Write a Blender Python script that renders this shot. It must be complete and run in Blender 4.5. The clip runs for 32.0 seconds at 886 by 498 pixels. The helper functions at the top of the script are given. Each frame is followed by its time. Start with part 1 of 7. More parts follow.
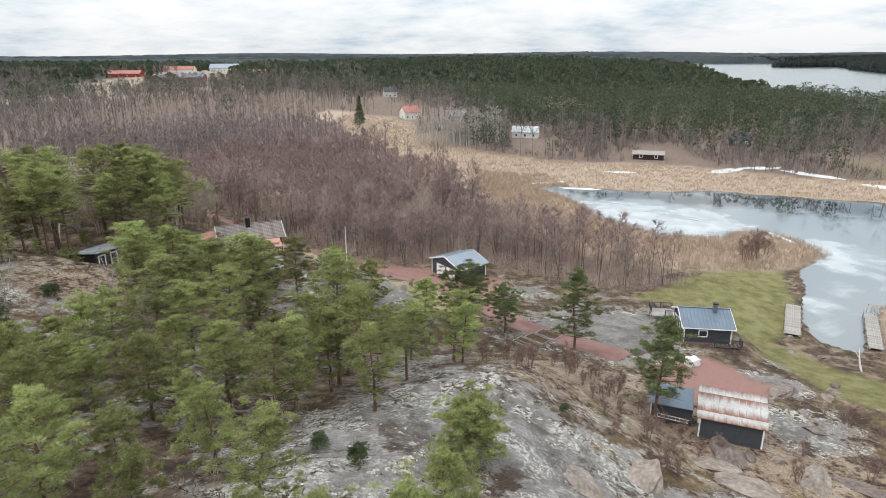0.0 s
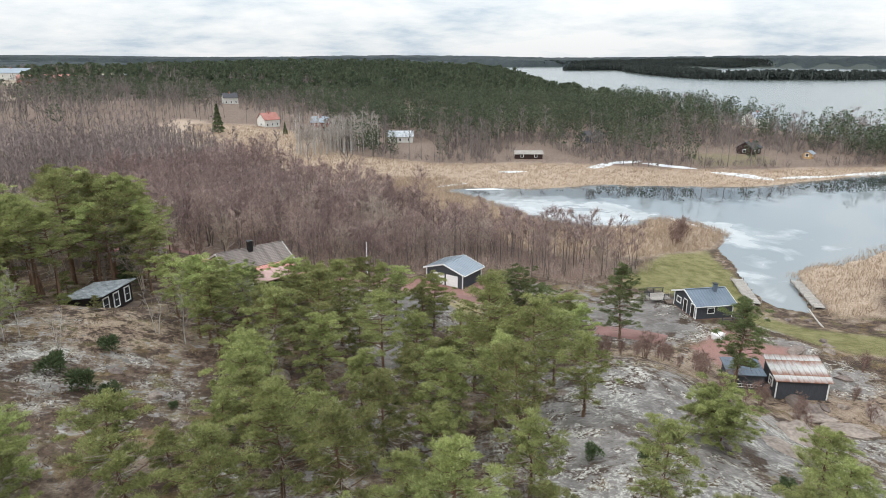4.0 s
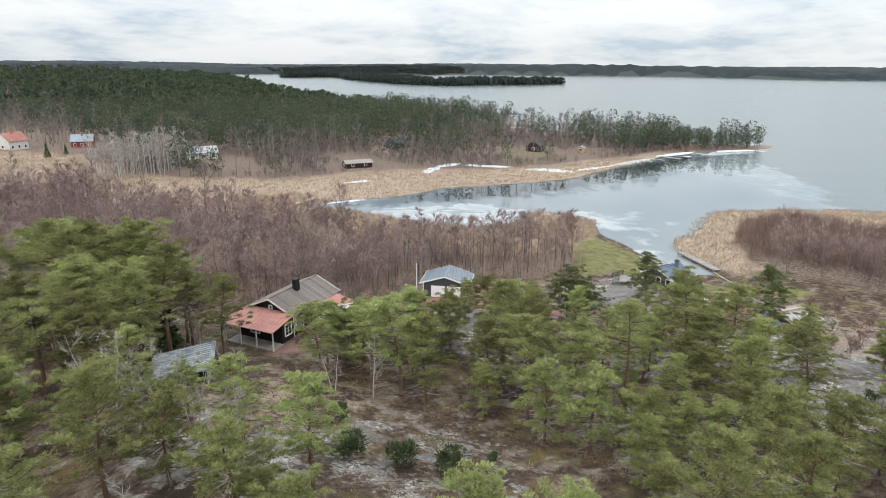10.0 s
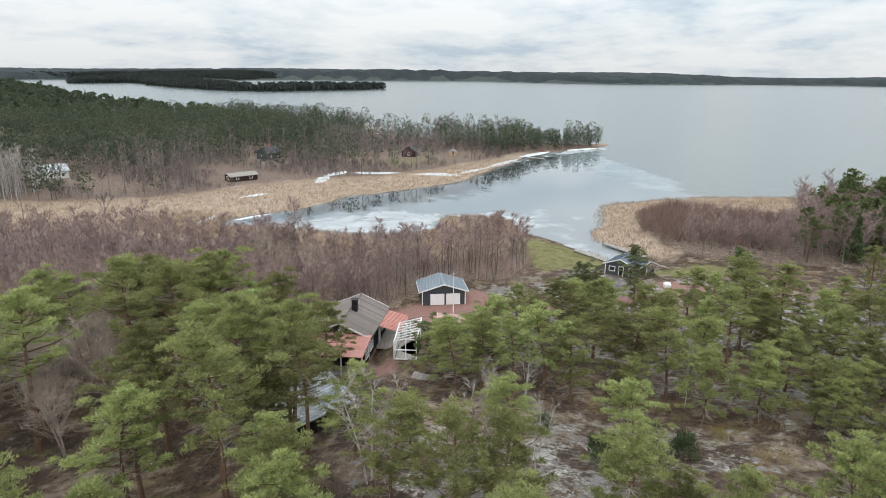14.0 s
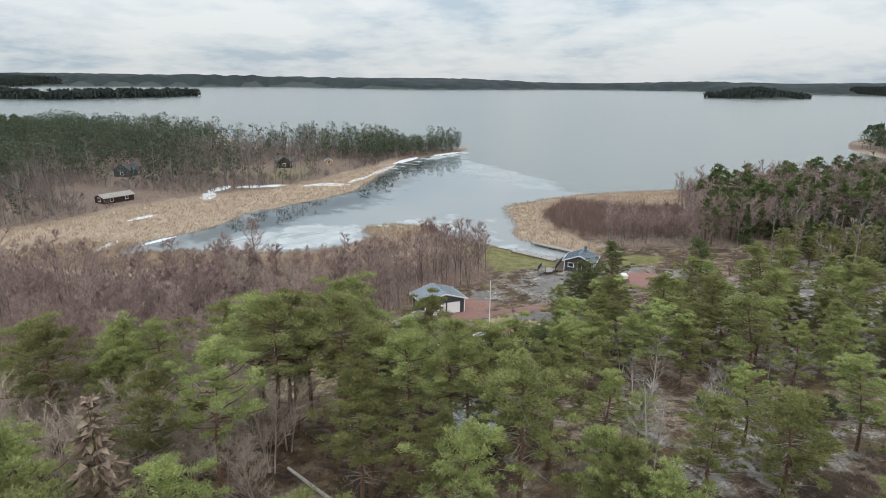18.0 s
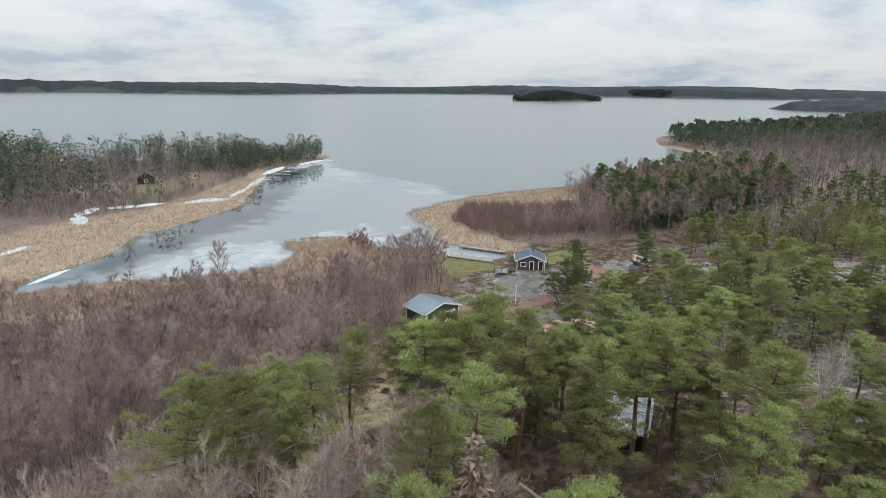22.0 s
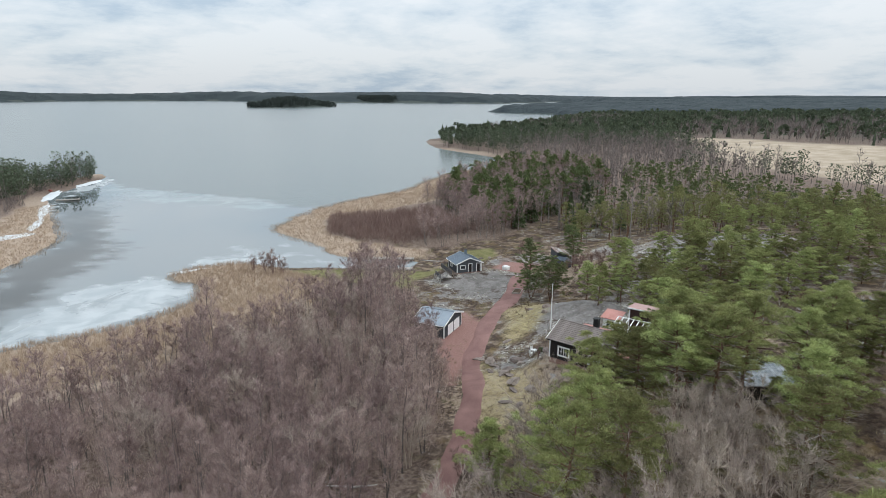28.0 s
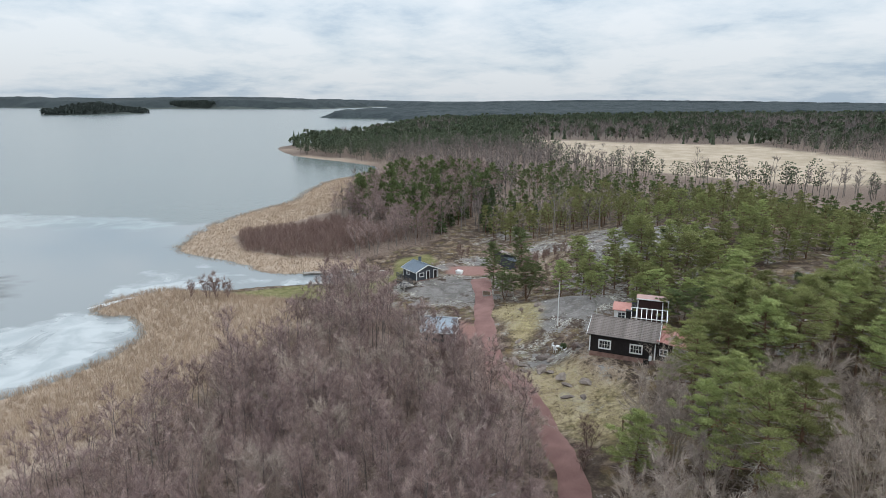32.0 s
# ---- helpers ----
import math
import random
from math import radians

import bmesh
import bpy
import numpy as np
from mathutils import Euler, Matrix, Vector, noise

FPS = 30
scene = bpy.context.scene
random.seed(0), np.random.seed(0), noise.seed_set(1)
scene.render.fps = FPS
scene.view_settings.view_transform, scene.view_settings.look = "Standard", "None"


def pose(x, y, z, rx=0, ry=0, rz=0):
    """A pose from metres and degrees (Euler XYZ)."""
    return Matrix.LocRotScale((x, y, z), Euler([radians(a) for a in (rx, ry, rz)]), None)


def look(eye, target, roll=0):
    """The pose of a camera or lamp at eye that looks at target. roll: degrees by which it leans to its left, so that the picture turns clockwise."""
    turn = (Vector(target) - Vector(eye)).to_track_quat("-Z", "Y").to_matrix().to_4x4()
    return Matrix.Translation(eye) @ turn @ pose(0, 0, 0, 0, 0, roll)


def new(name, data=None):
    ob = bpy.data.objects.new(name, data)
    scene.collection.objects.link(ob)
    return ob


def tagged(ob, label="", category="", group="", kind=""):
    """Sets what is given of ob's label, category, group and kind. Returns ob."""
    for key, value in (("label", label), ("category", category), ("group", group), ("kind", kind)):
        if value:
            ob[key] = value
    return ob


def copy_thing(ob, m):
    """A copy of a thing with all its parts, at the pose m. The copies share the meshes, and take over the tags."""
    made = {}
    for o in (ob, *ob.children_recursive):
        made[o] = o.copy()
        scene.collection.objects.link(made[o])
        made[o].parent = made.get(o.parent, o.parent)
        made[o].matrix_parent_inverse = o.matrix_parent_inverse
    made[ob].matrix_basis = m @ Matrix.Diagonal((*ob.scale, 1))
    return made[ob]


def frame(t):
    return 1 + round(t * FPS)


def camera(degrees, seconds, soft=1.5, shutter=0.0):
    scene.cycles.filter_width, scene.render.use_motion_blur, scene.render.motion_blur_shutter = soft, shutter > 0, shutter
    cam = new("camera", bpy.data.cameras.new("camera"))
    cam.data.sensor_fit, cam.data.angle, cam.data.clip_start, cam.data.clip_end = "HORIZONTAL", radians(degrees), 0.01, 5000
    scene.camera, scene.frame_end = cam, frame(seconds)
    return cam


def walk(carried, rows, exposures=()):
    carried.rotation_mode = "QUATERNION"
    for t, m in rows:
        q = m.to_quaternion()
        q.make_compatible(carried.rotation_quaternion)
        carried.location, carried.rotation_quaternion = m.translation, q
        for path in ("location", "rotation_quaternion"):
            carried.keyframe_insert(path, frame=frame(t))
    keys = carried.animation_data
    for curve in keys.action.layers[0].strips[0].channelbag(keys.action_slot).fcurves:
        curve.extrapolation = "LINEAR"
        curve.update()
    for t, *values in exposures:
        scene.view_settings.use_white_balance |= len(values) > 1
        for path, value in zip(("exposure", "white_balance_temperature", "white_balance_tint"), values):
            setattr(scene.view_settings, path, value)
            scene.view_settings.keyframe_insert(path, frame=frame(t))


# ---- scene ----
cam = camera(70.72, 32.0, soft=0.8)
PATH = [
    (0, (11.313, -9.127, 41.070), (11.237, -7.220, 40.472), -0.18),
    (1, (3.588, -9.219, 41.318), (3.656, -7.311, 40.722), -0.12),
    (2, (-4.069, -8.709, 41.583), (-3.859, -6.810, 40.990), -0.05),
    (3, (-11.570, -7.713, 41.857), (-11.218, -5.835, 41.266), 0.03),
    (6, (-33.631, -0.690, 42.439), (-32.865, 1.063, 41.856), 0.18),
    (7, (-40.570, 2.824, 42.596), (-39.673, 4.515, 42.018), 0.25),
    (8, (-47.298, 6.813, 42.729), (-46.277, 8.433, 42.154), 0.31),
    (9, (-53.682, 11.162, 42.855), (-52.539, 12.700, 42.284), 0.39),
    (10, (-59.631, 15.832, 42.986), (-58.376, 17.282, 42.419), 0.42),
    (11, (-65.220, 20.864, 43.144), (-63.862, 22.219, 42.582), 0.43),
    (12, (-70.507, 26.243, 43.320), (-69.051, 27.496, 42.762), 0.46),
    (13, (-75.452, 31.968, 43.527), (-73.907, 33.111, 42.974), 0.49),
    (14, (-80.080, 37.990, 43.702), (-78.453, 39.016, 43.153), 0.57),
    (17, (-90.852, 58.184, 44.281), (-89.037, 58.832, 43.748), 0.62),
    (18, (-93.407, 65.487, 44.627), (-91.548, 66.003, 44.099), 0.65),
    (19, (-95.508, 72.929, 44.985), (-93.616, 73.311, 44.461), 0.63),
    (20, (-97.188, 80.362, 45.330), (-95.272, 80.604, 44.811), 0.57),
    (21, (-98.307, 87.814, 45.625), (-96.377, 87.914, 45.111), 0.57),
    (22, (-98.817, 95.425, 45.876), (-96.884, 95.383, 45.365), 0.59),
    (23, (-98.683, 103.334, 46.091), (-96.757, 103.155, 45.585), 0.58),
    (24, (-97.936, 111.305, 46.267), (-96.026, 110.989, 45.765), 0.54),
    (25, (-96.684, 119.032, 46.402), (-94.801, 118.583, 45.903), 0.51),
    (28, (-88.458, 141.642, 46.567), (-86.712, 140.797, 46.080), 0.46),
    (29, (-85.133, 148.553, 46.735), (-83.450, 147.587, 46.253), 0.45),
    (30, (-81.301, 155.359, 46.942), (-79.688, 154.277, 46.464), 0.44),
    (31, (-77.091, 161.911, 47.211), (-75.556, 160.719, 46.738), 0.43),
    (32, (-72.423, 168.208, 47.496), (-70.975, 166.911, 47.027), 0.40),
]
walk(cam, [(t, look(eye, target, roll)) for t, eye, target, roll in PATH],
     exposures=[(0, 0.15, 6420, 13), (6, 0.12, 6420, 12.5), (13, 0.0, 6380, 12), (20, -0.25, 6330, 11), (26, -0.20, 6180, 11), (32, -0.21, 6080, 11)])

# ---- light ----
SUN_AZ, SUN_EL = 200.0, 38.0
world = bpy.data.worlds.new("sky")
scene.world = world
world.use_nodes = True
nt = world.node_tree
nt.nodes.clear()


def wnode(kind, **kw):
    n = nt.nodes.new(kind)
    for k, v in kw.items():
        n.inputs[k].default_value = v
    return n


w_out = nt.nodes.new("ShaderNodeOutputWorld")
sky = nt.nodes.new("ShaderNodeTexSky")
sky.sky_type, sky.sun_disc = "NISHITA", False
sky.sun_elevation, sky.sun_rotation = radians(SUN_EL), radians(90 - SUN_AZ)
sky.air_density, sky.dust_density = 1.0, 2.0
clear = nt.nodes.new("ShaderNodeBackground")
clear.inputs["Strength"].default_value = 0.10
nt.links.new(sky.outputs[0], clear.inputs["Color"])
tc = nt.nodes.new("ShaderNodeTexCoord")
sep = nt.nodes.new("ShaderNodeSeparateXYZ")
nt.links.new(tc.outputs["Generated"], sep.inputs[0])


def wmath(op, a, b=None, clamp=False):
    n = nt.nodes.new("ShaderNodeMath")
    n.operation, n.use_clamp = op, clamp
    for k, v in ((0, a), (1, b)):
        if v is None:
            continue
        if isinstance(v, (int, float)):
            n.inputs[k].default_value = v
        else:
            nt.links.new(v, n.inputs[k])
    return n.outputs[0]


# a flat cloud deck: directions are projected on a plane overhead
up = wmath("MAXIMUM", sep.outputs[2], 0.0)
den = wmath("ADD", up, 0.20)
comb = nt.nodes.new("ShaderNodeCombineXYZ")
nt.links.new(wmath("DIVIDE", sep.outputs[0], den), comb.inputs[0])
nt.links.new(wmath("DIVIDE", sep.outputs[1], den), comb.inputs[1])
cloud1 = wnode("ShaderNodeTexNoise", Scale=0.75, Detail=8.0, Roughness=0.56, Distortion=0.2)
cloud2 = wnode("ShaderNodeTexNoise", Scale=3.2, Detail=7.0, Roughness=0.6, Distortion=0.15)
for c in (cloud1, cloud2):
    nt.links.new(comb.outputs[0], c.inputs["Vector"])
mixv = wmath("ADD", wmath("MULTIPLY", cloud1.outputs[0], 0.68), wmath("MULTIPLY", cloud2.outputs[0], 0.32))
ramp = nt.nodes.new("ShaderNodeValToRGB")
ramp.color_ramp.elements[0].position, ramp.color_ramp.elements[0].color = 0.40, (0.57, 0.675, 0.755, 1)
ramp.color_ramp.elements[1].position, ramp.color_ramp.elements[1].color = 0.565, (0.95, 0.975, 0.96, 1)
e = ramp.color_ramp.elements.new(0.48)
e.color = (0.80, 0.865, 0.885, 1)
nt.links.new(mixv, ramp.inputs[0])
deck = nt.nodes.new("ShaderNodeBackground")
# an overcast sky is brighter overhead than at the horizon
nt.links.new(wmath("ADD", wmath("MULTIPLY", up, 1.6), 0.95), deck.inputs["Strength"])
nt.links.new(ramp.outputs[0], deck.inputs["Color"])
blend = nt.nodes.new("ShaderNodeMixShader")
blend.inputs[0].default_value = 0.86
nt.links.new(clear.outputs[0], blend.inputs[1])
nt.links.new(deck.outputs[0], blend.inputs[2])
nt.links.new(blend.outputs[0], w_out.inputs["Surface"])

sun = new("sun", bpy.data.lights.new("sun", "SUN"))
sun.data.energy, sun.data.angle, sun.data.color = 0.95, radians(16), (1.0, 0.96, 0.90)
a, b = radians(SUN_AZ), radians(SUN_EL)
sun.matrix_world = look((0, 0, 0), (-math.cos(a) * math.cos(b), -math.sin(a) * math.cos(b), -math.sin(b)))
scene.view_settings.exposure = 0.0


# ---- materials ----
def material(name, c1, c2, scale=2.0, rough=0.8, bump=0.2, metal=0.0, fine=12.0, stretch=(1, 1, 1), vary=0.0, island=0.0,
             spec=0.3, contrast=0.5, bump_dist=0.05, leaf=0.0):
    """A surface of two colours mixed at two scales, with relief; vary: lightness by object, island: by loose piece."""
    m = bpy.data.materials.new(name)
    m.use_nodes = True
    t = m.node_tree
    p = t.nodes["Principled BSDF"]
    p.inputs["Roughness"].default_value, p.inputs["Metallic"].default_value = rough, metal
    p.inputs["Specular IOR Level"].default_value = spec
    co = t.nodes.new("ShaderNodeTexCoord")
    mp = t.nodes.new("ShaderNodeMapping")
    mp.inputs["Scale"].default_value = stretch
    t.links.new(co.outputs["Object"], mp.inputs[0])
    n1 = t.nodes.new("ShaderNodeTexNoise")
    n1.inputs["Scale"].default_value, n1.inputs["Detail"].default_value = scale, 4
    n2 = t.nodes.new("ShaderNodeTexNoise")
    n2.inputs["Scale"].default_value, n2.inputs["Detail"].default_value = scale * fine, 3
    for n in (n1, n2):
        t.links.new(mp.outputs[0], n.inputs["Vector"])
    ad = t.nodes.new("ShaderNodeMath")
    ad.operation = "ADD"
    t.links.new(n1.outputs[0], ad.inputs[0])
    t.links.new(n2.outputs[0], ad.inputs[1])
    mr = t.nodes.new("ShaderNodeMapRange")
    mr.inputs[1].default_value, mr.inputs[2].default_value = 1.0 - contrast * 0.5, 1.0 + contrast * 0.5
    t.links.new(ad.outputs[0], mr.inputs[0])
    mx = t.nodes.new("ShaderNodeMix")
    mx.data_type = "RGBA"
    mx.inputs[6].default_value, mx.inputs[7].default_value = (*c1, 1), (*c2, 1)
    t.links.new(mr.outputs[0], mx.inputs[0])
    colour = mx.outputs[2]
    for amount, kind, socket in ((vary, "ShaderNodeObjectInfo", "Random"), (island, "ShaderNodeNewGeometry", "Random Per Island")):
        if amount:
            src = t.nodes.new(kind)
            rg = t.nodes.new("ShaderNodeMapRange")
            rg.inputs[3].default_value, rg.inputs[4].default_value = 1 - amount, 1 + amount
            t.links.new(src.outputs[socket], rg.inputs[0])
            hs = t.nodes.new("ShaderNodeHueSaturation")
            t.links.new(rg.outputs[0], hs.inputs["Value"])
            sh = t.nodes.new("ShaderNodeMapRange")
            sh.inputs[3].default_value, sh.inputs[4].default_value = 0.5 - amount * 0.045, 0.5 + amount * 0.045
            t.links.new(src.outputs[socket], sh.inputs[0])
            t.links.new(sh.outputs[0], hs.inputs["Hue"])
            t.links.new(colour, hs.inputs["Color"])
            colour = hs.outputs[0]
    t.links.new(colour, p.inputs["Base Color"])
    if leaf:
        tr = t.nodes.new("ShaderNodeBsdfTranslucent")
        t.links.new(colour, tr.inputs["Color"])
        ms = t.nodes.new("ShaderNodeMixShader")
        ms.inputs[0].default_value = leaf
        t.links.new(p.outputs[0], ms.inputs[1])
        t.links.new(tr.outputs[0], ms.inputs[2])
        t.links.new(ms.outputs[0], t.nodes["Material Output"].inputs["Surface"])
    if bump:
        bp = t.nodes.new("ShaderNodeBump")
        bp.inputs["Strength"].default_value, bp.inputs["Distance"].default_value = bump, bump_dist
        t.links.new(ad.outputs[0], bp.inputs["Height"])
        t.links.new(bp.outputs[0], p.inputs["Normal"])
    return m


M = {}
M["pine_needle"] = material("pine_needles", (0.166, 0.184, 0.070), (0.405, 0.424, 0.172), 0.35, 0.7, 0, vary=0.40, island=0.25, leaf=0.4)
M["dark_needle"] = material("dark_pine_needles", (0.088, 0.112, 0.048), (0.205, 0.235, 0.098), 0.5, 0.75, 0, vary=0.2, island=0.3, leaf=0.3)
M["pine_mid"] = material("wood_pine_needles", (0.078, 0.104, 0.040), (0.165, 0.198, 0.078), 0.2, 0.8, 0, island=0.3, leaf=0.3)
M["dead_needle"] = material("dead_needles", (0.16, 0.115, 0.085), (0.30, 0.23, 0.175), 0.8, 0.9, 0, island=0.3)
# far needles: lightened and blued, distance haze mixed into the base colour
M["pine_hazed"] = material("haze_tinted_conifer", (0.054, 0.072, 0.045), (0.108, 0.127, 0.077), 0.05, 0.9, 0, island=0.35, leaf=0.25)
M["spruce_needle"] = material("spruce_needles", (0.058, 0.086, 0.038), (0.118, 0.150, 0.066), 0.6, 0.75, 0, vary=0.15, island=0.3, leaf=0.25)
M["pine_bark"] = material("pine_bark", (0.10, 0.065, 0.045), (0.22, 0.13, 0.085), 3, 0.95, 0.6, stretch=(1, 1, 0.3))
M["grey_bark"] = material("alder_bark", (0.092, 0.080, 0.074), (0.190, 0.168, 0.154), 3, 0.95, 0.4, stretch=(1, 1, 0.3), vary=0.2)
M["pale_bark"] = material("pale_grey_bark", (0.12, 0.105, 0.095), (0.27, 0.24, 0.22), 0.4, 0.95, 0.2, stretch=(1, 1, 0.3))
M["birch_bark"] = material("birch_bark", (0.25, 0.22, 0.20), (0.62, 0.60, 0.56), 2.2, 0.8, 0.2, stretch=(1, 1, 2.5))
M["twig"] = material("bare_twigs", (0.225, 0.158, 0.143), (0.410, 0.308, 0.280), 0.07, 0.9, 0, vary=0.3, island=0.35, contrast=0.4)
M["twig_dim"] = material("grey_brown_twigs", (0.178, 0.138, 0.130), (0.305, 0.252, 0.240), 0.05, 0.9, 0, island=0.35, contrast=0.4)
M["twig_oak"] = material("grey_brown_branches", (0.295, 0.235, 0.195), (0.49, 0.41, 0.350), 0.7, 0.9, 0, vary=0.2, island=0.25)
M["twig_red"] = material("red_brown_twigs", (0.165, 0.105, 0.088), (0.265, 0.185, 0.160), 0.3, 0.9, 0, island=0.25)
M["twig_grey"] = material("grey_twigs", (0.24, 0.205, 0.18), (0.40, 0.36, 0.325), 0.7, 0.9, 0, vary=0.2, island=0.25)
# islet woods: the colour is greyed to carry some distance haze
M["isle_wood"] = material("haze_tinted_islet_conifers", (0.034, 0.044, 0.040), (0.064, 0.077, 0.068), 0.05, 0.95, 0, island=0.3)
# forest on the horizon: bluish haze of the distance painted into the green
M["canopy_hazed"] = material("haze_tinted_canopy", (0.022, 0.031, 0.035), (0.046, 0.058, 0.060), 0.02, 0.95, 0.6, fine=9, bump_dist=4.0, island=0.15)
M["twig_far"] = material("far_bare_wood", (0.130, 0.104, 0.097), (0.225, 0.186, 0.172), 0.03, 0.95, 0, island=0.3)
M["reed"] = material("dry_reed", (0.335, 0.252, 0.180), (0.49, 0.385, 0.290), 0.12, 0.85, 0, fine=5, island=0.2, leaf=0.3)
M["dry_grass"] = material("dry_grass", (0.20, 0.15, 0.09), (0.40, 0.32, 0.21), 0.3, 0.9, 0, island=0.3)
M["heather"] = material("heather", (0.05, 0.035, 0.022), (0.14, 0.09, 0.05), 0.5, 0.95, 0, island=0.4)
M["rock"] = material("granite", (0.140, 0.112, 0.096), (0.285, 0.236, 0.205), 0.9, 0.9, 0.8, fine=7, vary=0.25)
M["black_wood"] = material("black_stained_wood", (0.012, 0.010, 0.010), (0.030, 0.024, 0.023), 4, 0.75, 0.35, stretch=(6, 6, 0.4))
M["grey_wood"] = material("dark_grey_painted_wood", (0.045, 0.050, 0.058), (0.072, 0.078, 0.088), 3, 0.7, 0.3, stretch=(5, 5, 0.4))
M["brown_wood"] = material("dark_brown_painted_wood", (0.030, 0.016, 0.014), (0.055, 0.030, 0.026), 3, 0.75, 0.3, stretch=(5, 5, 0.4))
M["red_wood"] = material("falun_red_wood", (0.20, 0.035, 0.025), (0.30, 0.06, 0.04), 2, 0.85, 0.2, stretch=(3, 3, 0.4))
M["white_paint"] = material("white_paint", (0.70, 0.70, 0.69), (0.82, 0.82, 0.80), 2, 0.5, 0.08)
M["white_door"] = material("white_garage_door", (0.74, 0.74, 0.74), (0.82, 0.82, 0.82), 1.0, 0.4, 0.05)
M["white_far"] = material("pale_wall", (0.55, 0.54, 0.50), (0.68, 0.67, 0.63), 0.7, 0.8, 0.05)
M["yellow_far"] = material("ochre_wall", (0.45, 0.28, 0.12), (0.55, 0.36, 0.18), 0.7, 0.8, 0.05)
M["metal_roof"] = material("blue_grey_sheet_roof", (0.12, 0.155, 0.195), (0.17, 0.21, 0.255), 0.8, 0.42, 0.1, metal=0.25, spec=0.5)
M["mossy_roof"] = material("pale_mottled_sheet_roof", (0.20, 0.225, 0.235), (0.52, 0.55, 0.57), 1.1, 0.5, 0.15, fine=5, contrast=0.35)
M["light_roof"] = material("pale_grey_sheet_roof", (0.225, 0.265, 0.305), (0.30, 0.345, 0.385), 0.8, 0.4, 0.1, metal=0.25, spec=0.5)


def rust_sheet():
    """Pale zinc sheet in two courses, rusted brown towards the foot of each course."""
    m = material("rusted_sheet_roof", (0.36, 0.35, 0.335), (0.50, 0.485, 0.465), 0.9, 0.5, 0.15, fine=6)
    t = m.node_tree
    p = t.nodes["Principled BSDF"]
    plain = p.inputs["Base Color"].links[0].from_socket
    co = t.nodes.new("ShaderNodeTexCoord")
    sp = t.nodes.new("ShaderNodeSeparateXYZ")
    t.links.new(co.outputs["Object"], sp.inputs[0])

    def calc(op, *ins):
        n = t.nodes.new("ShaderNodeMath")
        n.operation = op
        for k, v in enumerate(ins):
            if isinstance(v, (int, float)):
                n.inputs[k].default_value = v
            else:
                t.links.new(v, n.inputs[k])
        return n.outputs[0]
    course = calc("FRACT", calc("MULTIPLY", calc("ABSOLUTE", sp.outputs[1]), 0.80))
    ns = t.nodes.new("ShaderNodeTexNoise")
    ns.inputs["Scale"].default_value, ns.inputs["Detail"].default_value = 1.6, 5
    mp = t.nodes.new("ShaderNodeMapping")
    mp.inputs["Scale"].default_value = (1.6, 0.35, 1)
    t.links.new(co.outputs["Object"], mp.inputs[0])
    t.links.new(mp.outputs[0], ns.inputs["Vector"])
    rg = t.nodes.new("ShaderNodeMapRange")
    rg.inputs[1].default_value, rg.inputs[2].default_value = 0.66, 1.16
    t.links.new(calc("ADD", ns.outputs[0], calc("MULTIPLY", course, 0.75)), rg.inputs[0])
    mx = t.nodes.new("ShaderNodeMix")
    mx.data_type = "RGBA"
    mx.inputs[7].default_value = (0.215, 0.105, 0.07, 1)
    t.links.new(rg.outputs[0], mx.inputs[0])
    t.links.new(plain, mx.inputs[6])
    t.links.new(mx.outputs[2], p.inputs["Base Color"])
    return m


M["rust_roof"] = rust_sheet()
M["tile_roof"] = material("weathered_brown_roof_tiles", (0.125, 0.104, 0.094), (0.275, 0.238, 0.216), 1.4, 0.9, 0.35, fine=7)
M["red_roof"] = material("faded_red_sheet_roof", (0.40, 0.17, 0.14), (0.54, 0.29, 0.245), 0.9, 0.6, 0.1, stretch=(1, 0.4, 1))
M["red_tile"] = material("red_roof_tiles", (0.30, 0.125, 0.10), (0.43, 0.21, 0.175), 0.5, 0.8, 0.1)
M["pink_roof"] = material("dusty_pink_felt_roof", (0.38, 0.24, 0.22), (0.50, 0.34, 0.31), 1.0, 0.8, 0.1)
M["dark_roof"] = material("dark_felt_roof", (0.05, 0.05, 0.055), (0.10, 0.10, 0.11), 1, 0.85, 0.1)
M["glass"] = material("window_glass", (0.02, 0.025, 0.03), (0.04, 0.045, 0.05), 1, 0.08, 0, spec=0.8)
M["dark_metal"] = material("black_metal", (0.012, 0.012, 0.013), (0.03, 0.03, 0.03), 4, 0.5, 0.1, metal=0.3)
M["old_plank"] = material("weathered_grey_planks", (0.22, 0.20, 0.18), (0.42, 0.39, 0.35), 1.5, 0.9, 0.3, stretch=(0.5, 4, 4), vary=0.15)
M["brown_plank"] = material("brown_deck_planks", (0.10, 0.075, 0.06), (0.19, 0.145, 0.115), 1.5, 0.85, 0.3, stretch=(0.5, 4, 4), vary=0.15)
M["stone_found"] = material("pink_granite_foundation", (0.18, 0.10, 0.08), (0.34, 0.215, 0.175), 1.5, 0.9, 0.5)
M["gravel"] = material("red_gravel", (0.165, 0.088, 0.077), (0.275, 0.158, 0.140), 0.35, 0.95, 0.5, fine=30, bump_dist=0.03)
M["bag"] = material("white_woven_sack", (0.66, 0.66, 0.65), (0.80, 0.80, 0.79), 3, 0.8, 0.3)
M["ice_edge"] = material("white_ice", (0.55, 0.58, 0.59), (0.72, 0.74, 0.745), 0.15, 0.5, 0.1)


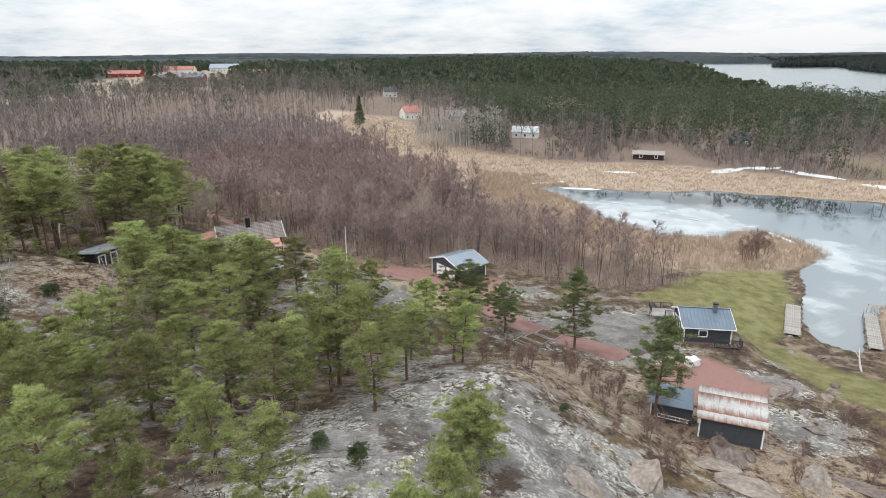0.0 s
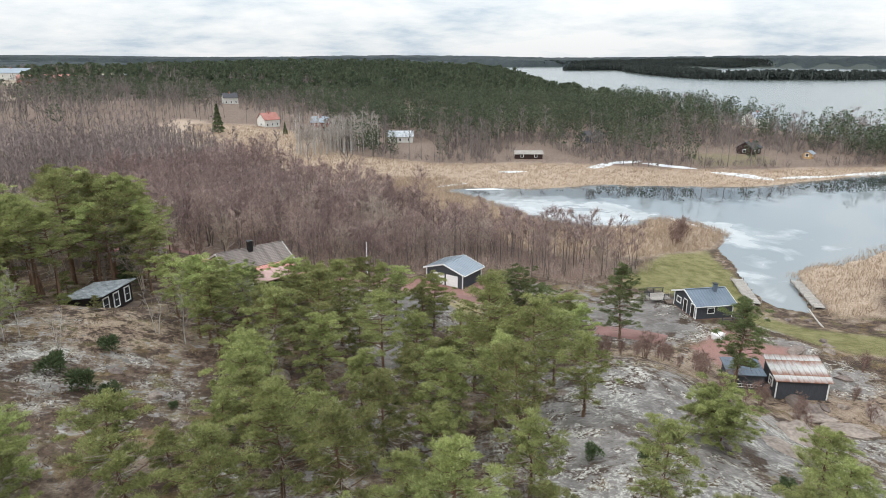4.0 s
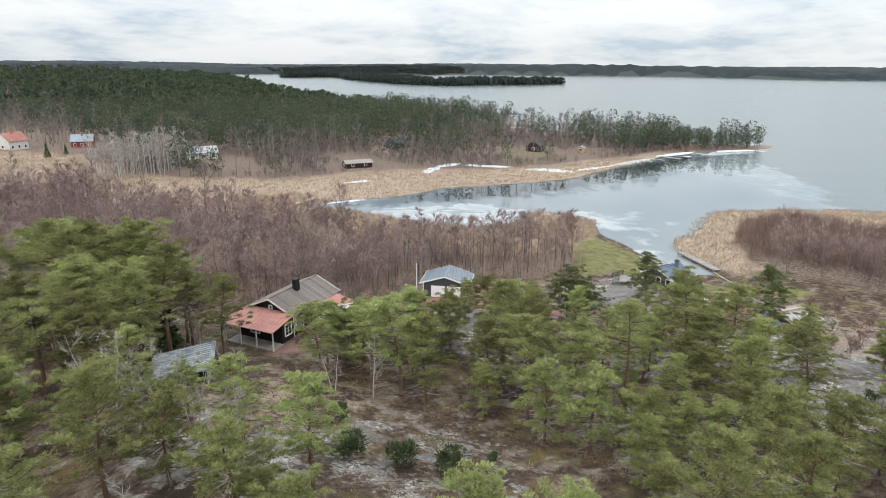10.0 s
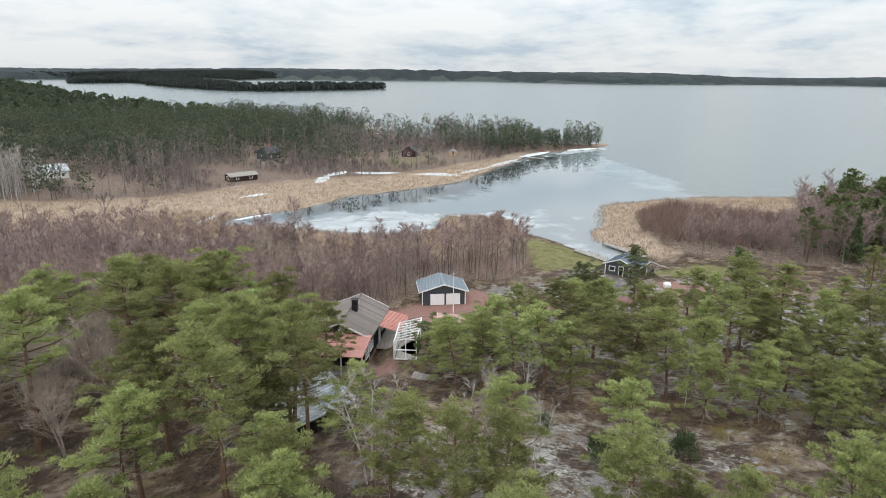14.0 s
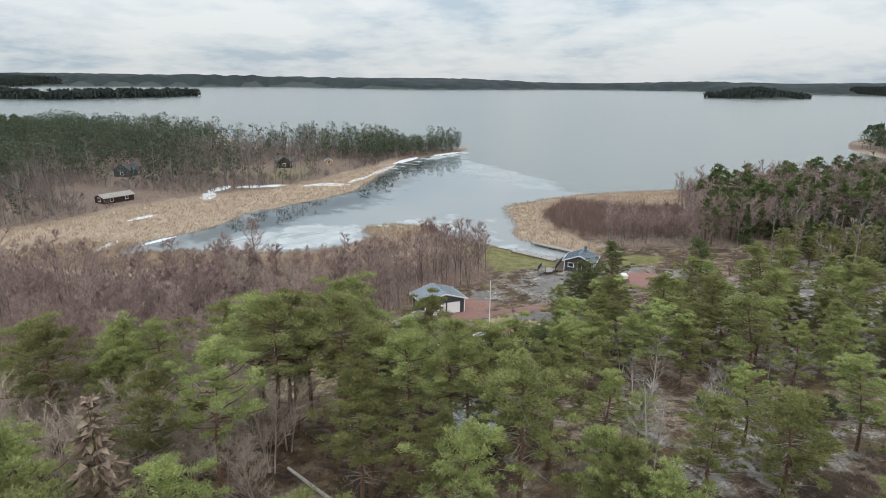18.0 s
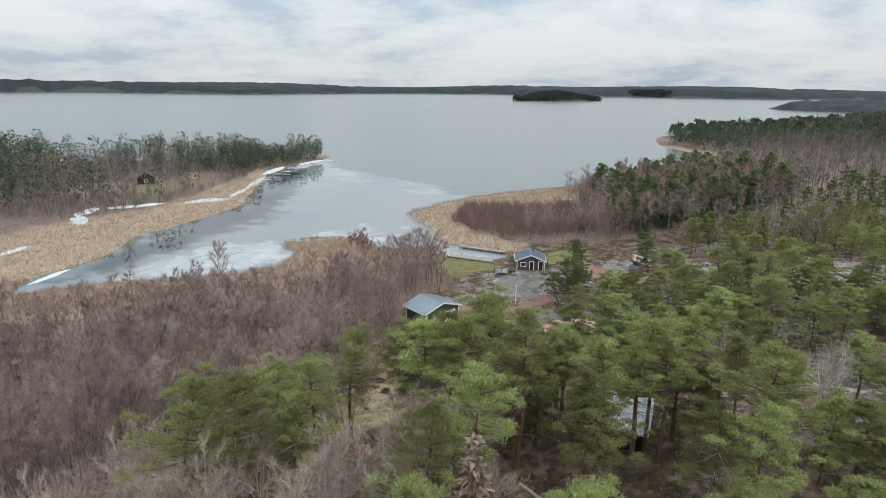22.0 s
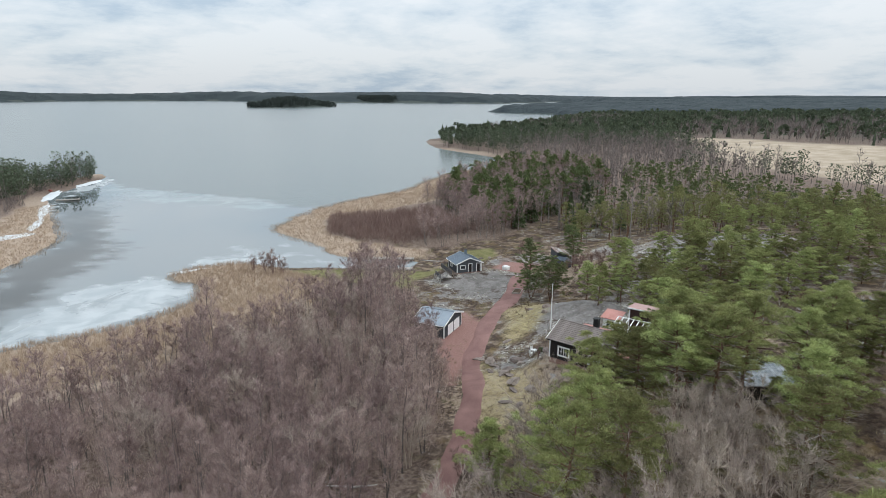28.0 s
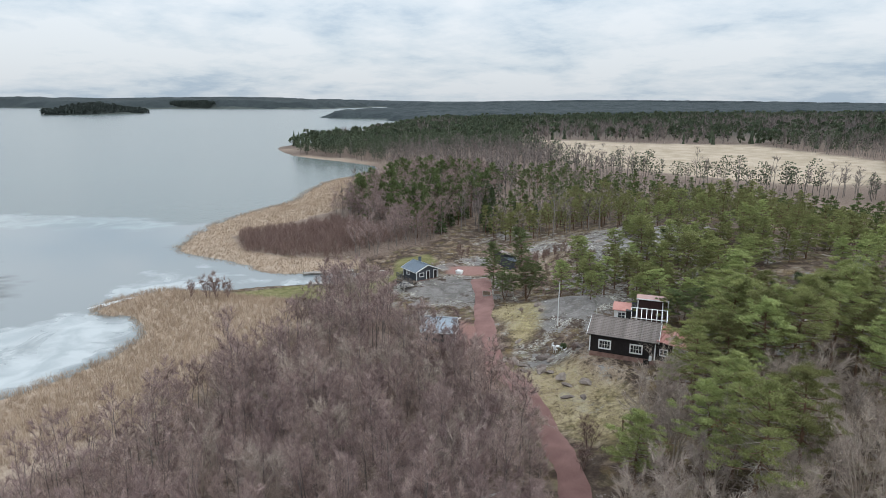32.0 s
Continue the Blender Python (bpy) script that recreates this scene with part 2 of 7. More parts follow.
# ---- plan: shores, zones and heights ----
SHORE_NORTH = [(-4700, 2600), (-600, 2600), (100, 2200), (350, 1500), (400, 1100), (335, 800), (285, 560), (272, 450), (278, 300), (300, 190),
               (314, 165), (290, 161), (240, 179), (209, 178), (168, 173), (136, 169), (121, 174), (100, 180), (89, 185), (67, 184),
               (49, 190), (36, 192), (31, 186), (39, 175), (43, 160), (45, 149), (50, 141), (57, 134), (70, 130), (79, 136), (85, 130),
               (86, 120), (80, 113), (74, 102), (68, 90)]
SHORE_SOUTH = [(63, 80), (68, 74), (76, 85), (84, 92), (98, 94), (112, 97), (127, 101), (141, 91), (158, 78), (177, 51), (193, 24),
               (218, 1), (245, -30), (254, -56), (289, -92), (346, -92), (394, -89), (440, -98), (490, -120), (520, -160), (600, -300),
               (800, -560), (1100, -715), (1260, -640), (1340, -700), (1430, -1300), (1900, -1700), (2600, -1900), (4700, -2300),
               (4700, -4700), (-4700, -4700)]
FAR_LAND = [(4700, -2050), (2650, -1750), (2350, -1250), (2550, -800), (2650, -420), (3050, -200), (2900, 380), (2330, 820), (2500, 1500), (1900, 2100), (1650, 2500), (900, 2500),
            (700, 3000), (-500, 3300), (-4700, 3300), (-4700, 4700), (4700, 4700)]
ISLES = [(1858, -286, 160, 60, -68), (985, 1030, 190, 45, -8), (945, 1450, 410, 60, 70), (1000, 1900, 130, 60, 10), (2600, -820, 70, 40, -60), (1480, 2150, 420, 80, 5)]


def curve_through(pts, n=3, open_ends=False):
    """A smooth closed line through the corner points."""
    p = np.array(pts, float)
    q = np.concatenate([p[-1:], p, p[:2]])
    out = []
    for i in range(len(p)):
        a, b, c, d = q[i], q[i + 1], q[i + 2], q[i + 3]
        if max(np.hypot(*(c - b)), np.hypot(*(b - a))) > 150:
            out.append(b)
            continue
        for k in range(n):
            u = k / n
            out.append(0.5 * ((2 * b) + (c - a) * u + (2 * a - 5 * b + 4 * c - d) * u * u + (3 * b - a - 3 * c + d) * u ** 3))
    return np.array(out)


def inside(x, y, poly):
    p = np.array(poly, float)
    r = np.zeros(np.shape(x), bool)
    for (x0, y0), (x1, y1) in zip(p, np.roll(p, -1, 0)):
        if y0 == y1:
            continue
        r ^= ((y0 > y) != (y1 > y)) & (x < (x1 - x0) * (y - y0) / (y1 - y0) + x0)
    return r


def edge_distance(x, y, poly, closed=True):
    p = np.array(poly, float)
    d = np.full(np.shape(x), 1e9)
    q = np.roll(p, -1, 0) if closed else p[1:]
    for a, b in zip(p, q):
        ab = b - a
        t = np.clip(((x - a[0]) * ab[0] + (y - a[1]) * ab[1]) / max(ab @ ab, 1e-9), 0, 1)
        d = np.minimum(d, np.hypot(x - a[0] - t * ab[0], y - a[1] - t * ab[1]))
    return d


def step(e0, e1, v):
    t = np.clip((v - e0) / (e1 - e0), 0, 1)
    return t * t * (3 - 2 * t)


def wave_noise(x, y, seed, size, octaves=3):
    """Smooth value noise in about -1..1 on a plan."""
    total, amp = 0.0, 1.0
    for o in range(octaves):
        u, v = x / size + seed * 17.13 + o * 5.7, y / size - seed * 9.71 + o * 3.1
        iu, iv = np.floor(u), np.floor(v)
        fu, fv = u - iu, v - iv
        fu, fv = fu * fu * (3 - 2 * fu), fv * fv * (3 - 2 * fv)

        def lattice(i, j):
            h = np.sin(i * 127.1 + j * 311.7 + seed * 74.7) * 43758.5453
            return (h - np.floor(h)) * 2 - 1
        total = total + amp * ((lattice(iu, iv) * (1 - fu) + lattice(iu + 1, iv) * fu) * (1 - fv)
                               + (lattice(iu, iv + 1) * (1 - fu) + lattice(iu + 1, iv + 1) * fu) * fv)
        amp, size = amp * 0.5, size * 0.5
    return total / 1.6


COAST = curve_through(SHORE_NORTH + SHORE_SOUTH)
HILLS = [(-40, 50, 24, 5.0), (6, 29, 16, 3.4), (-15, 33, 22, 3.4), (-23, 86, 11, 3.8), (-45, 75, 20, 4.3), (-70, 45, 40, 4.7), (16, 46, 12, 4.9), (-4,
         74, 13, 5.7), (10, 88, 14, 0.2), (38, 64, 16, 0.9), (36, 48, 11, -0.5), (-45, 104, 18, 3.9), (-70, 10, 45, 11.7), (5, 0, 35, 11.4), (45, 15, 25, 0.1),
         (-90, 95, 40, 9.2), (80, -20, 50, 1.0), (-25, 112, 13, -0.1), (130, -70, 70, 3.0), (24, 60, 12, 0.6), (-30, 47, 12, -1.5), (-20, 98, 9, 1.1), (-7, 82,
         8, -0.5), (-33, 112, 12, -0.4), (-16, 61, 11, 2.8), (-6, 31, 9, -1.8), (-54, 82, 13, -2.0)]
FAR_HILLS = [(120, 1150, 380, 20), (-250, 750, 260, 9), (-900, 900, 600, 14), (230, 380, 90, 4), (-150, 420, 120, 6), (330, -330, 150, 3),
             (200, -900, 500, 14), (-600, -800, 600, 18), (1400, -2200, 900, 22), (0, -2600, 900, 20), (1350, -1000, 250, 8), (1858, -286, 80, 14), (2900, 900, 500, 22), (3300, -300, 400, 18), (2700, -950, 420, 14), (2250, 1500, 420, 22),
             (2300, 2500, 900, 26), (3900, -1600, 900, 26), (-2500, 1500, 1500, 24), (700, 3600, 900, 26), (-1200, 3900, 900, 22), (-100, 420, 70, 3)]
PADS = [(9.9, 94.9, 6.5, 3.85), (44, 71.5, 6, 3.75), (36.5, 47.2, 5, 4.2), (-24, 87, 7, 9.6), (-31.5, 82.5, 4, 10.2), (-21.5, 77, 4.5, 10.9), (-42, 76, 5, 11.3),
        (40, 62, 4, 3.8)]
ROAD = [(30, 64), (20, 73), (11, 82.5), (1.5, 90.5), (-6, 96.5), (-16, 101.5), (-23.5, 106.5), (-30.5, 111.5), (-36, 116), (-46, 127), (-60, 145), (-80, 175)]


def shore(x, y):
    """Metres inside the land (+) or out on the water (-)."""
    d = edge_distance(x, y, COAST)
    s = np.where(inside(x, y, COAST), d, -d)
    far = np.where(inside(x, y, FAR_LAND), 1, -1) * edge_distance(x, y, FAR_LAND)
    s = np.maximum(s, far)
    for cx, cy, a, b, turn in ISLES:
        c, w = math.cos(radians(turn)), math.sin(radians(turn))
        u, v = (x - cx) * c + (y - cy) * w, -(x - cx) * w + (y - cy) * c
        s = np.maximum(s, (1 - np.hypot(u / a, v / b)) * b)
    near = np.hypot(x - 120, y - 80) < 500
    return s + np.where(near, 1.6 * wave_noise(x, y, 3, 9), 14 * wave_noise(x, y, 4, 90))


def smooth_height(x, y, s):
    h = np.where(s > 0, 0.12 + 0.5 * step(0, 18, s) + 0.7 * step(10, 60, s), -0.9 * step(0, 8, -s))
    rise = step(1, 26, s)
    g = 0.0
    for cx, cy, r, a in HILLS:
        g = g + a * np.exp(-((x - cx) ** 2 + (y - cy) ** 2) / r ** 2)
    for cx, cy, r, a in FAR_HILLS:
        g = g + a * np.exp(-((x - cx) ** 2 + (y - cy) ** 2) / r ** 2)
    return h + g * rise


def rockiness(x, y):
    """Where bare rock shows: the hill by the shore, the slabs between the houses."""
    r = np.zeros(np.shape(x))
    for cx, cy, rad, a in ((13, 34, 12, 1.0), (31, 72, 11, 1.1), (-4, 74, 9, 1.0), (28, 62, 5, 0.6), (48, 58, 4, 0.75), (47, 49, 5, 0.9), (-16, 38, 18, 0.36), (-33, 46, 10, 0.40),
                           (4, 55, 9, 0.55), (20, 88, 6, 0.6), (-13, 93, 5, 0.7), (-24, 97, 5, 0.4), (4, 24, 11, 0.75), (25, 20, 14, 0.6), (-9, 62, 7, 0.55), (38, 30, 9, 0.55),
                           (60, 20, 14, 0.4), (-52, 52, 12, 0.30), (54, 66, 3.5, 0.8), (66, 95, 2.5, 0.4)):
        r = np.maximum(r, a * np.exp(-((x - cx) ** 2 + (y - cy) ** 2) / rad ** 2 * 0.8))
    return np.clip(r + 0.32 * wave_noise(x, y, 8, 7) * (r > 0.05), 0, 1)


def height(x, y, s=None):
    x, y = np.asarray(x, float), np.asarray(y, float)
    s = shore(x, y) if s is None else s
    h = smooth_height(x, y, s)
    hill = step(2.0, 6.0, h) * (np.hypot(x + 10, y - 60) < 320)
    r = rockiness(x, y)
    h = h + hill * (0.35 * wave_noise(x, y, 1, 11, 4) + 0.5 * r * (0.35 - np.abs(wave_noise(x * 0.8 + y * 0.5, y * 0.8 - x * 0.5, 2, 6, 3)) * 1.6))
    for cx, cy, rad, z in PADS:
        w = 1 - step(rad * 0.75, rad * 1.5, np.hypot(x - cx, y - cy))
        h = h * (1 - w) + z * w
    d = edge_distance(x, y, ROAD, closed=False)
    w = (1 - step(1.8, 5.0, d)) * 0.85
    return h * (1 - w) + smooth_height(x, y, s) * w


REED_NEAR = [(8, 205), (10, 165), (12, 148), (19, 133), (27, 118), (38, 106), (52, 103), (74, 110), (96, 125), (82, 148), (60, 142), (50, 160), (44, 190), (38, 205)]
REED_NORTH = [(28, 186), (60, 180), (100, 172), (140, 160), (218, 172), (205, 187), (150, 189), (120, 198), (98, 212), (75, 220), (41, 226), (12, 250), (2, 282), (6, 318),
              (-30, 352), (-70, 368), (-78, 345), (-52, 290), (-26, 235), (0, 195), (16, 180)]
REED_SOUTH = [(70, 70), (80, 92), (112, 101), (130, 105), (163, 81), (200, 25), (252, -30), (262, -60), (240, -62), (205, -50), (186, -26), (165, 5), (146, 28), (134, 60), (130, 84), (110, 88), (92, 82), (76, 68)]
THICK_NORTH = [(9, 172), (11, 148), (18, 133), (26, 118), (37, 105), (50, 95), (42, 93), (31, 90), (23, 98), (16, 101), (4, 101), (-9, 103), (-22, 110), (-36, 120), (-46, 134),
               (-66, 155), (-95, 190), (-150, 220), (-170, 300), (-110, 330), (-95, 420), (-80, 345), (-54, 288), (-28, 232), (-4, 192)]
THICK_SOUTH = [(110, 88), (128, 82), (122, 52), (145, 22), (165, 0), (186, -30), (160, -60), (110, -30), (80, 30), (73, 45), (75, 64), (92, 81)]
LAWN = [(38, 87), (50, 98), (61, 106), (73, 109), (67, 91), (62, 82), (56, 76), (60, 68), (68, 60), (64, 52), (56, 55), (52, 64), (51, 77), (44, 86)]
FIELD = [(345, -290), (297, -330), (232, -345), (160, -400), (40, -330), (10, -230), (30, -188), (95, -176), (180, -190), (270, -240)]
YARD = [(-4, 89), (5, 83), (12, 79), (14, 72), (6, 72), (0, 78), (-4, 83)]
PLOTS_PINK = [[(-30.8, 80.6), (-26.2, 79.2), (-28.6, 76.2), (-31.2, 77.6)], [(-12, 103), (20, 93), (17, 85), (6, 87)], [(34, 60), (42, 64.5), (48, 58), (42, 52), (34, 53)]]
MEADOW_N = [(140, 200), (170, 196), (180, 214), (150, 228)]

# one ground sheet, finest where the camera passes nearest
def spaced(lo, hi, fine, growth, end_lo, end_hi):
    up, dn = [hi], [lo]
    d = fine
    while up[-1] < end_hi:
        d *= growth
        up.append(up[-1] + d)
    d = fine
    while dn[-1] > end_lo:
        d *= growth
        dn.append(dn[-1] - d)
    return np.array(dn[::-1] + list(np.arange(lo + fine, hi - fine / 2, fine)) + up)


def grid_mesh(name, xs, ys, zs, keep=None):
    nx, ny = len(xs), len(ys)
    co = np.empty((ny, nx, 3))
    co[..., 0], co[..., 1], co[..., 2] = xs[None, :], ys[:, None], zs
    idx = np.arange(nx * ny).reshape(ny, nx)
    f = np.stack([idx[:-1, :-1], idx[:-1, 1:], idx[1:, 1:], idx[1:, :-1]], -1).reshape(-1, 4)
    if keep is not None:
        f = f[keep.reshape(-1)]
    me = bpy.data.meshes.new(name)
    me.vertices.add(nx * ny)
    me.vertices.foreach_set("co", co.reshape(-1))
    me.loops.add(f.size)
    me.loops.foreach_set("vertex_index", f.reshape(-1).astype(np.int32))
    me.polygons.add(len(f))
    me.polygons.foreach_set("loop_start", np.arange(0, f.size, 4, dtype=np.int32))
    me.polygons.foreach_set("use_smooth", np.ones(len(f), bool))
    me.update(calc_edges=True)
    return me


def add_attr(me, name, values):
    a = me.attributes.new(name, "FLOAT", "POINT")
    a.data.foreach_set("value", np.asarray(values, np.float32).reshape(-1))


GX, GY = spaced(-80, 75, 1.0, 1.045, -4600, 4600), spaced(5, 135, 1.0, 1.045, -4600, 4600)
X, Y = np.meshgrid(GX, GY)
S = shore(X, Y)
Z = height(X, Y, S)
ground_mesh = grid_mesh("ground", GX, GY, Z)


def soft_zone(poly, width=2.0, n=1.6):
    ins = inside(X, Y, poly)
    d = edge_distance(X, Y, poly)
    return step(-width, width, np.where(ins, d, -d) + n * wave_noise(X, Y, 11, 4))


reed_zone = np.maximum.reduce([soft_zone(REED_NEAR), soft_zone(REED_NORTH), soft_zone(REED_SOUTH)])
far_reed = (S < 9) * (S > -3) * step(-0.1, 0.3, wave_noise(X, Y, 21, 60)) * (np.hypot(X - 100, Y - 100) > 120) * (np.hypot(X, Y) < 480) * 0.8
add_attr(ground_mesh, "reed", np.maximum(reed_zone, far_reed))
add_attr(ground_mesh, "lawn", np.maximum.reduce([soft_zone(LAWN, 0.8, 0.5), 0.45 * soft_zone(MEADOW_N), 0.15 * soft_zone(YARD, 1.2, 1)]))
add_attr(ground_mesh, "yard", np.maximum(soft_zone(YARD, 1.2, 1), 0.8 * soft_zone([(-14, 100), (-8, 96.5), (-16, 94), (-28, 95), (-36, 100), (-37, 106), (-31, 109)], 1.5, 2)))
add_attr(ground_mesh, "hill", 1 - 0.9 * step(52, 62, Y) * step(-32, -18, X))
add_attr(ground_mesh, "rock", rockiness(X, Y))
add_attr(ground_mesh, "field", np.maximum.reduce([soft_zone(FIELD, 6, 4), 0.7 * soft_zone([(-340, 420), (-420, 1050), (-180, 1050), (-160, 760), (-200, 430)], 20, 20)]))
add_attr(ground_mesh, "pink", np.maximum.reduce([soft_zone(p, 0.7, 0.7) for p in PLOTS_PINK]))
add_attr(ground_mesh, "scrub", np.maximum.reduce([soft_zone(THICK_NORTH, 2.0, 2.0), soft_zone(THICK_SOUTH, 2.0, 2.0), 0.85 * step(95, 125, np.hypot(X + 10, Y - 60))]))
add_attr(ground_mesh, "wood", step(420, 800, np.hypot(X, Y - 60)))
add_attr(ground_mesh, "straw", np.clip(0.9 * np.exp(-((X + 22) ** 2 + (Y - 99) ** 2) / 110) + 0.8 * np.exp(-((X - 24) ** 2 + (Y - 52) ** 2) / 130) + 0.7 * np.exp(-((X - 42) ** 2 + (Y - 41) ** 2) / 150)
                                       + 0.6 * np.exp(-((X + 38) ** 2 + (Y - 62) ** 2) / 90) + 0.7 * np.exp(-((X - 6) ** 2 + (Y - 104) ** 2) / 60) + 0.9 * soft_zone(YARD, 1.2, 1), 0, 1))


def ground_material():
    m = bpy.data.materials.new("ground_cover")
    m.use_nodes = True
    t = m.node_tree
    p = t.nodes["Principled BSDF"]
    p.inputs["Roughness"].default_value, p.inputs["Specular IOR Level"].default_value = 0.95, 0.2
    co = t.nodes.new("ShaderNodeTexCoord")

    def noise_node(scale, detail=4, rough=0.55, dist=0.0):
        n = t.nodes.new("ShaderNodeTexNoise")
        n.inputs["Scale"].default_value, n.inputs["Detail"].default_value = scale, detail
        n.inputs["Roughness"].default_value, n.inputs["Distortion"].default_value = rough, dist
        t.links.new(co.outputs["Object"], n.inputs["Vector"])
        return n.outputs[0]

    def ranged(v, lo, hi, a=0.0, b=1.0):
        n = t.nodes.new("ShaderNodeMapRange")
        n.inputs[1].default_value, n.inputs[2].default_value, n.inputs[3].default_value, n.inputs[4].default_value = lo, hi, a, b
        t.links.new(v, n.inputs[0])
        return n.outputs[0]

    def calc(op, a, b):
        n = t.nodes.new("ShaderNodeMath")
        n.operation, n.use_clamp = op, op != "ADD"
        for k, v in ((0, a), (1, b)):
            if isinstance(v, (int, float)):
                n.inputs[k].default_value = v
            else:
                t.links.new(v, n.inputs[k])
        return n.outputs[0]

    def mix(f, a, b):
        n = t.nodes.new("ShaderNodeMix")
        n.data_type = "RGBA"
        if isinstance(f, (int, float)):
            n.inputs[0].default_value = f
        else:
            t.links.new(f, n.inputs[0])
        for k, v in ((6, a), (7, b)):
            if isinstance(v, tuple):
                n.inputs[k].default_value = (*v, 1)
            else:
                t.links.new(v, n.inputs[k])
        return n.outputs[2]

    def attr(name):
        n = t.nodes.new("ShaderNodeAttribute")
        n.attribute_name = name
        return n.outputs["Fac"]

    big, mid, small, tiny = noise_node(0.09, 4), noise_node(0.45, 5, 0.6), noise_node(1.9, 5, 0.65), noise_node(9.0, 3, 0.6)
    # forest floor: heather and needle litter, moss, pale dry grass
    litter = mix(ranged(small, 0.4, 0.62), (0.050, 0.034, 0.026), (0.130, 0.090, 0.066))
    litter = mix(ranged(mid, 0.47, 0.72), litter, mix(ranged(tiny, 0.35, 0.65), (0.24, 0.180, 0.130), (0.40, 0.320, 0.240)))
    litter = mix(calc("MULTIPLY", ranged(noise_node(0.33, 4), 0.54, 0.70), 0.5), litter, mix(ranged(tiny, 0.4, 0.6), (0.10, 0.10, 0.03), (0.20, 0.19, 0.06)))
    litter = mix(calc("MULTIPLY", ranged(noise_node(0.21, 4, 0.55, 0.4), 0.50, 0.60), 0.75), litter, mix(ranged(tiny, 0.35, 0.65), (0.026, 0.018, 0.014), (0.070, 0.048, 0.036)))
    litter = mix(calc("MULTIPLY", ranged(noise_node(0.27, 4, 0.6, 0.3), 0.54, 0.66), 0.45), litter, mix(ranged(tiny, 0.35, 0.65), (0.16, 0.105, 0.035), (0.27, 0.20, 0.085)))
    # pale reindeer lichen in tufts round the bare rock
    fringe = ranged(calc("ADD", attr("rock"), ranged(noise_node(0.30, 4, 0.6), 0.3, 0.7, -0.35, 0.35)), 0.32, 0.58)
    tuft = ranged(noise_node(2.2, 5, 0.78, 0.6), 0.46, 0.53)
    grain = mix(ranged(noise_node(5.5, 3, 0.6), 0.40, 0.60), (0.30, 0.285, 0.25), (0.62, 0.60, 0.54))
    litter = mix(calc("MULTIPLY", calc("MULTIPLY", fringe, tuft), 0.92), litter, grain)
    # granite, warm grey, with pale lichen and dark seeps
    rock = mix(ranged(mid, 0.36, 0.64), (0.130, 0.118, 0.110), (0.228, 0.210, 0.197))
    rock = mix(calc("MULTIPLY", ranged(small, 0.50, 0.66), 0.5), rock, (0.34, 0.322, 0.30))
    rock = mix(calc("MULTIPLY", ranged(noise_node(3.4, 5, 0.7), 0.55, 0.63), 0.75), rock, (0.105, 0.098, 0.092))
    rock = mix(calc("MULTIPLY", ranged(noise_node(1.1, 6, 0.75, 0.6), 0.53, 0.62), calc("MULTIPLY", attr("hill"), 0.65)), rock, (0.45, 0.425, 0.38))
    crack = t.nodes.new("ShaderNodeTexVoronoi")
    crack.feature = "DISTANCE_TO_EDGE"
    crack.inputs["Scale"].default_value = 0.22
    warp = t.nodes.new("ShaderNodeVectorMath")
    warp.operation = "ADD"
    wn = t.nodes.new("ShaderNodeTexNoise")
    wn.inputs["Scale"].default_value, wn.inputs["Detail"].default_value = 0.35, 4
    t.links.new(co.outputs["Object"], wn.inputs["Vector"])
    sc = t.nodes.new("ShaderNodeVectorMath")
    sc.operation = "SCALE"
    sc.inputs["Scale"].default_value = 5.0
    t.links.new(wn.outputs["Color"], sc.inputs[0])
    t.links.new(co.outputs["Object"], warp.inputs[0])
    t.links.new(sc.outputs[0], warp.inputs[1])
    t.links.new(warp.outputs[0], crack.inputs["Vector"])
    rock = mix(calc("MULTIPLY", ranged(noise_node(0.23, 5, 0.6, 0.5), 0.5, 0.62), 0.6), rock, (0.11, 0.10, 0.09))
    line = ranged(crack.outputs["Distance"], 0.0, 0.022, 1.0, 0.0)
    rock = mix(calc("MULTIPLY", line, 0.35), rock, (0.09, 0.08, 0.065))
    rock = mix(calc("MULTIPLY", calc("MULTIPLY", ranged(noise_node(0.20, 5, 0.62, 0.3), 0.52, 0.60), ranged(noise_node(2.6, 5, 0.75, 0.5), 0.47, 0.54)), calc("MULTIPLY", attr("hill"), 0.85)), rock, grain)
    hollow = calc("MULTIPLY", ranged(noise_node(0.24, 5, 0.65, 0.5), 0.535, 0.595), ranged(attr("rock"), 0.75, 1.0, 1.0, 0.35))
    rock = mix(hollow, rock, mix(ranged(tiny, 0.35, 0.65), (0.034, 0.024, 0.019), (0.105, 0.075, 0.055)))
    rock_f = ranged(calc("ADD", attr("rock"), ranged(calc("ADD", mid, calc("MULTIPLY", small, 0.6)), 0.5, 1.1, -0.75, 0.75)), 0.46, 0.55)
    c = mix(ranged(calc("ADD", attr("straw"), ranged(calc("ADD", calc("MULTIPLY", small, 0.6), calc("MULTIPLY", mid, 0.4)), 0.36, 0.64, -0.55, 0.45)), 0.30, 0.60), litter, mix(ranged(mid, 0.4, 0.62), mix(ranged(tiny, 0.4, 0.6), (0.135, 0.092, 0.070), (0.30, 0.225, 0.165)), mix(ranged(tiny, 0.4, 0.6), (0.24, 0.18, 0.13), (0.43, 0.345, 0.255))))
    c = mix(attr("scrub"), c, mix(ranged(small, 0.42, 0.66), mix(ranged(tiny, 0.35, 0.65), (0.090, 0.060, 0.048), (0.168, 0.120, 0.098)), (0.32, 0.25, 0.20)))
    c = mix(rock_f, c, rock)
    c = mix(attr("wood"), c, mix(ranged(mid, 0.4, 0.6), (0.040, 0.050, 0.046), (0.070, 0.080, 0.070)))
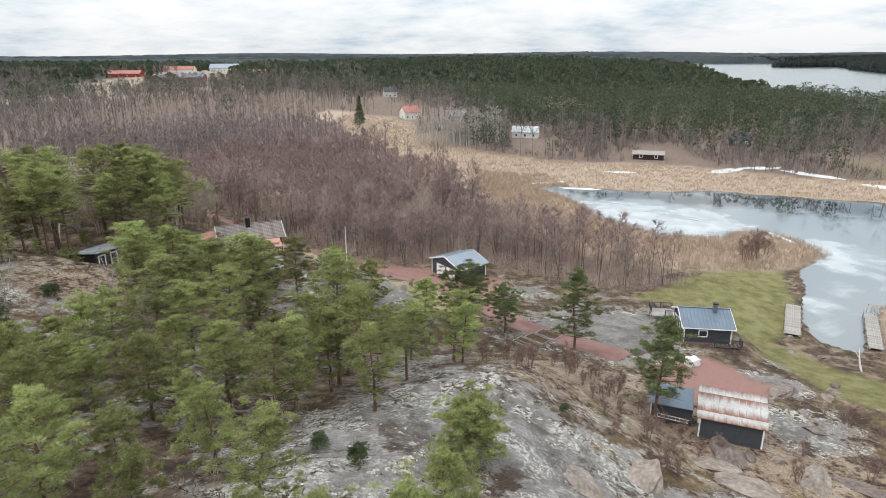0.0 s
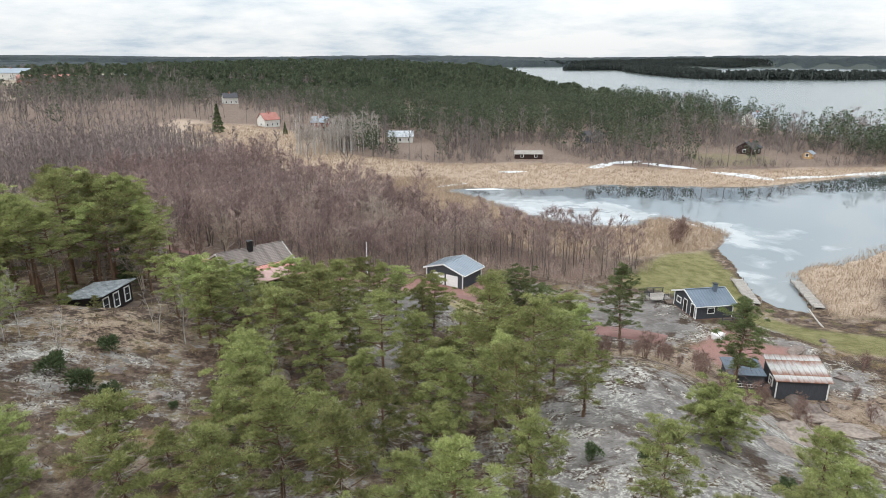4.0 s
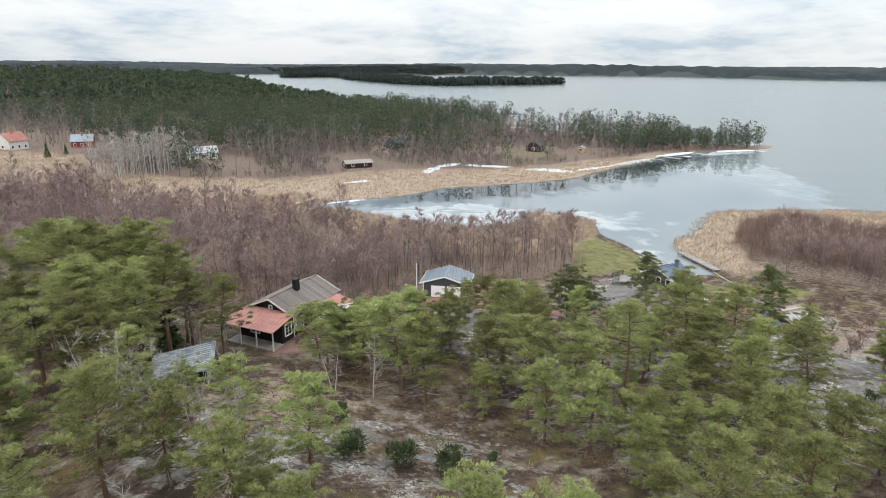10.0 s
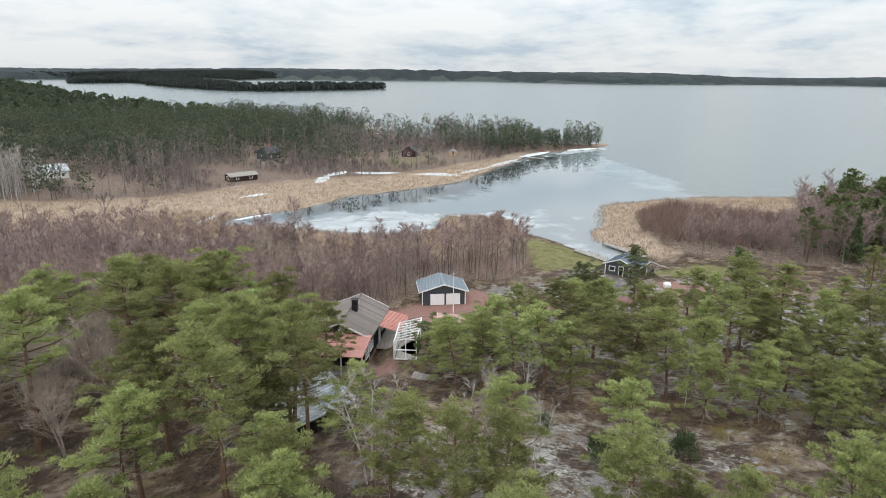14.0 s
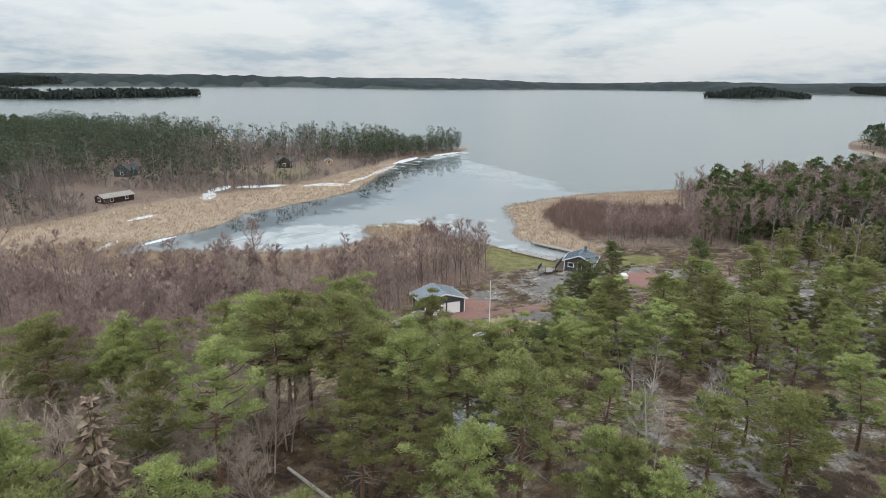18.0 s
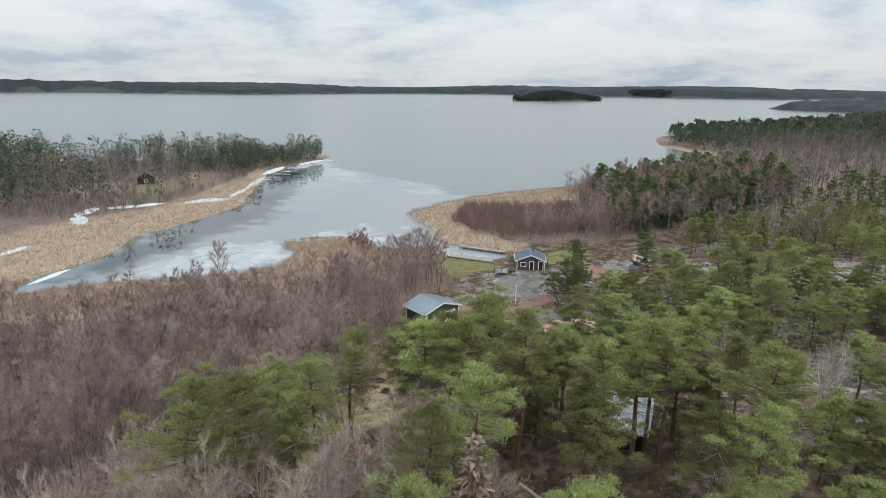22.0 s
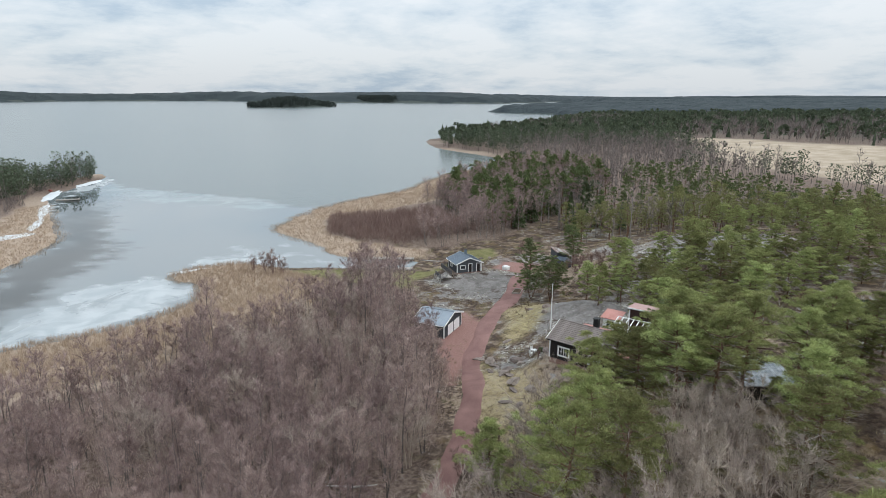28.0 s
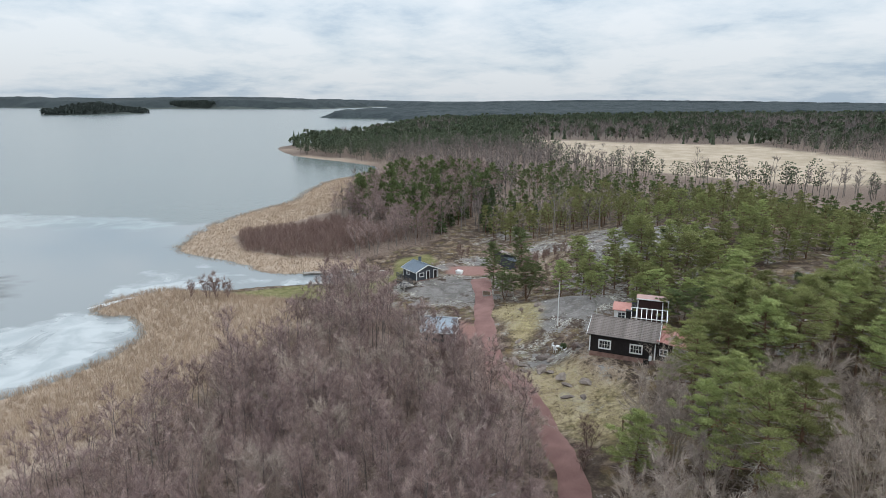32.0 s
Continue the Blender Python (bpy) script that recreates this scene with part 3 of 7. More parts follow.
    c = mix(attr("field"), c, mix(ranged(calc("ADD", calc("MULTIPLY", big, 0.7), calc("MULTIPLY", small, 0.3)), 0.38, 0.62), (0.33, 0.27, 0.19), (0.47, 0.385, 0.295)))
    c = mix(calc("MULTIPLY", attr("yard"), ranged(small, 0.36, 0.60, 0.25, 1.0)), c, mix(ranged(calc("ADD", calc("MULTIPLY", mid, 0.5), calc("MULTIPLY", tiny, 0.5)), 0.42, 0.58), (0.25, 0.20, 0.095), (0.46, 0.385, 0.21)))
    c = mix(attr("pink"), c, mix(ranged(tiny, 0.3, 0.7), (0.22, 0.115, 0.098), (0.33, 0.20, 0.17)))
    c = mix(attr("lawn"), c, mix(ranged(calc("ADD", calc("MULTIPLY", mid, 0.5), calc("MULTIPLY", tiny, 0.5)), 0.42, 0.58), (0.110, 0.106, 0.038), (0.225, 0.208, 0.095)))
    c = mix(attr("reed"), c, mix(ranged(small, 0.35, 0.65), (0.315, 0.240, 0.176), (0.47, 0.375, 0.290)))
    t.links.new(c, p.inputs["Base Color"])
    bp = t.nodes.new("ShaderNodeBump")
    bp.inputs["Strength"].default_value, bp.inputs["Distance"].default_value = 0.8, 0.25
    t.links.new(calc("ADD", calc("ADD", calc("MULTIPLY", small, 0.7), calc("MULTIPLY", tiny, 0.35)), calc("MULTIPLY", line, -0.5)), bp.inputs["Height"])
    t.links.new(bp.outputs[0], p.inputs["Normal"])
    return m


M["ground"] = ground_material()
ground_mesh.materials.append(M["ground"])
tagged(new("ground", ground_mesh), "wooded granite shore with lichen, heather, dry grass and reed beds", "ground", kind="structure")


# ---- water and ice ----
def water_material():
    m = bpy.data.materials.new("sea_water")
    m.use_nodes = True
    t = m.node_tree
    p = t.nodes["Principled BSDF"]
    p.inputs["IOR"].default_value = 1.33
    co = t.nodes.new("ShaderNodeTexCoord")

    def noise_node(scale, detail, stretch=(1, 1, 1), rough=0.55, dist=0.0):
        mp = t.nodes.new("ShaderNodeMapping")
        mp.inputs["Scale"].default_value = stretch
        mp.inputs["Rotation"].default_value = (0, 0, radians(25))
        t.links.new(co.outputs["Object"], mp.inputs[0])
        n = t.nodes.new("ShaderNodeTexNoise")
        n.inputs["Scale"].default_value, n.inputs["Detail"].default_value, n.inputs["Roughness"].default_value = scale, detail, rough
        n.inputs["Distortion"].default_value = dist
        t.links.new(mp.outputs[0], n.inputs["Vector"])
        return n.outputs[0]

    def node(kind, op=None, *ins):
        n = t.nodes.new(kind)
        if op:
            n.operation = op
        for k, v in enumerate(ins):
            if isinstance(v, (int, float)):
                n.inputs[k].default_value = v
            elif v is not None:
                t.links.new(v, n.inputs[k])
        return n.outputs[0]

    def attr(name):
        n = t.nodes.new("ShaderNodeAttribute")
        n.attribute_name = name
        return n.outputs["Fac"]

    def mix(f, a, b, rgba=True):
        n = t.nodes.new("ShaderNodeMix")
        n.data_type = "RGBA" if rgba else "FLOAT"
        i = 6 if rgba else 2
        t.links.new(f, n.inputs[0])
        for k, v in ((i, a), (i + 1, b)):
            if isinstance(v, tuple):
                n.inputs[k].default_value = (*v, 1)
            elif isinstance(v, (int, float)):
                n.inputs[k].default_value = v
            else:
                t.links.new(v, n.inputs[k])
        return n.outputs[2 if rgba else 0]

    ice, calm = attr("ice"), attr("calm")
    patch = noise_node(0.06, 6, rough=0.6, dist=0.8)
    ice_f = node("ShaderNodeMapRange", None, node("ShaderNodeMath", "ADD", ice, node("ShaderNodeMapRange", None, patch, 0.3, 0.7, -0.30, 0.30)), 0.34, 0.68)
    ice_c = mix(node("ShaderNodeMapRange", None, noise_node(0.16, 5, dist=0.6), 0.38, 0.62), (0.34, 0.37, 0.378), (0.46, 0.485, 0.488))
    sea = mix(calm, (0.132, 0.157, 0.154), mix(attr("lead"), (0.20, 0.225, 0.232), (0.030, 0.037, 0.037)))
    c = mix(ice_f, sea, ice_c)
    c = mix(attr("thin"), c, mix(node("ShaderNodeMapRange", None, patch, 0.4, 0.6), (0.16, 0.21, 0.21), (0.30, 0.35, 0.35)))
    t.links.new(c, p.inputs["Base Color"])
    t.links.new(mix(calm, 0.22, mix(ice_f, 0.03, 0.42, False), False), p.inputs["Roughness"])
    waves = node("ShaderNodeMath", "ADD", noise_node(0.5, 4, (0.5, 1.6, 1)), node("ShaderNodeMath", "MULTIPLY", noise_node(0.09, 3, (0.6, 1.8, 1)), 2.0))
    bp = t.nodes.new("ShaderNodeBump")
    bp.inputs["Distance"].default_value = 0.12
    t.links.new(waves, bp.inputs["Height"])
    t.links.new(mix(calm, 0.55, 0.01, False), bp.inputs["Strength"])
    t.links.new(bp.outputs[0], p.inputs["Normal"])
    return m


WX, WY = spaced(25, 330, 2.2, 1.06, -4600, 4600), spaced(-20, 210, 2.2, 1.06, -4600, 4600)
X, Y = np.meshgrid(WX, WY)
mouth = [(25, 205), (60, 190), (320, 175), (296, 159), (272, 156), (252, 150), (238, 137), (220, 122), (206, 108), (187, 94), (170, 87), (158, 74), (132, 104), (112, 92), (84, 86), (60, 66), (50, 120), (20, 180)]
calm = soft_zone(mouth, 2.5, 4)
open_lead = soft_zone([(40, 184), (70, 184), (135, 169), (170, 172), (228, 174), (240, 162), (166, 156), (120, 152), (75, 165), (52, 176)], 6, 8)
white = np.maximum.reduce([soft_zone([(42, 170), (50, 146), (58, 134), (72, 131), (84, 140), (82, 156), (70, 166), (54, 172)], 4, 6), 0.95 * soft_zone([(64, 84), (71, 96), (80, 114), (88, 132), (96, 130), (92, 114), (82, 96), (72, 84), (66, 78)], 3, 4), 0.6 * soft_zone([(90, 130), (112, 122), (100, 104), (80, 92)], 6, 6),
                           1.2 * soft_zone([(92, 209), (104, 216), (120, 216), (131, 201), (146, 185), (166, 181), (214, 178), (240, 173), (236, 165), (190, 172), (150, 174), (128, 188), (112, 204)], 2, 3),
                           1.0 * soft_zone([(240, 180), (290, 160), (312, 162), (280, 150), (245, 166)], 4, 5)])
thin = soft_zone([(292, 160), (270, 156), (252, 150), (238, 137), (220, 122), (206, 108), (187, 94), (170, 88), (165, 98), (185, 118), (205, 138), (232, 158), (262, 164)], 4, 7)
water_mesh = grid_mesh("water", WX, WY, np.zeros_like(X))
add_attr(water_mesh, "calm", calm)
add_attr(water_mesh, "lead", open_lead)
add_attr(water_mesh, "thin", thin * 0.55 * (1 - white))
add_attr(water_mesh, "ice", np.clip(0.52 * white * (1 - 0.9 * open_lead), 0, 1) + 0.10 * calm * (1 - open_lead) - 0.35 * open_lead - 0.25 * (1 - calm))
M["water"] = water_material()
water_mesh.materials.append(M["water"])
tagged(new("water", water_mesh), "grey sea inlet, partly covered with thin melting ice", "water", kind="structure")


# ---- building helpers ----
def link_mesh(name, bm, mat, parent=None, label="", smooth=False):
    me = bpy.data.meshes.new(name)
    bm.to_mesh(me)
    bm.free()
    if smooth:
        me.polygons.foreach_set("use_smooth", np.ones(len(me.polygons), bool))
    for mm in (mat if isinstance(mat, (list, tuple)) else [mat]):
        me.materials.append(mm)
    ob = new(name, me)
    ob.parent = parent
    if label:
        ob["label"] = label
    return ob


def part(name, bm, mat, parent, label="", smooth=False):
    return link_mesh(name, bm, mat, parent, label, smooth)


def thing(name, m, label, category, group=""):
    ob = new(name)
    ob.matrix_basis = m
    return tagged(ob, label, category, group)


def hexa(bm, c):
    """A solid from eight corners: four below, four above, both anticlockwise."""
    v = [bm.verts.new(p) for p in c]
    for f in ((3, 2, 1, 0), (4, 5, 6, 7), (0, 1, 5, 4), (1, 2, 6, 5), (2, 3, 7, 6), (3, 0, 4, 7)):
        bm.faces.new([v[i] for i in f])
    return v


def block(bm, x0, x1, y0, y1, z0, z1):
    return hexa(bm, [(x0, y0, z0), (x1, y0, z0), (x1, y1, z0), (x0, y1, z0), (x0, y0, z1), (x1, y0, z1), (x1, y1, z1), (x0, y1, z1)])


def blocks(*bs):
    bm = bmesh.new()
    for b in bs:
        block(bm, *b)
    return bm


def tube(bm, pts, radii, sides=6):
    """A tapered tube along points."""
    rings = []
    pts = [Vector(p) for p in pts]
    for i, p in enumerate(pts):
        d = (pts[min(i + 1, len(pts) - 1)] - pts[max(i - 1, 0)]).normalized()
        a = d.orthogonal().normalized()
        b = d.cross(a)
        rings.append([bm.verts.new(p + radii[i] * (math.cos(k * math.tau / sides) * a + math.sin(k * math.tau / sides) * b)) for k in range(sides)])
    for r, q in zip(rings, rings[1:]):
        for k in range(sides):
            bm.faces.new((r[k], r[(k + 1) % sides], q[(k + 1) % sides], q[k]))
    bm.faces.new(rings[0][::-1])
    bm.faces.new(rings[-1])


def slope(bm, x0, x1, ya, za, yb, zb, thick=0.1):
    """A sloping slab from the line (ya, za) to (yb, zb)."""
    if ya > yb:
        ya, za, yb, zb = yb, zb, ya, za
    hexa(bm, [(x0, ya, za - thick), (x1, ya, za - thick), (x1, yb, zb - thick), (x0, yb, zb - thick), (x0, ya, za), (x1, ya, za), (x1, yb, zb), (x0, yb, zb)])


def sheet_roof(parent, x0, x1, ya, za, yb, zb, mat, pitch=0.5, name="roof_slope", rib=0.05, thick=0.08, label=""):
    """A sheet roof slope with its standing seams."""
    bm = bmesh.new()
    slope(bm, x0, x1, ya, za, yb, zb, thick)
    ob = part(name, bm, M[mat], parent, label)
    n = max(2, round((x1 - x0) / pitch))
    bm = bmesh.new()
    slope(bm, -0.025, 0.025, ya, za + rib, yb, zb + rib, rib - 0.002)
    seam = part("seam", bm, M[mat], ob)
    seam.location = (x0 + 0.026, 0, 0)
    for i in range(1, n + 1):
        o_ = new("seam", seam.data)
        o_.parent, o_.location = ob, (min(x0 + (x1 - x0) * i / n, x1 - 0.026), 0, 0)
    return ob


def tile_roof(parent, x0, x1, ya, za, yb, zb, mat, course=0.34, wave=0.3):
    """A tiled slope: overlapping waved courses on a deck, each course a part."""
    bm = bmesh.new()
    slope(bm, x0, x1, ya, za - 0.03, yb, zb - 0.03, 0.1)
    ob = part("roof_slope", bm, M[mat], parent)
    n = max(3, round(math.hypot(yb - ya, zb - za) / course))
    m = max(4, round((x1 - x0) / wave)) * 2
    dy, dz = (yb - ya) / n, (zb - za) / n
    bm = bmesh.new()
    rows = []
    for f, lift in ((0.0, 0.0), (1.12, 0.055)):
        rows.append([bm.verts.new((x0 + (x1 - x0) * k / m, dy * f, dz * f + lift + (0.03 if k % 2 else -0.015))) for k in range(m + 1)])
    low = [bm.verts.new((v.co.x, v.co.y, v.co.z - 0.09)) for v in rows[1]]
    for k in range(m):
        bm.faces.new((rows[0][k], rows[0][k + 1], rows[1][k + 1], rows[1][k]))
        bm.faces.new((rows[1][k], rows[1][k + 1], low[k + 1], low[k]))
    first = part("tile_course", bm, M[mat], ob)
    first.location = (0, ya, za)
    for i in range(1, n):
        o_ = new("tile_course", first.data)
        o_.parent, o_.location = ob, (0, ya + dy * i, za + dz * i)
    return ob


def gable_wall(bm, x0, x1, y0, y1, z0, ze, zr):
    """A gable end: a slab across y with its peak in the middle."""
    ym = (y0 + y1) / 2
    v = [[bm.verts.new((x, y, z)) for y, z in ((y0, z0), (y1, z0), (y1, ze), (ym, zr), (y0, ze))] for x in (x0, x1)]
    bm.faces.new(v[0][::-1])
    bm.faces.new(v[1])
    for k in range(5):
        bm.faces.new((v[0][k], v[0][(k + 1) % 5], v[1][(k + 1) % 5], v[1][k]))


def boards_along(bm, axis, a0, a1, fixed0, fixed1, z0, ztop, pitch=0.28, wide=0.05):
    """Cover boards on a wall face; ztop is a number or a function of the place along it."""
    n = int((a1 - a0) / pitch)
    for i in range(n):
        a = a0 + (i + 0.5) * (a1 - a0) / n
        z = ztop(a) if callable(ztop) else ztop
        if axis == "x":
            block(bm, a - wide / 2, a + wide / 2, fixed0, fixed1, z0, z)
        else:
            block(bm, fixed0, fixed1, a - wide / 2, a + wide / 2, z0, z)


def window(parent, m, w=1.1, h=1.0, cols=2, rows=2, trim=0.12, mat="white_paint"):
    """A window standing in the plane y = 0, its face to -y."""
    win = new("window")
    win.parent, win.matrix_basis = parent, m
    part("window_frame", blocks((-w / 2 - trim, -w / 2, -0.06, 0.05, -trim, h + trim), (w / 2, w / 2 + trim, -0.06, 0.05, -trim, h + trim),
                                (-w / 2, w / 2, -0.06, 0.05, h, h + trim), (-w / 2, w / 2, -0.08, 0.05, -trim, 0)), M[mat], win)
    part("pane", blocks((-w / 2, w / 2, -0.012, 0.03, 0, h)), M["glass"], win)
    bars = [(-w / 2 + w * k / cols - 0.03, -w / 2 + w * k / cols + 0.03, -0.045, -0.012, 0, h) for k in range(1, cols)]
    bars += [(-w / 2, w / 2, -0.040, -0.013, h * k / rows - 0.02, h * k / rows + 0.02) for k in range(1, rows)]
    if bars:
        part("glazing_bar", blocks(*bars), M[mat], win)
    return win


def door(parent, m, w=0.9, h=2.0, mat="black_wood", trim=0.12):
    d = new("door")
    d.parent, d.matrix_basis = parent, m
    part("door_frame", blocks((-w / 2 - trim, -w / 2, -0.06, 0.05, 0, h + trim), (w / 2, w / 2 + trim, -0.06, 0.05, 0, h + trim), (-w / 2, w / 2, -0.06, 0.05, h, h + trim)), M["white_paint"], d)
    part("door_leaf", blocks((-w / 2, w / 2, -0.03, 0.03, 0, h)), M[mat], d)
    part("door_handle", blocks((w / 2 - 0.14, w / 2 - 0.04, -0.09, -0.031, 0.98, 1.02)), M["dark_metal"], d)
    return d


def face(side, along, out, z):
    """The pose of a window on a wall of a box: side -y, +y, -x or +x."""
    turn = {"-y": 0, "+y": 180, "-x": -90, "+x": 90}[side]
    p = {"-y": (along, -out), "+y": (along, out), "-x": (-out, along), "+x": (out, along)}[side]
    return pose(p[0], p[1], z, 0, 0, turn)


def shell(parent, lx, ly, ze, zr, mat, z0=0.0, trim="white_paint", found=None, thick=0.16):
    """Four board-clad walls of a gabled house with ridge along x, and its corner boards."""
    x, y, k = lx / 2, ly / 2, thick

    def top(a):
        return ze + (zr - ze) * (1 - abs(a) / y) - 0.02
    for sx in (-1, 1):
        bm = bmesh.new()
        gable_wall(bm, min(sx * x, sx * (x - k)), max(sx * x, sx * (x - k)), -y, y, z0, ze, zr)
        wall_ = part("wall", bm, M[mat], parent)
        bm = bmesh.new()
        boards_along(bm, "y", -y + 0.1, y - 0.1, min(sx * (x + 0.002), sx * (x + 0.025)), max(sx * (x + 0.002), sx * (x + 0.025)), z0, top)
        tagged(part("cladding", bm, M[mat], wall_), kind="stuff")
    for sy in (-1, 1):
        bm = bmesh.new()
        block(bm, -x + k, x - k, min(sy * y, sy * (y - k)), max(sy * y, sy * (y - k)), z0, ze)
        wall_ = part("wall", bm, M[mat], parent)
        bm = bmesh.new()
        boards_along(bm, "x", -x + 0.1, x - 0.1, min(sy * (y + 0.002), sy * (y + 0.025)), max(sy * (y + 0.002), sy * (y + 0.025)), z0, ze - 0.05)
        tagged(part("cladding", bm, M[mat], wall_), kind="stuff")
    if trim:
        for sx in (-1, 1):
            for sy in (-1, 1):
                a, b = sx * (x + 0.045), sy * (y + 0.045)
                part("corner_board", blocks((min(a, a - sx * 0.17), max(a, a - sx * 0.17), min(b, b - sy * 0.17), max(b, b - sy * 0.17), z0, ze - 0.02)), M[trim], parent)
    if found:
        part("foundation", blocks((-x + 0.05, x - 0.05, -y + 0.05, y - 0.05, -found, z0 - 0.003)), M["stone_found"], parent)


def gable_roof(parent, lx, ly, ze, zr, mat, over_x=0.35, over_y=0.4, tiles=False, fascia="white_paint", cap=None):
    x, y = lx / 2 + over_x, ly / 2
    k = (zr - ze) / y
    yo, zo = y + over_y, ze - k * over_y
    for s in (-1, 1):
        lift = 0.13
        (tile_roof if tiles else sheet_roof)(parent, -x, x, s * 0.01, zr + lift, s * yo, zo + lift, mat)
        for sx in (-1, 1):
            b = bmesh.new()
            xa, xb = sorted((sx * (x + 0.004), sx * (x + 0.06)))
            slope(b, xa, xb, s * 0.0, zr + lift + 0.07, s * (yo + 0.02), zo + lift + 0.07, 0.24)
            part("bargeboard", b, M[fascia], parent)
        ya, yb = sorted((s * (yo + 0.012), s * (yo + 0.09)))
        part("gutter", blocks((-x, x, ya, yb, zo + lift - 0.14, zo + lift - 0.02)), M["dark_metal" if tiles else fascia], parent)
    part("ridge_cap", blocks((-x, x, -0.12, 0.12, zr + 0.15, zr + 0.22)), M[cap or mat], parent)


def railing(parent, x0, y0, x1, y1, z=0.0, h=0.95, gap=0.16, mat="grey_wood"):
    L = math.hypot(x1 - x0, y1 - y0)
    n = max(1, round(L / 1.6))
    rot = math.degrees(math.atan2(y1 - y0, x1 - x0))
    r = new("railing")
    r.parent, r.matrix_basis = parent, pose(x0, y0, z, 0, 0, rot)
    for i in range(n + 1):
        part("post", blocks((L * i / n - 0.045, L * i / n + 0.045, -0.045, 0.045, 0, h)), M[mat], r)
    part("handrail", blocks((-0.05, L + 0.05, -0.06, 0.06, h + 0.002, h + 0.05)), M[mat], r)
    bm = bmesh.new()
    k = int(L / gap)
    for i in range(k):
        a = (i + 0.5) * L / k
        block(bm, a - 0.02, a + 0.02, -0.015, 0.015, 0.12, h - 0.002)
    block(bm, 0, L, -0.02, 0.02, 0.08, 0.12)
    part("balusters", bm, M[mat], r)
    return r


def plank_floor(parent, x0, x1, y0, y1, z, mat="brown_plank", wide=0.28, name="plank"):
    n = max(1, round((y1 - y0) / wide))
    w = (y1 - y0) / n
    bm = blocks((x0, x1, -w / 2 + 0.012, w / 2 - 0.012, -0.05, 0))
    ob = part(name, bm, M[mat], parent)
    ob.location = (0, y0 + w / 2, z)
    for i in range(1, n):
        o = new(name, ob.data)
        o.parent, o.location = parent, (0, y0 + w * (i + 0.5), z + 0.004 * ((i * 7) % 3 - 1))


# ---- the garage by the gravel road ----
g = thing("garage", pose(9.9, 94.9, 3.9, 0, 0, 39.5), "dark grey double garage with white doors and a pale sheet roof", "garage")
shell(g, 5.9, 7.7, 2.55, 3.75, "grey_wood", found=0.5)
gable_roof(g, 5.9, 7.7, 2.55, 3.75, "light_roof", 0.3, 0.5, fascia="white_paint")
for y in (-1.65, 1.15):
    d = new("garage_door")
    d.parent, d.matrix_basis = g, face("-x", y, 2.98, 0)
    part("door_leaf", blocks(*[(-1.25, 1.25, -0.04, 0.03, 0.02 + 0.52 * k, 0.53 + 0.52 * k) for k in range(4)]), M["white_door"], d)
    part("door_frame", blocks((-1.36, -1.25, -0.06, 0.03, 0, 2.2), (1.25, 1.36, -0.06, 0.03, 0, 2.2), (-1.25, 1.25, -0.06, 0.03, 2.1, 2.2)), M["grey_wood"], d)
window(g, face("+x", 0.6, 2.98, 1.0), 1.0, 0.8)

# ---- the waterside cabin ----
c = thing("cabin", pose(43.9, 71.55, 3.95, 0, 0, -6), "dark grey waterside cabin with blue-grey sheet roof and white trim", "cabin")
shell(c, 6.1, 6.4, 2.25, 3.55, "grey_wood", found=1.6)
gable_roof(c, 6.1, 6.4, 2.25, 3.55, "metal_roof", 0.35, 0.42, fascia="white_paint")
part("chimney", blocks((1.0, 1.55, -0.9, -0.4, 3.2, 4.55)), M["metal_roof"], c, "sheet-clad chimney")
part("chimney_cap", blocks((0.9, 1.65, -1.0, -0.3, 4.62, 4.70), (1.05, 1.1, -0.85, -0.8, 4.55, 4.62), (1.45, 1.5, -0.5, -0.45, 4.55, 4.62)), M["dark_metal"], c)
door(c, face("-x", -0.2, 3.08, 0.05), 0.85, 2.0)
door(c, face("-x", -2.35, 3.08, 0.05), 0.9, 2.0)
window(c, face("-x", 1.7, 3.08, 0.95), 1.1, 0.8, 1, 1)
window(c, face("-y", -0.6, 3.23, 0.9), 0.95, 0.75, 1, 1)
window(c, face("+y", 0.8, 3.23, 0.9), 1.2, 0.8)
window(c, face("+x", 0.9, 3.08, 0.9), 1.4, 1.0)
# corner porch over the bank, and the deck to the north
plank_floor(c, 0.6, 4.2, -4.4, -3.3, 0.0)
railing(c, 0.7, -4.35, 4.15, -4.35)
railing(c, 4.15, -4.35, 4.15, -3.3)
for x in (0.8, 2.4, 4.0):
    part("post", blocks((x - 0.06, x + 0.06, -4.3, -4.18, -2.4, -0.06)), M["brown_plank"], c)
dk = thing("deck", pose(40.6, 78.2, 3.85, 0, 0, -6), "grey plank deck with a railing beside the cabin", "deck")
plank_floor(dk, -1.6, 1.8, -0.9, 2.2, 0.0, "old_plank")
railing(dk, -1.55, 2.15, 1.75, 2.15)
# the raised veranda along the north wall, with a boarded skirt
plank_floor(c, -3.9, 3.4, 3.26, 5.0, 0.0)
railing(c, -3.85, 4.95, 3.35, 4.95)
railing(c, 3.35, 3.3, 3.35, 4.95)
for k in range(24):
    part("skirt_board", blocks((-3.85 + 0.3 * k, -3.60 + 0.3 * k, 4.86, 4.90, -2.0, -0.07)), M["old_plank"], c)
railing(dk, -1.55, 0.4, -1.55, 2.15)
for x, y in ((-1.4, -2.2), (3.0, -2.2), (-1.4, 2.0), (3.0, 2.0)):
    part("post", blocks((x - 0.07, x + 0.07, y - 0.07, y + 0.07, -2.6, -0.06)), M["old_plank"], dk)

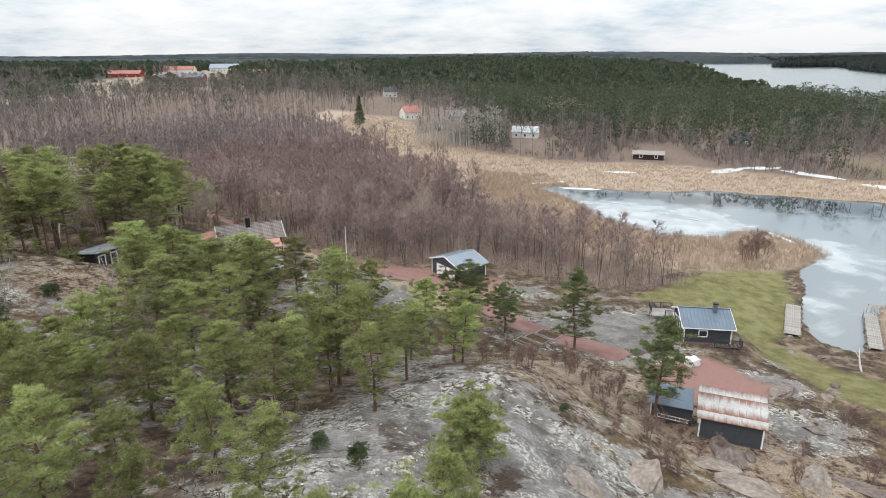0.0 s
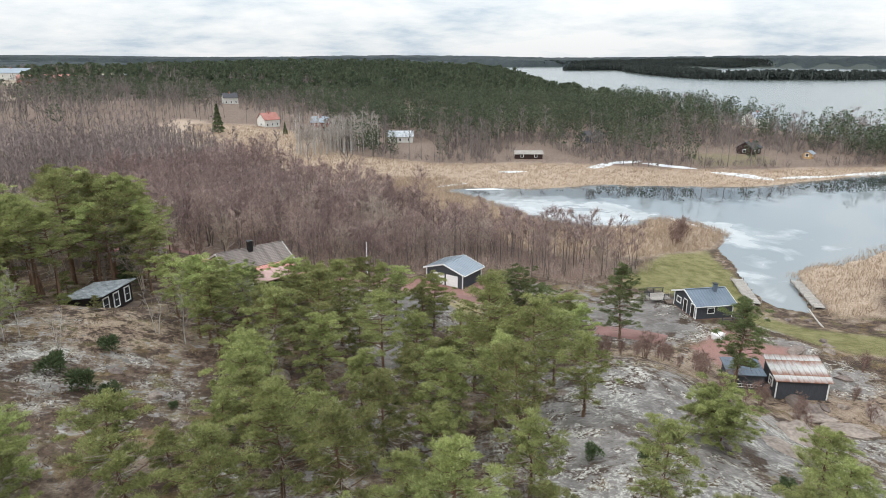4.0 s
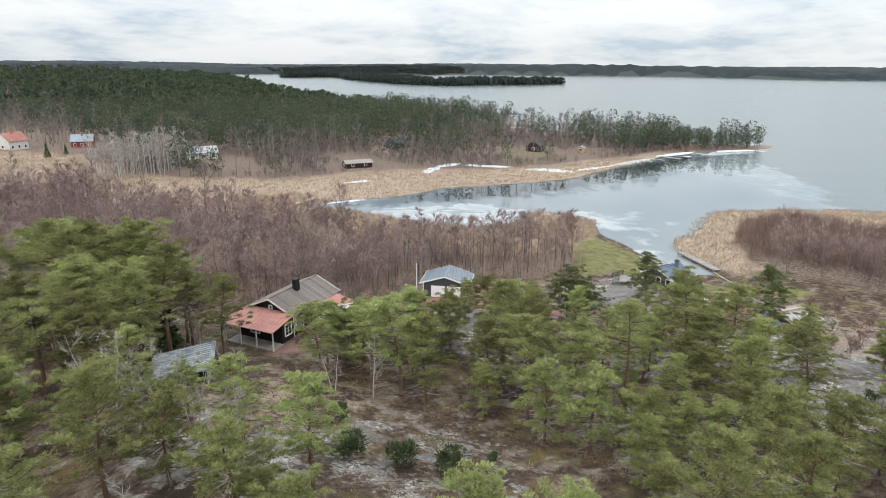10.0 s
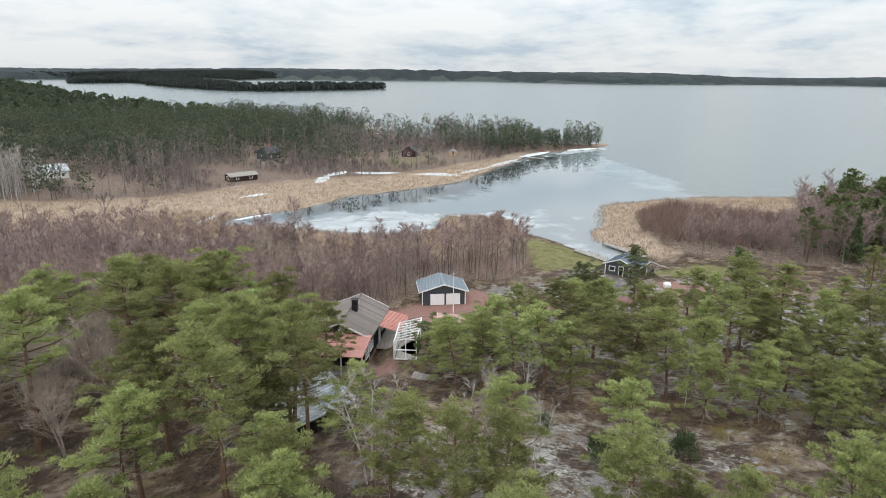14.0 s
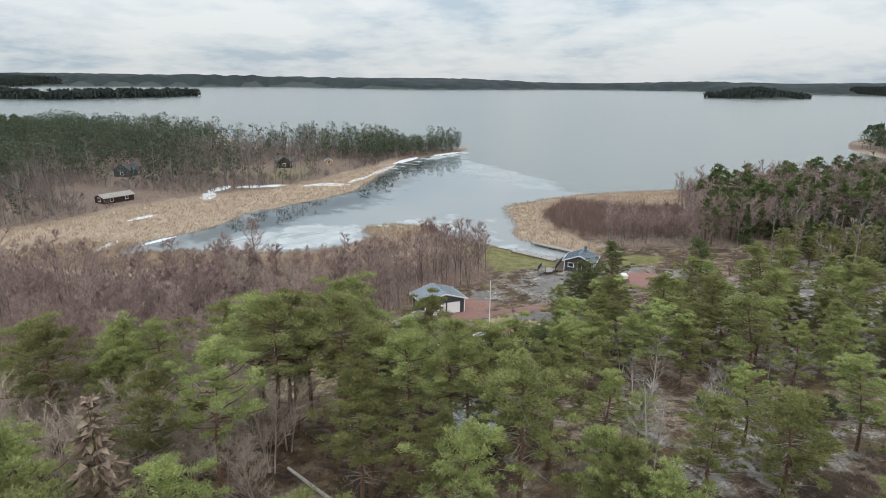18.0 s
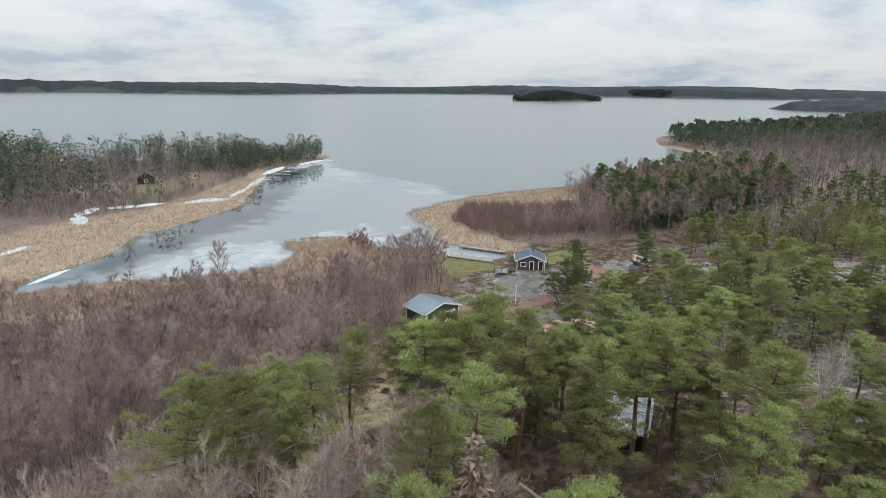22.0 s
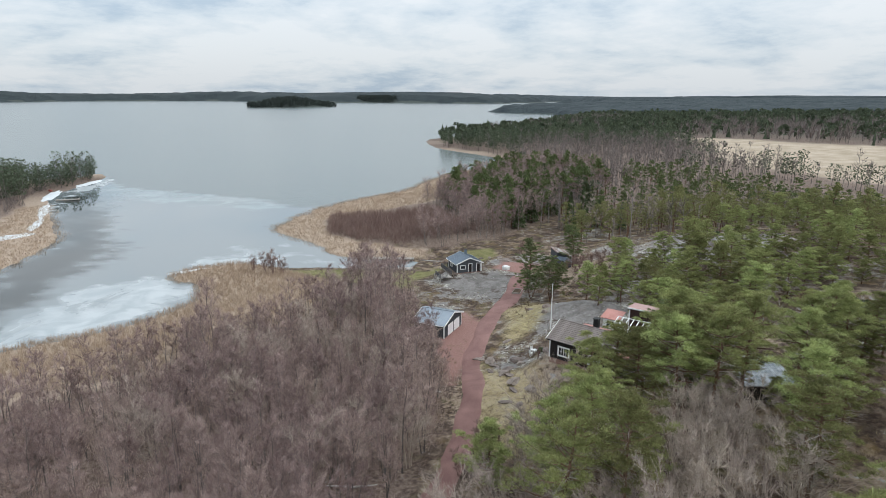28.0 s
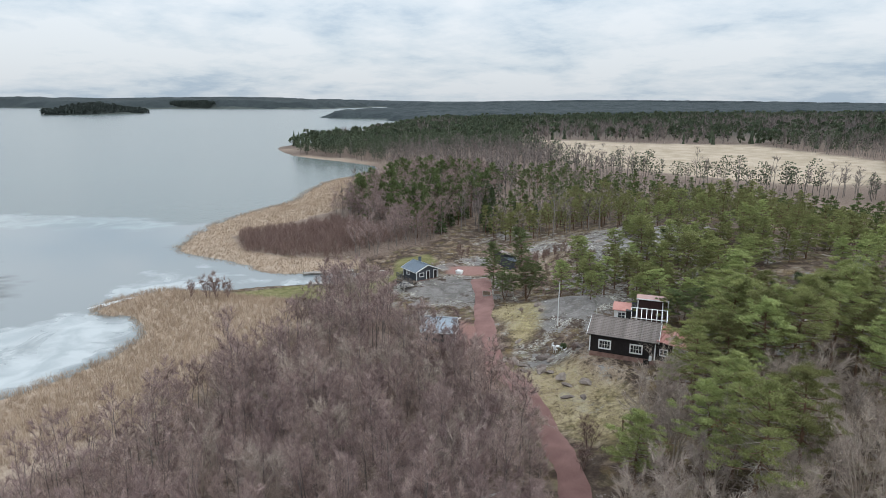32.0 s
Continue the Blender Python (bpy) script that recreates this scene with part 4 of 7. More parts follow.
# ---- the shed with the rusted roof ----
s = thing("storage_shed", pose(38.0, 46.8, 4.3, 0, 0, -20), "dark grey shed with a rust-stained sheet roof and white corner boards", "shed")
for x0, x1, y0, y1 in ((-2.9, 2.9, -1.85, -1.69), (-2.9, 2.9, 1.69, 1.85)):
    bm = blocks((x0, x1, y0, y1, -0.1, 2.35 if y0 < 0 else 3.35))
    part("wall", bm, M["grey_wood"], s)
for x0, x1 in ((-2.9, -2.74), (2.74, 2.9)):
    bm = bmesh.new()
    hexa(bm, [(x0, -1.69, -0.1), (x1, -1.69, -0.1), (x1, 1.69, -0.1), (x0, 1.69, -0.1), (x0, -1.69, 2.37), (x1, -1.69, 2.37), (x1, 1.69, 3.30), (x0, 1.69, 3.30)])
    part("wall", bm, M["grey_wood"], s)
sheet_roof(s, -3.2, 3.2, -2.25, 2.35, 2.2, 3.62, "rust_roof", 0.62, label="rust-stained pale sheet roof")
for x in (-2.94, 2.78):
    part("corner_board", blocks((x, x + 0.16, -1.91, -1.88, 0, 2.25)), M["white_paint"], s)
window(s, face("-x", -0.5, 2.95, 1.1), 0.8, 0.9)
for x in (-2.5, 0, 2.5):
    part("foundation_stone", blocks((x - 0.3, x + 0.3, -1.7, -1.2, -0.9, -0.105)), M["rock"], s)
    part("foundation_stone", blocks((x - 0.3, x + 0.3, 1.1, 1.6, -0.9, -0.105)), M["rock"], s)
a = thing("lean_to", pose(33.1, 49.6, 4.35, 0, 0, -20), "low dark wood store with a grey sheet roof against the shed", "shed")
bm = blocks((-2.1, 2.0, -1.3, -1.15, 0, 2.05), (-2.1, 2.0, 1.15, 1.3, 0, 2.5), (-2.1, -1.95, -1.15, 1.15, 0, 2.05))
part("wall", bm, M["grey_wood"], a)
sheet_roof(a, -2.4, 1.98, -1.7, 2.1, 1.6, 2.75, "metal_roof")
part("corner_board", blocks((-2.13, -1.98, -1.345, -1.328, 0, 2.0)), M["white_paint"], a)
lad = thing("ladder", pose(32.7, 48.22, 4.95, 8, 3, -20), "white wooden ladder hung on the shed wall", "ladder")
for z in (-0.2, 0.2):
    part("rail", blocks((-1.6, 1.6, -0.03, 0.03, z - 0.03, z + 0.03)), M["white_paint"], lad)
for k in range(9):
    part("rung", blocks((-1.45 + 0.36 * k, -1.41 + 0.36 * k, -0.02, 0.02, -0.168, 0.168)), M["white_paint"], lad)

# ---- the black cottage ----
h = thing("cottage", pose(-23.95, 87.07, 10.35, 0, 0, 24.9), "black-stained wooden cottage with a weathered tile roof and white trim", "house")
shell(h, 9.5, 6.9, 2.85, 4.42, "black_wood", found=2.2)
gable_roof(h, 9.5, 6.9, 2.85, 4.42, "tile_roof", 0.4, 0.38, tiles=True, cap="tile_roof")
part("chimney", blocks((-0.55, 0.15, -0.95, -0.3, 3.6, 5.65)), M["dark_metal"], h, "black sheet-clad chimney")
part("chimney_cap", blocks((-0.65, 0.25, -1.05, -0.2, 5.74, 5.80), (-0.5, -0.45, -0.9, -0.85, 5.65, 5.74), (0.05, 0.1, -0.4, -0.35, 5.65, 5.74)), M["dark_metal"], h)
for x in (2.5, -2.05):
    window(h, face("+y", x, 3.48, 0.75), 1.5, 1.1, 4, 2, 0.19)
window(h, face("-y", 2.6, 3.48, 0.95), 1.3, 1.0, 4, 2, 0.17)
window(h, face("-y", -3.6, 3.48, 0.9), 1.3, 1.2, 4, 3, 0.17)
window(h, face("+x", -1.2, 4.78, 0.95), 1.2, 1.0, 2, 2, 0.15)
part("cellar_door", blocks((-4.0, -3.2, 3.41, 3.52, -1.5, -0.1)), M["black_wood"], h)
part("meter_box", blocks((-4.35, -3.95, 3.49, 3.68, -0.1, 0.65)), M["white_paint"], h)
bm = bmesh.new()
for k in range(16):
    a0, a1 = k * math.tau / 16, (k + 1) * math.tau / 16
    r0, r1 = 0.19, 0.36
    hexa(bm, [(-4.86, r0 * math.cos(a0), r0 * math.sin(a0)), (-4.86, r0 * math.cos(a1), r0 * math.sin(a1)), (-4.86, r1 * math.cos(a1), r1 * math.sin(a1)), (-4.86, r1 * math.cos(a0), r1 * math.sin(a0)),
              (-4.79, r0 * math.cos(a0), r0 * math.sin(a0)), (-4.79, r0 * math.cos(a1), r0 * math.sin(a1)), (-4.79, r1 * math.cos(a1), r1 * math.sin(a1)), (-4.79, r1 * math.cos(a0), r1 * math.sin(a0))])
ring = part("ring_ornament", bm, M["white_paint"], h, "round white ring on the gable")
ring.location = (0, -0.1, 3.35)
# west extension under a red sheet roof
bm = bmesh.new()
hexa(bm, [(-9.3, -3.9, 2.25), (-4.83, -3.9, 3.05), (-4.83, 3.6, 3.05), (-9.3, 3.6, 2.25), (-9.3, -3.9, 2.33), (-4.83, -3.9, 3.13), (-4.83, 3.6, 3.13), (-9.3, 3.6, 2.33)])
porch = part("porch_roof", bm, M["red_roof"], h, "faded red sheet roof")
bm = bmesh.new()
hexa(bm, [(-9.3, -0.02, 2.334), (-4.83, -0.02, 3.134), (-4.83, 0.02, 3.134), (-9.3, 0.02, 2.334), (-9.3, -0.02, 2.38), (-4.83, -0.02, 3.18), (-4.83, 0.02, 3.18), (-9.3, 0.02, 2.38)])
seam = part("seam", bm, M["red_roof"], porch)
seam.location = (0, -3.87, 0)
for k in range(1, 16):
    q = new("seam", seam.data)
    q.parent, q.location = porch, (0, -3.87 + k * 7.44 / 15, 0)
bm = blocks((-6.9, -4.8, -3.5, -3.35, 0, 2.55), (-7.05, -6.9, -3.5, 3.2, 0, 2.5), (-7.05, -4.8, 3.05, 3.2, 0, 2.55))
part("porch_wall", bm, M["black_wood"], h)
part("porch_floor", blocks((-9.1, -7.06, -3.7, 3.4, -0.4, -0.02)), M["old_plank"], h)
part("foundation", blocks((-7.0, -4.76, -3.45, 3.15, -1.6, -0.004)), M["stone_found"], h)
for y in (-3.75, -1.3, 1.1, 3.45):
    part("porch_post", blocks((-9.15, -9.02, y - 0.065, y + 0.065, -0.4, 2.22)), M["white_paint"], h, "white post")
window(h, face("-y", -5.9, 3.52, 0.8), 1.1, 1.3, 2, 3, 0.14)
window(h, face("+y", -5.9, 3.22, 0.9), 0.9, 0.8, 2, 2, 0.14)
window(h, face("-x", 0.6, 7.07, 0.8), 1.2, 1.2, 2, 2, 0.14)
# south veranda
sheet_roof(h, -1.2, 4.2, -3.9, 2.78, -6.6, 2.15, "red_roof", 0.4, "veranda_roof", label="faded red sheet roof")
for x in (-1.0, 1.5, 4.0):
    part("veranda_post", blocks((x - 0.06, x + 0.06, -6.5, -6.38, -0.3, 2.05)), M["white_paint"], h, "white post")
part("veranda_floor", blocks((-1.2, 4.2, -6.6, -3.47, -0.35, -0.02)), M["old_plank"], h)
railing(h, 1.5, -6.44, 4.0, -6.44, -0.02, 0.9, 0.16, "white_paint")
railing(h, 4.05, -6.4, 4.05, -3.6, -0.02, 0.9, 0.16, "white_paint")
door(h, face("-y", 0.6, 3.48, 0.02), 0.9, 2.0, "white_paint")

# ---- garden house and greenhouse behind the cottage ----
gh = thing("garden_house", pose(-20.2, 74.5, 11.0, 0, 0, 29.4), "dark brown garden house with a flat pink roof and white corners", "house")
part("wall", blocks((-2.5, 1.6, -1.4, -1.28, 0, 3.55), (-2.5, 1.6, 1.28, 1.4, 0, 3.7), (-2.5, -2.38, -1.28, 1.28, 0, 3.6), (1.48, 1.6, -1.28, 1.28, 0, 3.6)), M["brown_wood"], gh)
bm = bmesh.new()
slope(bm, -3.4, 1.8, -1.7, 3.74, 1.7, 3.98, 0.14)
part("roof", bm, M["pink_roof"], gh, "flat dusty pink roof")
part("fascia", blocks((-3.42, 1.82, 1.702, 1.74, 3.80, 3.985)), M["white_paint"], gh)
for x, y in ((-2.53, 1.405), (1.45, 1.405), (-2.53, -1.43), (1.45, -1.43)):
    part("corner_board", blocks((x, x + 0.17, y, y + 0.03, 0, 3.55)), M["white_paint"], gh)
for y in (-1.3, 1.2):
    part("porch_post", blocks((-3.4, -3.26, y - 0.07, y + 0.07, -0.2, 3.7)), M["white_paint"], gh, "white post")
door(gh, face("-x", 0.1, 2.53, 0.0), 0.9, 2.1, "white_paint")
window(gh, face("-y", -0.4, 1.43, 1.2), 1.1, 1.0)
an = thing("annex", pose(-17.3, 77.6, 10.7, 0, 0, 29.4), "small annex with a red sheet roof and white window", "shed")
part("wall", blocks((-1.2, 1.2, -1.2, 1.2, 0, 2.1)), M["white_paint"], an)
sheet_roof(an, -1.5, 1.5, -1.5, 2.75, 1.5, 2.2, "red_roof", 0.4)
window(an, face("+y", 0, 1.23, 0.8), 1.1, 0.9)
gr = thing("greenhouse", pose(-22.9, 78.9, 10.9, 0, 0, 29.4), "white-framed lean-to greenhouse with clear panes", "greenhouse")
bars = []
for x in np.linspace(-3, 2.6, 8):
    bars += [(x - 0.05, x + 0.05, 1.35, 1.45, 0, 2.2)]
bm = blocks(*bars, (-3.05, 2.65, 1.34, 1.46, 2.2, 2.3), (-3.05, 2.65, 1.36, 1.44, 0.9, 0.98), (-3.05, 2.65, -1.46, -1.34, 3.0, 3.1))
part("frame", bm, M["white_paint"], gr)
for x in np.linspace(-3, 2.6, 8):
    b = bmesh.new()
    slope(b, x - 0.06, x + 0.06, -1.4, 3.12, 1.42, 2.32, 0.1)
    part("rafter", b, M["white_paint"], gr)
part("low_wall", blocks((-3.0, 2.6, 1.37, 1.43, 0, 0.88)), M["white_paint"], gr)
part("end_frame", blocks((2.55, 2.65, -1.3, 1.3, 0, 0.1), (2.55, 2.65, -1.3, 1.3, 1.2, 1.3), (2.55, 2.65, -1.3, -1.2, 0.1, 2.9), (2.55, 2.65, -0.05, 0.05, 0.1, 2.6)), M["white_paint"], gr)
part("end_frame", blocks((-3.05, -2.95, -1.3, 1.3, 0, 0.1), (-3.05, -2.95, -1.3, 1.3, 1.2, 1.3), (-3.05, -2.95, -1.3, -1.2, 0.1, 2.9), (-3.05, -2.95, -0.05, 0.05, 0.1, 2.6)), M["white_paint"], gr)
part("floor", blocks((-2.9, 2.5, -1.3, 1.3, -0.3, 0.0)), M["old_plank"], gr)

# ---- guest cabin among the pines ----
o = thing("guest_cabin", pose(-42.2, 76.3, 11.45, 0, 0, 156), "black guest cabin with white-framed windows and a pale sheet roof", "cabin")
# its tall front faces +x turned; local -x is the front
for x0, x1, hh in ((-2.6, -2.45, 2.9), (2.45, 2.6, 2.0)):
    part("wall", blocks((x0, x1, -3.0, 3.0, 0, hh)), M["black_wood"], o)
for y0, y1 in ((-3.0, -2.85), (2.85, 3.0)):
    bm = bmesh.new()
    hexa(bm, [(-2.45, y0, 0), (2.45, y0, 0), (2.45, y1, 0), (-2.45, y1, 0), (-2.45, y0, 2.85), (2.45, y0, 2.0), (2.45, y1, 2.0), (-2.45, y1, 2.85)])
    part("wall", bm, M["black_wood"], o)
bm = bmesh.new()
hexa(bm, [(-3.3, -3.3, 2.98), (3.0, -3.3, 1.98), (3.0, 3.3, 1.98), (-3.3, 3.3, 2.98), (-3.3, -3.3, 3.08), (3.0, -3.3, 2.08), (3.0, 3.3, 2.08), (-3.3, 3.3, 3.08)])
guest_roof = part("roof_slope", bm, M["mossy_roof"], o)
bm = bmesh.new()
hexa(bm, [(-3.3, -0.02, 3.083), (3.0, -0.02, 2.083), (3.0, 0.02, 2.083), (-3.3, 0.02, 3.083), (-3.3, -0.02, 3.13), (3.0, -0.02, 2.13), (3.0, 0.02, 2.13), (-3.3, 0.02, 3.13)])
seam = part("seam", bm, M["mossy_roof"], guest_roof)
seam.location = (0, -3.27, 0)
for k in range(1, 14):
    q = new("seam", seam.data)
    q.parent, q.location = guest_roof, (0, -3.27 + k * 6.54 / 13, 0)
for y in (-2.0, 0.1, 2.0):
    window(o, face("-x", y, 2.63, 0.55), 0.85, 1.7, 1, 2, 0.14)
plank_floor(o, -4.4, -2.62, -3.0, 3.0, 0.0, "brown_plank")

# ---- flagpole ----
fp = thing("flagpole", pose(-7.25, 82.05, float(height(-7.25, 82.05)) - 0.1), "tall white flagpole on the rock", "flagpole")
bm = bmesh.new()
tube(bm, [(0, 0, 0), (0, 0, 4), (0, 0, 8.1)], [0.085, 0.07, 0.045], 8)
part("pole", bm, M["white_paint"], fp)
bm = bmesh.new()
bmesh.ops.create_icosphere(bm, subdivisions=1, radius=0.1)
part("knob", bm, M["white_paint"], fp).location = (0, 0, 8.18)
part("foot", blocks((-0.2, 0.2, -0.2, 0.2, -0.2, 0.25)), M["rock"], fp)


# ---- quay, pier and small things by the water ----
def pier(name, m, lx, ly, z, label, posts=5, mat="old_plank"):
    p = thing(name, m, label, "pier")
    n = max(2, round(lx / 0.3))
    w = lx / n
    ob = part("plank", blocks((-w / 2 + 0.012, w / 2 - 0.012, -ly / 2, ly / 2, -0.06, 0)), M[mat], p)
    ob.location = (w / 2, 0, z)
    for i in range(1, n):
        q = new("plank", ob.data)
        q.parent, q.location = p, (w * (i + 0.5), 0, z + 0.006 * ((i * 5) % 3 - 1))
    part("beam", blocks((0, lx, -ly / 2 + 0.1, -ly / 2 + 0.3, z - 0.3, z - 0.065)), M[mat], p)
    part("beam", blocks((0, lx, ly / 2 - 0.3, ly / 2 - 0.1, z - 0.3, z - 0.065)), M[mat], p)
    for i in range(posts):
        for s in (-1, 1):
            bm = bmesh.new()
            x = 0.3 + (lx - 0.6) * i / (posts - 1)
            tube(bm, [(x, s * (ly / 2 + 0.03), -1.2), (x, s * (ly / 2 + 0.03), z + 0.45)], [0.09, 0.08], 6)
            part("post", bm, M[mat], p)
    return p


pier("jetty", pose(70.0, 74.2, 0, 0, 0, 62), 14.0, 1.9, 0.55, "long grey wooden jetty at the edge of the reeds", 6)
pier("boat_landing", pose(60.4, 78.7, 0, 0, 0, 63.5), 13.0, 2.2, 0.6, "grey plank landing along the lawn's stone edge", 5)
bag = thing("builders_sack", pose(39.6, 62.2, float(height(39.6, 62.2)) - 0.05, 0, 0, 20), "white woven builder's sack standing on gravel", "sack")
bm = bmesh.new()
bmesh.ops.create_cube(bm, size=1.0)
bmesh.ops.subdivide_edges(bm, edges=bm.edges[:], cuts=3, use_grid_fill=True)
for v in bm.verts:
    r = 1 + 0.25 * noise.noise(v.co * 2.2)
    v.co = Vector((v.co.x * 1.5 * r, v.co.y * 1.2 * r, (v.co.z + 0.5) * 0.95 * (1 + 0.3 * noise.noise(v.co * 3))))
part("sack_body", bm, M["bag"], bag, smooth=True)
for sx in (-0.5, 0.5):
    bm = bmesh.new()
    tube(bm, [(sx, -0.4, 0.8), (sx, -0.15, 1.15), (sx, 0.15, 1.15), (sx, 0.4, 0.8)], [0.03] * 4, 4)
    part("strap", bm, M["bag"], bag)


# the road: one ribbon laid on the ground
def ribbon(name, pts, width, lift, mat, label, category):
    p = curve_through([(2 * pts[0][0] - pts[1][0], 2 * pts[0][1] - pts[1][1])] + list(pts), 6)[6:-7]
    d = np.gradient(p, axis=0)
    nrm = np.stack([-d[:, 1], d[:, 0]], 1) / np.hypot(d[:, 0], d[:, 1])[:, None]
    cross = np.linspace(-1, 1, 9)
    bm = bmesh.new()
    rows = []
    for i, (q, n_) in enumerate(zip(p, nrm)):
        w = width / 2 * (1 + 0.10 * math.sin(i * 0.9) + 0.05 * math.sin(i * 2.3)) * (1 + 0.5 * max(0.0, 1 - i / 22))
        xs, ys = q[0] + n_[0] * w * cross, q[1] + n_[1] * w * cross
        zs = height(xs, ys) + lift - 0.12 * (np.abs(cross) == 1)
        rows.append([bm.verts.new((float(x), float(y), float(z))) for x, y, z in zip(xs, ys, zs)])
    for r, q in zip(rows, rows[1:]):
        for k in range(8):
            bm.faces.new((r[k], q[k], q[k + 1], r[k + 1]))
    bmesh.ops.recalc_face_normals(bm, faces=bm.faces)
    return tagged(link_mesh(name, bm, mat, smooth=True), label, category, kind="structure")


ribbon("road", [(38, 57)] + ROAD, 3.1, 0.12, M["gravel"], "red gravel drive between the cottage and the garage", "road")


# ---- vegetation ----
rng = np.random.default_rng(7)


def soup(name, tris, mat_index, mats):
    """A mesh from loose triangles (n, 3, 3) with a material index for each."""
    tris = np.asarray(tris, float)
    n = len(tris)
    me = bpy.data.meshes.new(name)
    me.vertices.add(n * 3)
    me.vertices.foreach_set("co", tris.reshape(-1))
    me.loops.add(n * 3)
    me.loops.foreach_set("vertex_index", np.arange(n * 3, dtype=np.int32))
    me.polygons.add(n)
    me.polygons.foreach_set("loop_start", np.arange(0, n * 3, 3, dtype=np.int32))
    for m in mats:
        me.materials.append(m)
    if np.ndim(mat_index):
        me.polygons.foreach_set("material_index", np.asarray(mat_index, np.int32))
    me.update(calc_edges=True)
    return me


def unit(v):
    return v / np.maximum(np.linalg.norm(v, axis=-1, keepdims=True), 1e-9)


def blades(base, tip, width):
    """Thin triangles from base points to tips."""
    d = tip - base
    side = unit(np.cross(d, rng.normal(size=d.shape)))
    w = np.reshape(width, (-1, 1)) / 2
    return np.stack([base - side * w, base + side * w, tip], 1)


def tapered(pts, radii, sides=4):
    """Triangles of a tapered tube through points."""
    pts = np.asarray(pts, float)
    out, prev = [], None
    for i, p in enumerate(pts):
        d = unit(pts[min(i + 1, len(pts) - 1)] - pts[max(i - 1, 0)])
        a = unit(np.cross(d, (0.31, 0.87, 0.12)))
        b = np.cross(d, a)
        ang = np.arange(sides) * math.tau / sides
        ring_ = p + radii[i] * (np.cos(ang)[:, None] * a + np.sin(ang)[:, None] * b)
        if prev is not None:
            n1, p1 = np.roll(ring_, -1, 0), np.roll(prev, -1, 0)
            out += [np.stack([prev, p1, n1], 1), np.stack([prev, n1, ring_], 1)]
        prev = ring_
    return np.concatenate(out)


def pine_shape(h, spread, start, clumps, sprays, spray=0.19, flat=0.5):
    """Trunk, limbs and crown of a Scots pine: limbs in uneven whorls, needle clumps at their outer ends."""
    lean = rng.normal(size=2) * 0.05 * h
    k = np.linspace(0, 1, 7)
    trunk_pts = np.stack([lean[0] * k ** 2 + 0.04 * h * np.sin(k * 4 + rng.uniform(0, 6)) * k, lean[1] * k ** 2 + 0.03 * h * np.sin(k * 5 + rng.uniform(0, 6)) * k, k * h * 0.96], 1)
    r0 = 0.017 * h + 0.03
    wood = [tapered(trunk_pts, r0 * (1 - k * 0.85), 6 if sprays > 20 else 3)]
    centres = []
    n_limb = max(9, clumps // 3)
    for i in range(n_limb):
        f = start + (1 - start) * ((i + rng.uniform(0, 1)) / n_limb) ** 0.85
        f = min(f, 0.985)
        base = np.array([np.interp(f, k, trunk_pts[:, c]) for c in range(3)])
        ang = i * 2.4 + rng.uniform(-0.5, 0.5)
        q = (f - start) / (1 - start)
        length = spread * (0.45 + 0.75 * math.sin(min(1, q * 0.9 + 0.22) * math.pi)) * rng.uniform(0.45, 1.2) * (1.0 if q < 0.9 else 0.6)
        rise = rng.uniform(-0.05, 0.35) + 0.6 * q
        out = np.array([math.cos(ang), math.sin(ang), 0.0])
        mid = base + out * length * 0.55 + np.array([0, 0, length * rise * 0.35])
        end = base + out * length + np.array([0, 0, length * rise])
        wood.append(tapered([base, mid, end], [r0 * 0.32 * (1.1 - 0.6 * q), r0 * 0.2 * (1.1 - 0.6 * q), 0.012], 3))
        for _ in range(max(2, round(clumps / n_limb * (0.6 + 0.8 * length / spread)))):
            g_ = rng.uniform(0.3, 1.08)
            c_ = base * (1 - g_) + end * g_ + rng.normal(size=3) * (0.16, 0.16, 0.10) * spread * 0.75
            centres.append(c_)
    top = trunk_pts[-1]
    centres += [top + rng.normal(size=3) * (0.25, 0.25, 0.25) for _ in range(4)]
    centres = np.array(centres)
    n = len(centres)
    size = rng.uniform(0.3, 0.68, n) * (h / 10) ** 0.5
    c_idx = np.repeat(np.arange(n), sprays)
    dirs = unit(rng.normal(size=(n * sprays, 3)))
    dirs[:, 2] = np.abs(dirs[:, 2]) * 0.95 - 0.2
    off = dirs * size[c_idx, None] * rng.uniform(0.15, 1.0, (n * sprays, 1)) * (1, 1, flat)
    base = centres[c_idx] + off
    tip = base + unit(dirs + rng.normal(size=dirs.shape) * 0.5 + (0, 0, 0.45)) * spray * rng.uniform(0.6, 1.25, (n * sprays, 1))
    green = blades(base, tip, spray * rng.uniform(0.2, 0.42, n * sprays) * (1.5 if sprays < 50 else 1.0))
    # dead grey twigs under the living crown
    n_dead = 90 if sprays > 50 else 10
    f = rng.uniform(max(0.1, start - 0.12), min(0.85, start + 0.45), n_dead)
    b = np.stack([np.interp(f, k, trunk_pts[:, c]) for c in range(3)], 1)
    a_ = rng.uniform(0, math.tau, n_dead)
    d = np.stack([np.cos(a_), np.sin(a_), rng.uniform(-0.35, 0.3, n_dead)], 1)
    e_ = b + d * (spread * rng.uniform(0.35, 0.95, n_dead))[:, None]
    m_ = b + (e_ - b) * rng.uniform(0.4, 0.8, (n_dead, 1))
    dead = np.concatenate([blades(b, e_, 0.06), blades(m_, m_ + unit(d + rng.normal(0, 0.7, d.shape)) * 0.6, 0.03), blades(m_, m_ + unit(d + rng.normal(0, 0.7, d.shape)) * 0.5, 0.03)])
    return np.concatenate(wood), green, dead


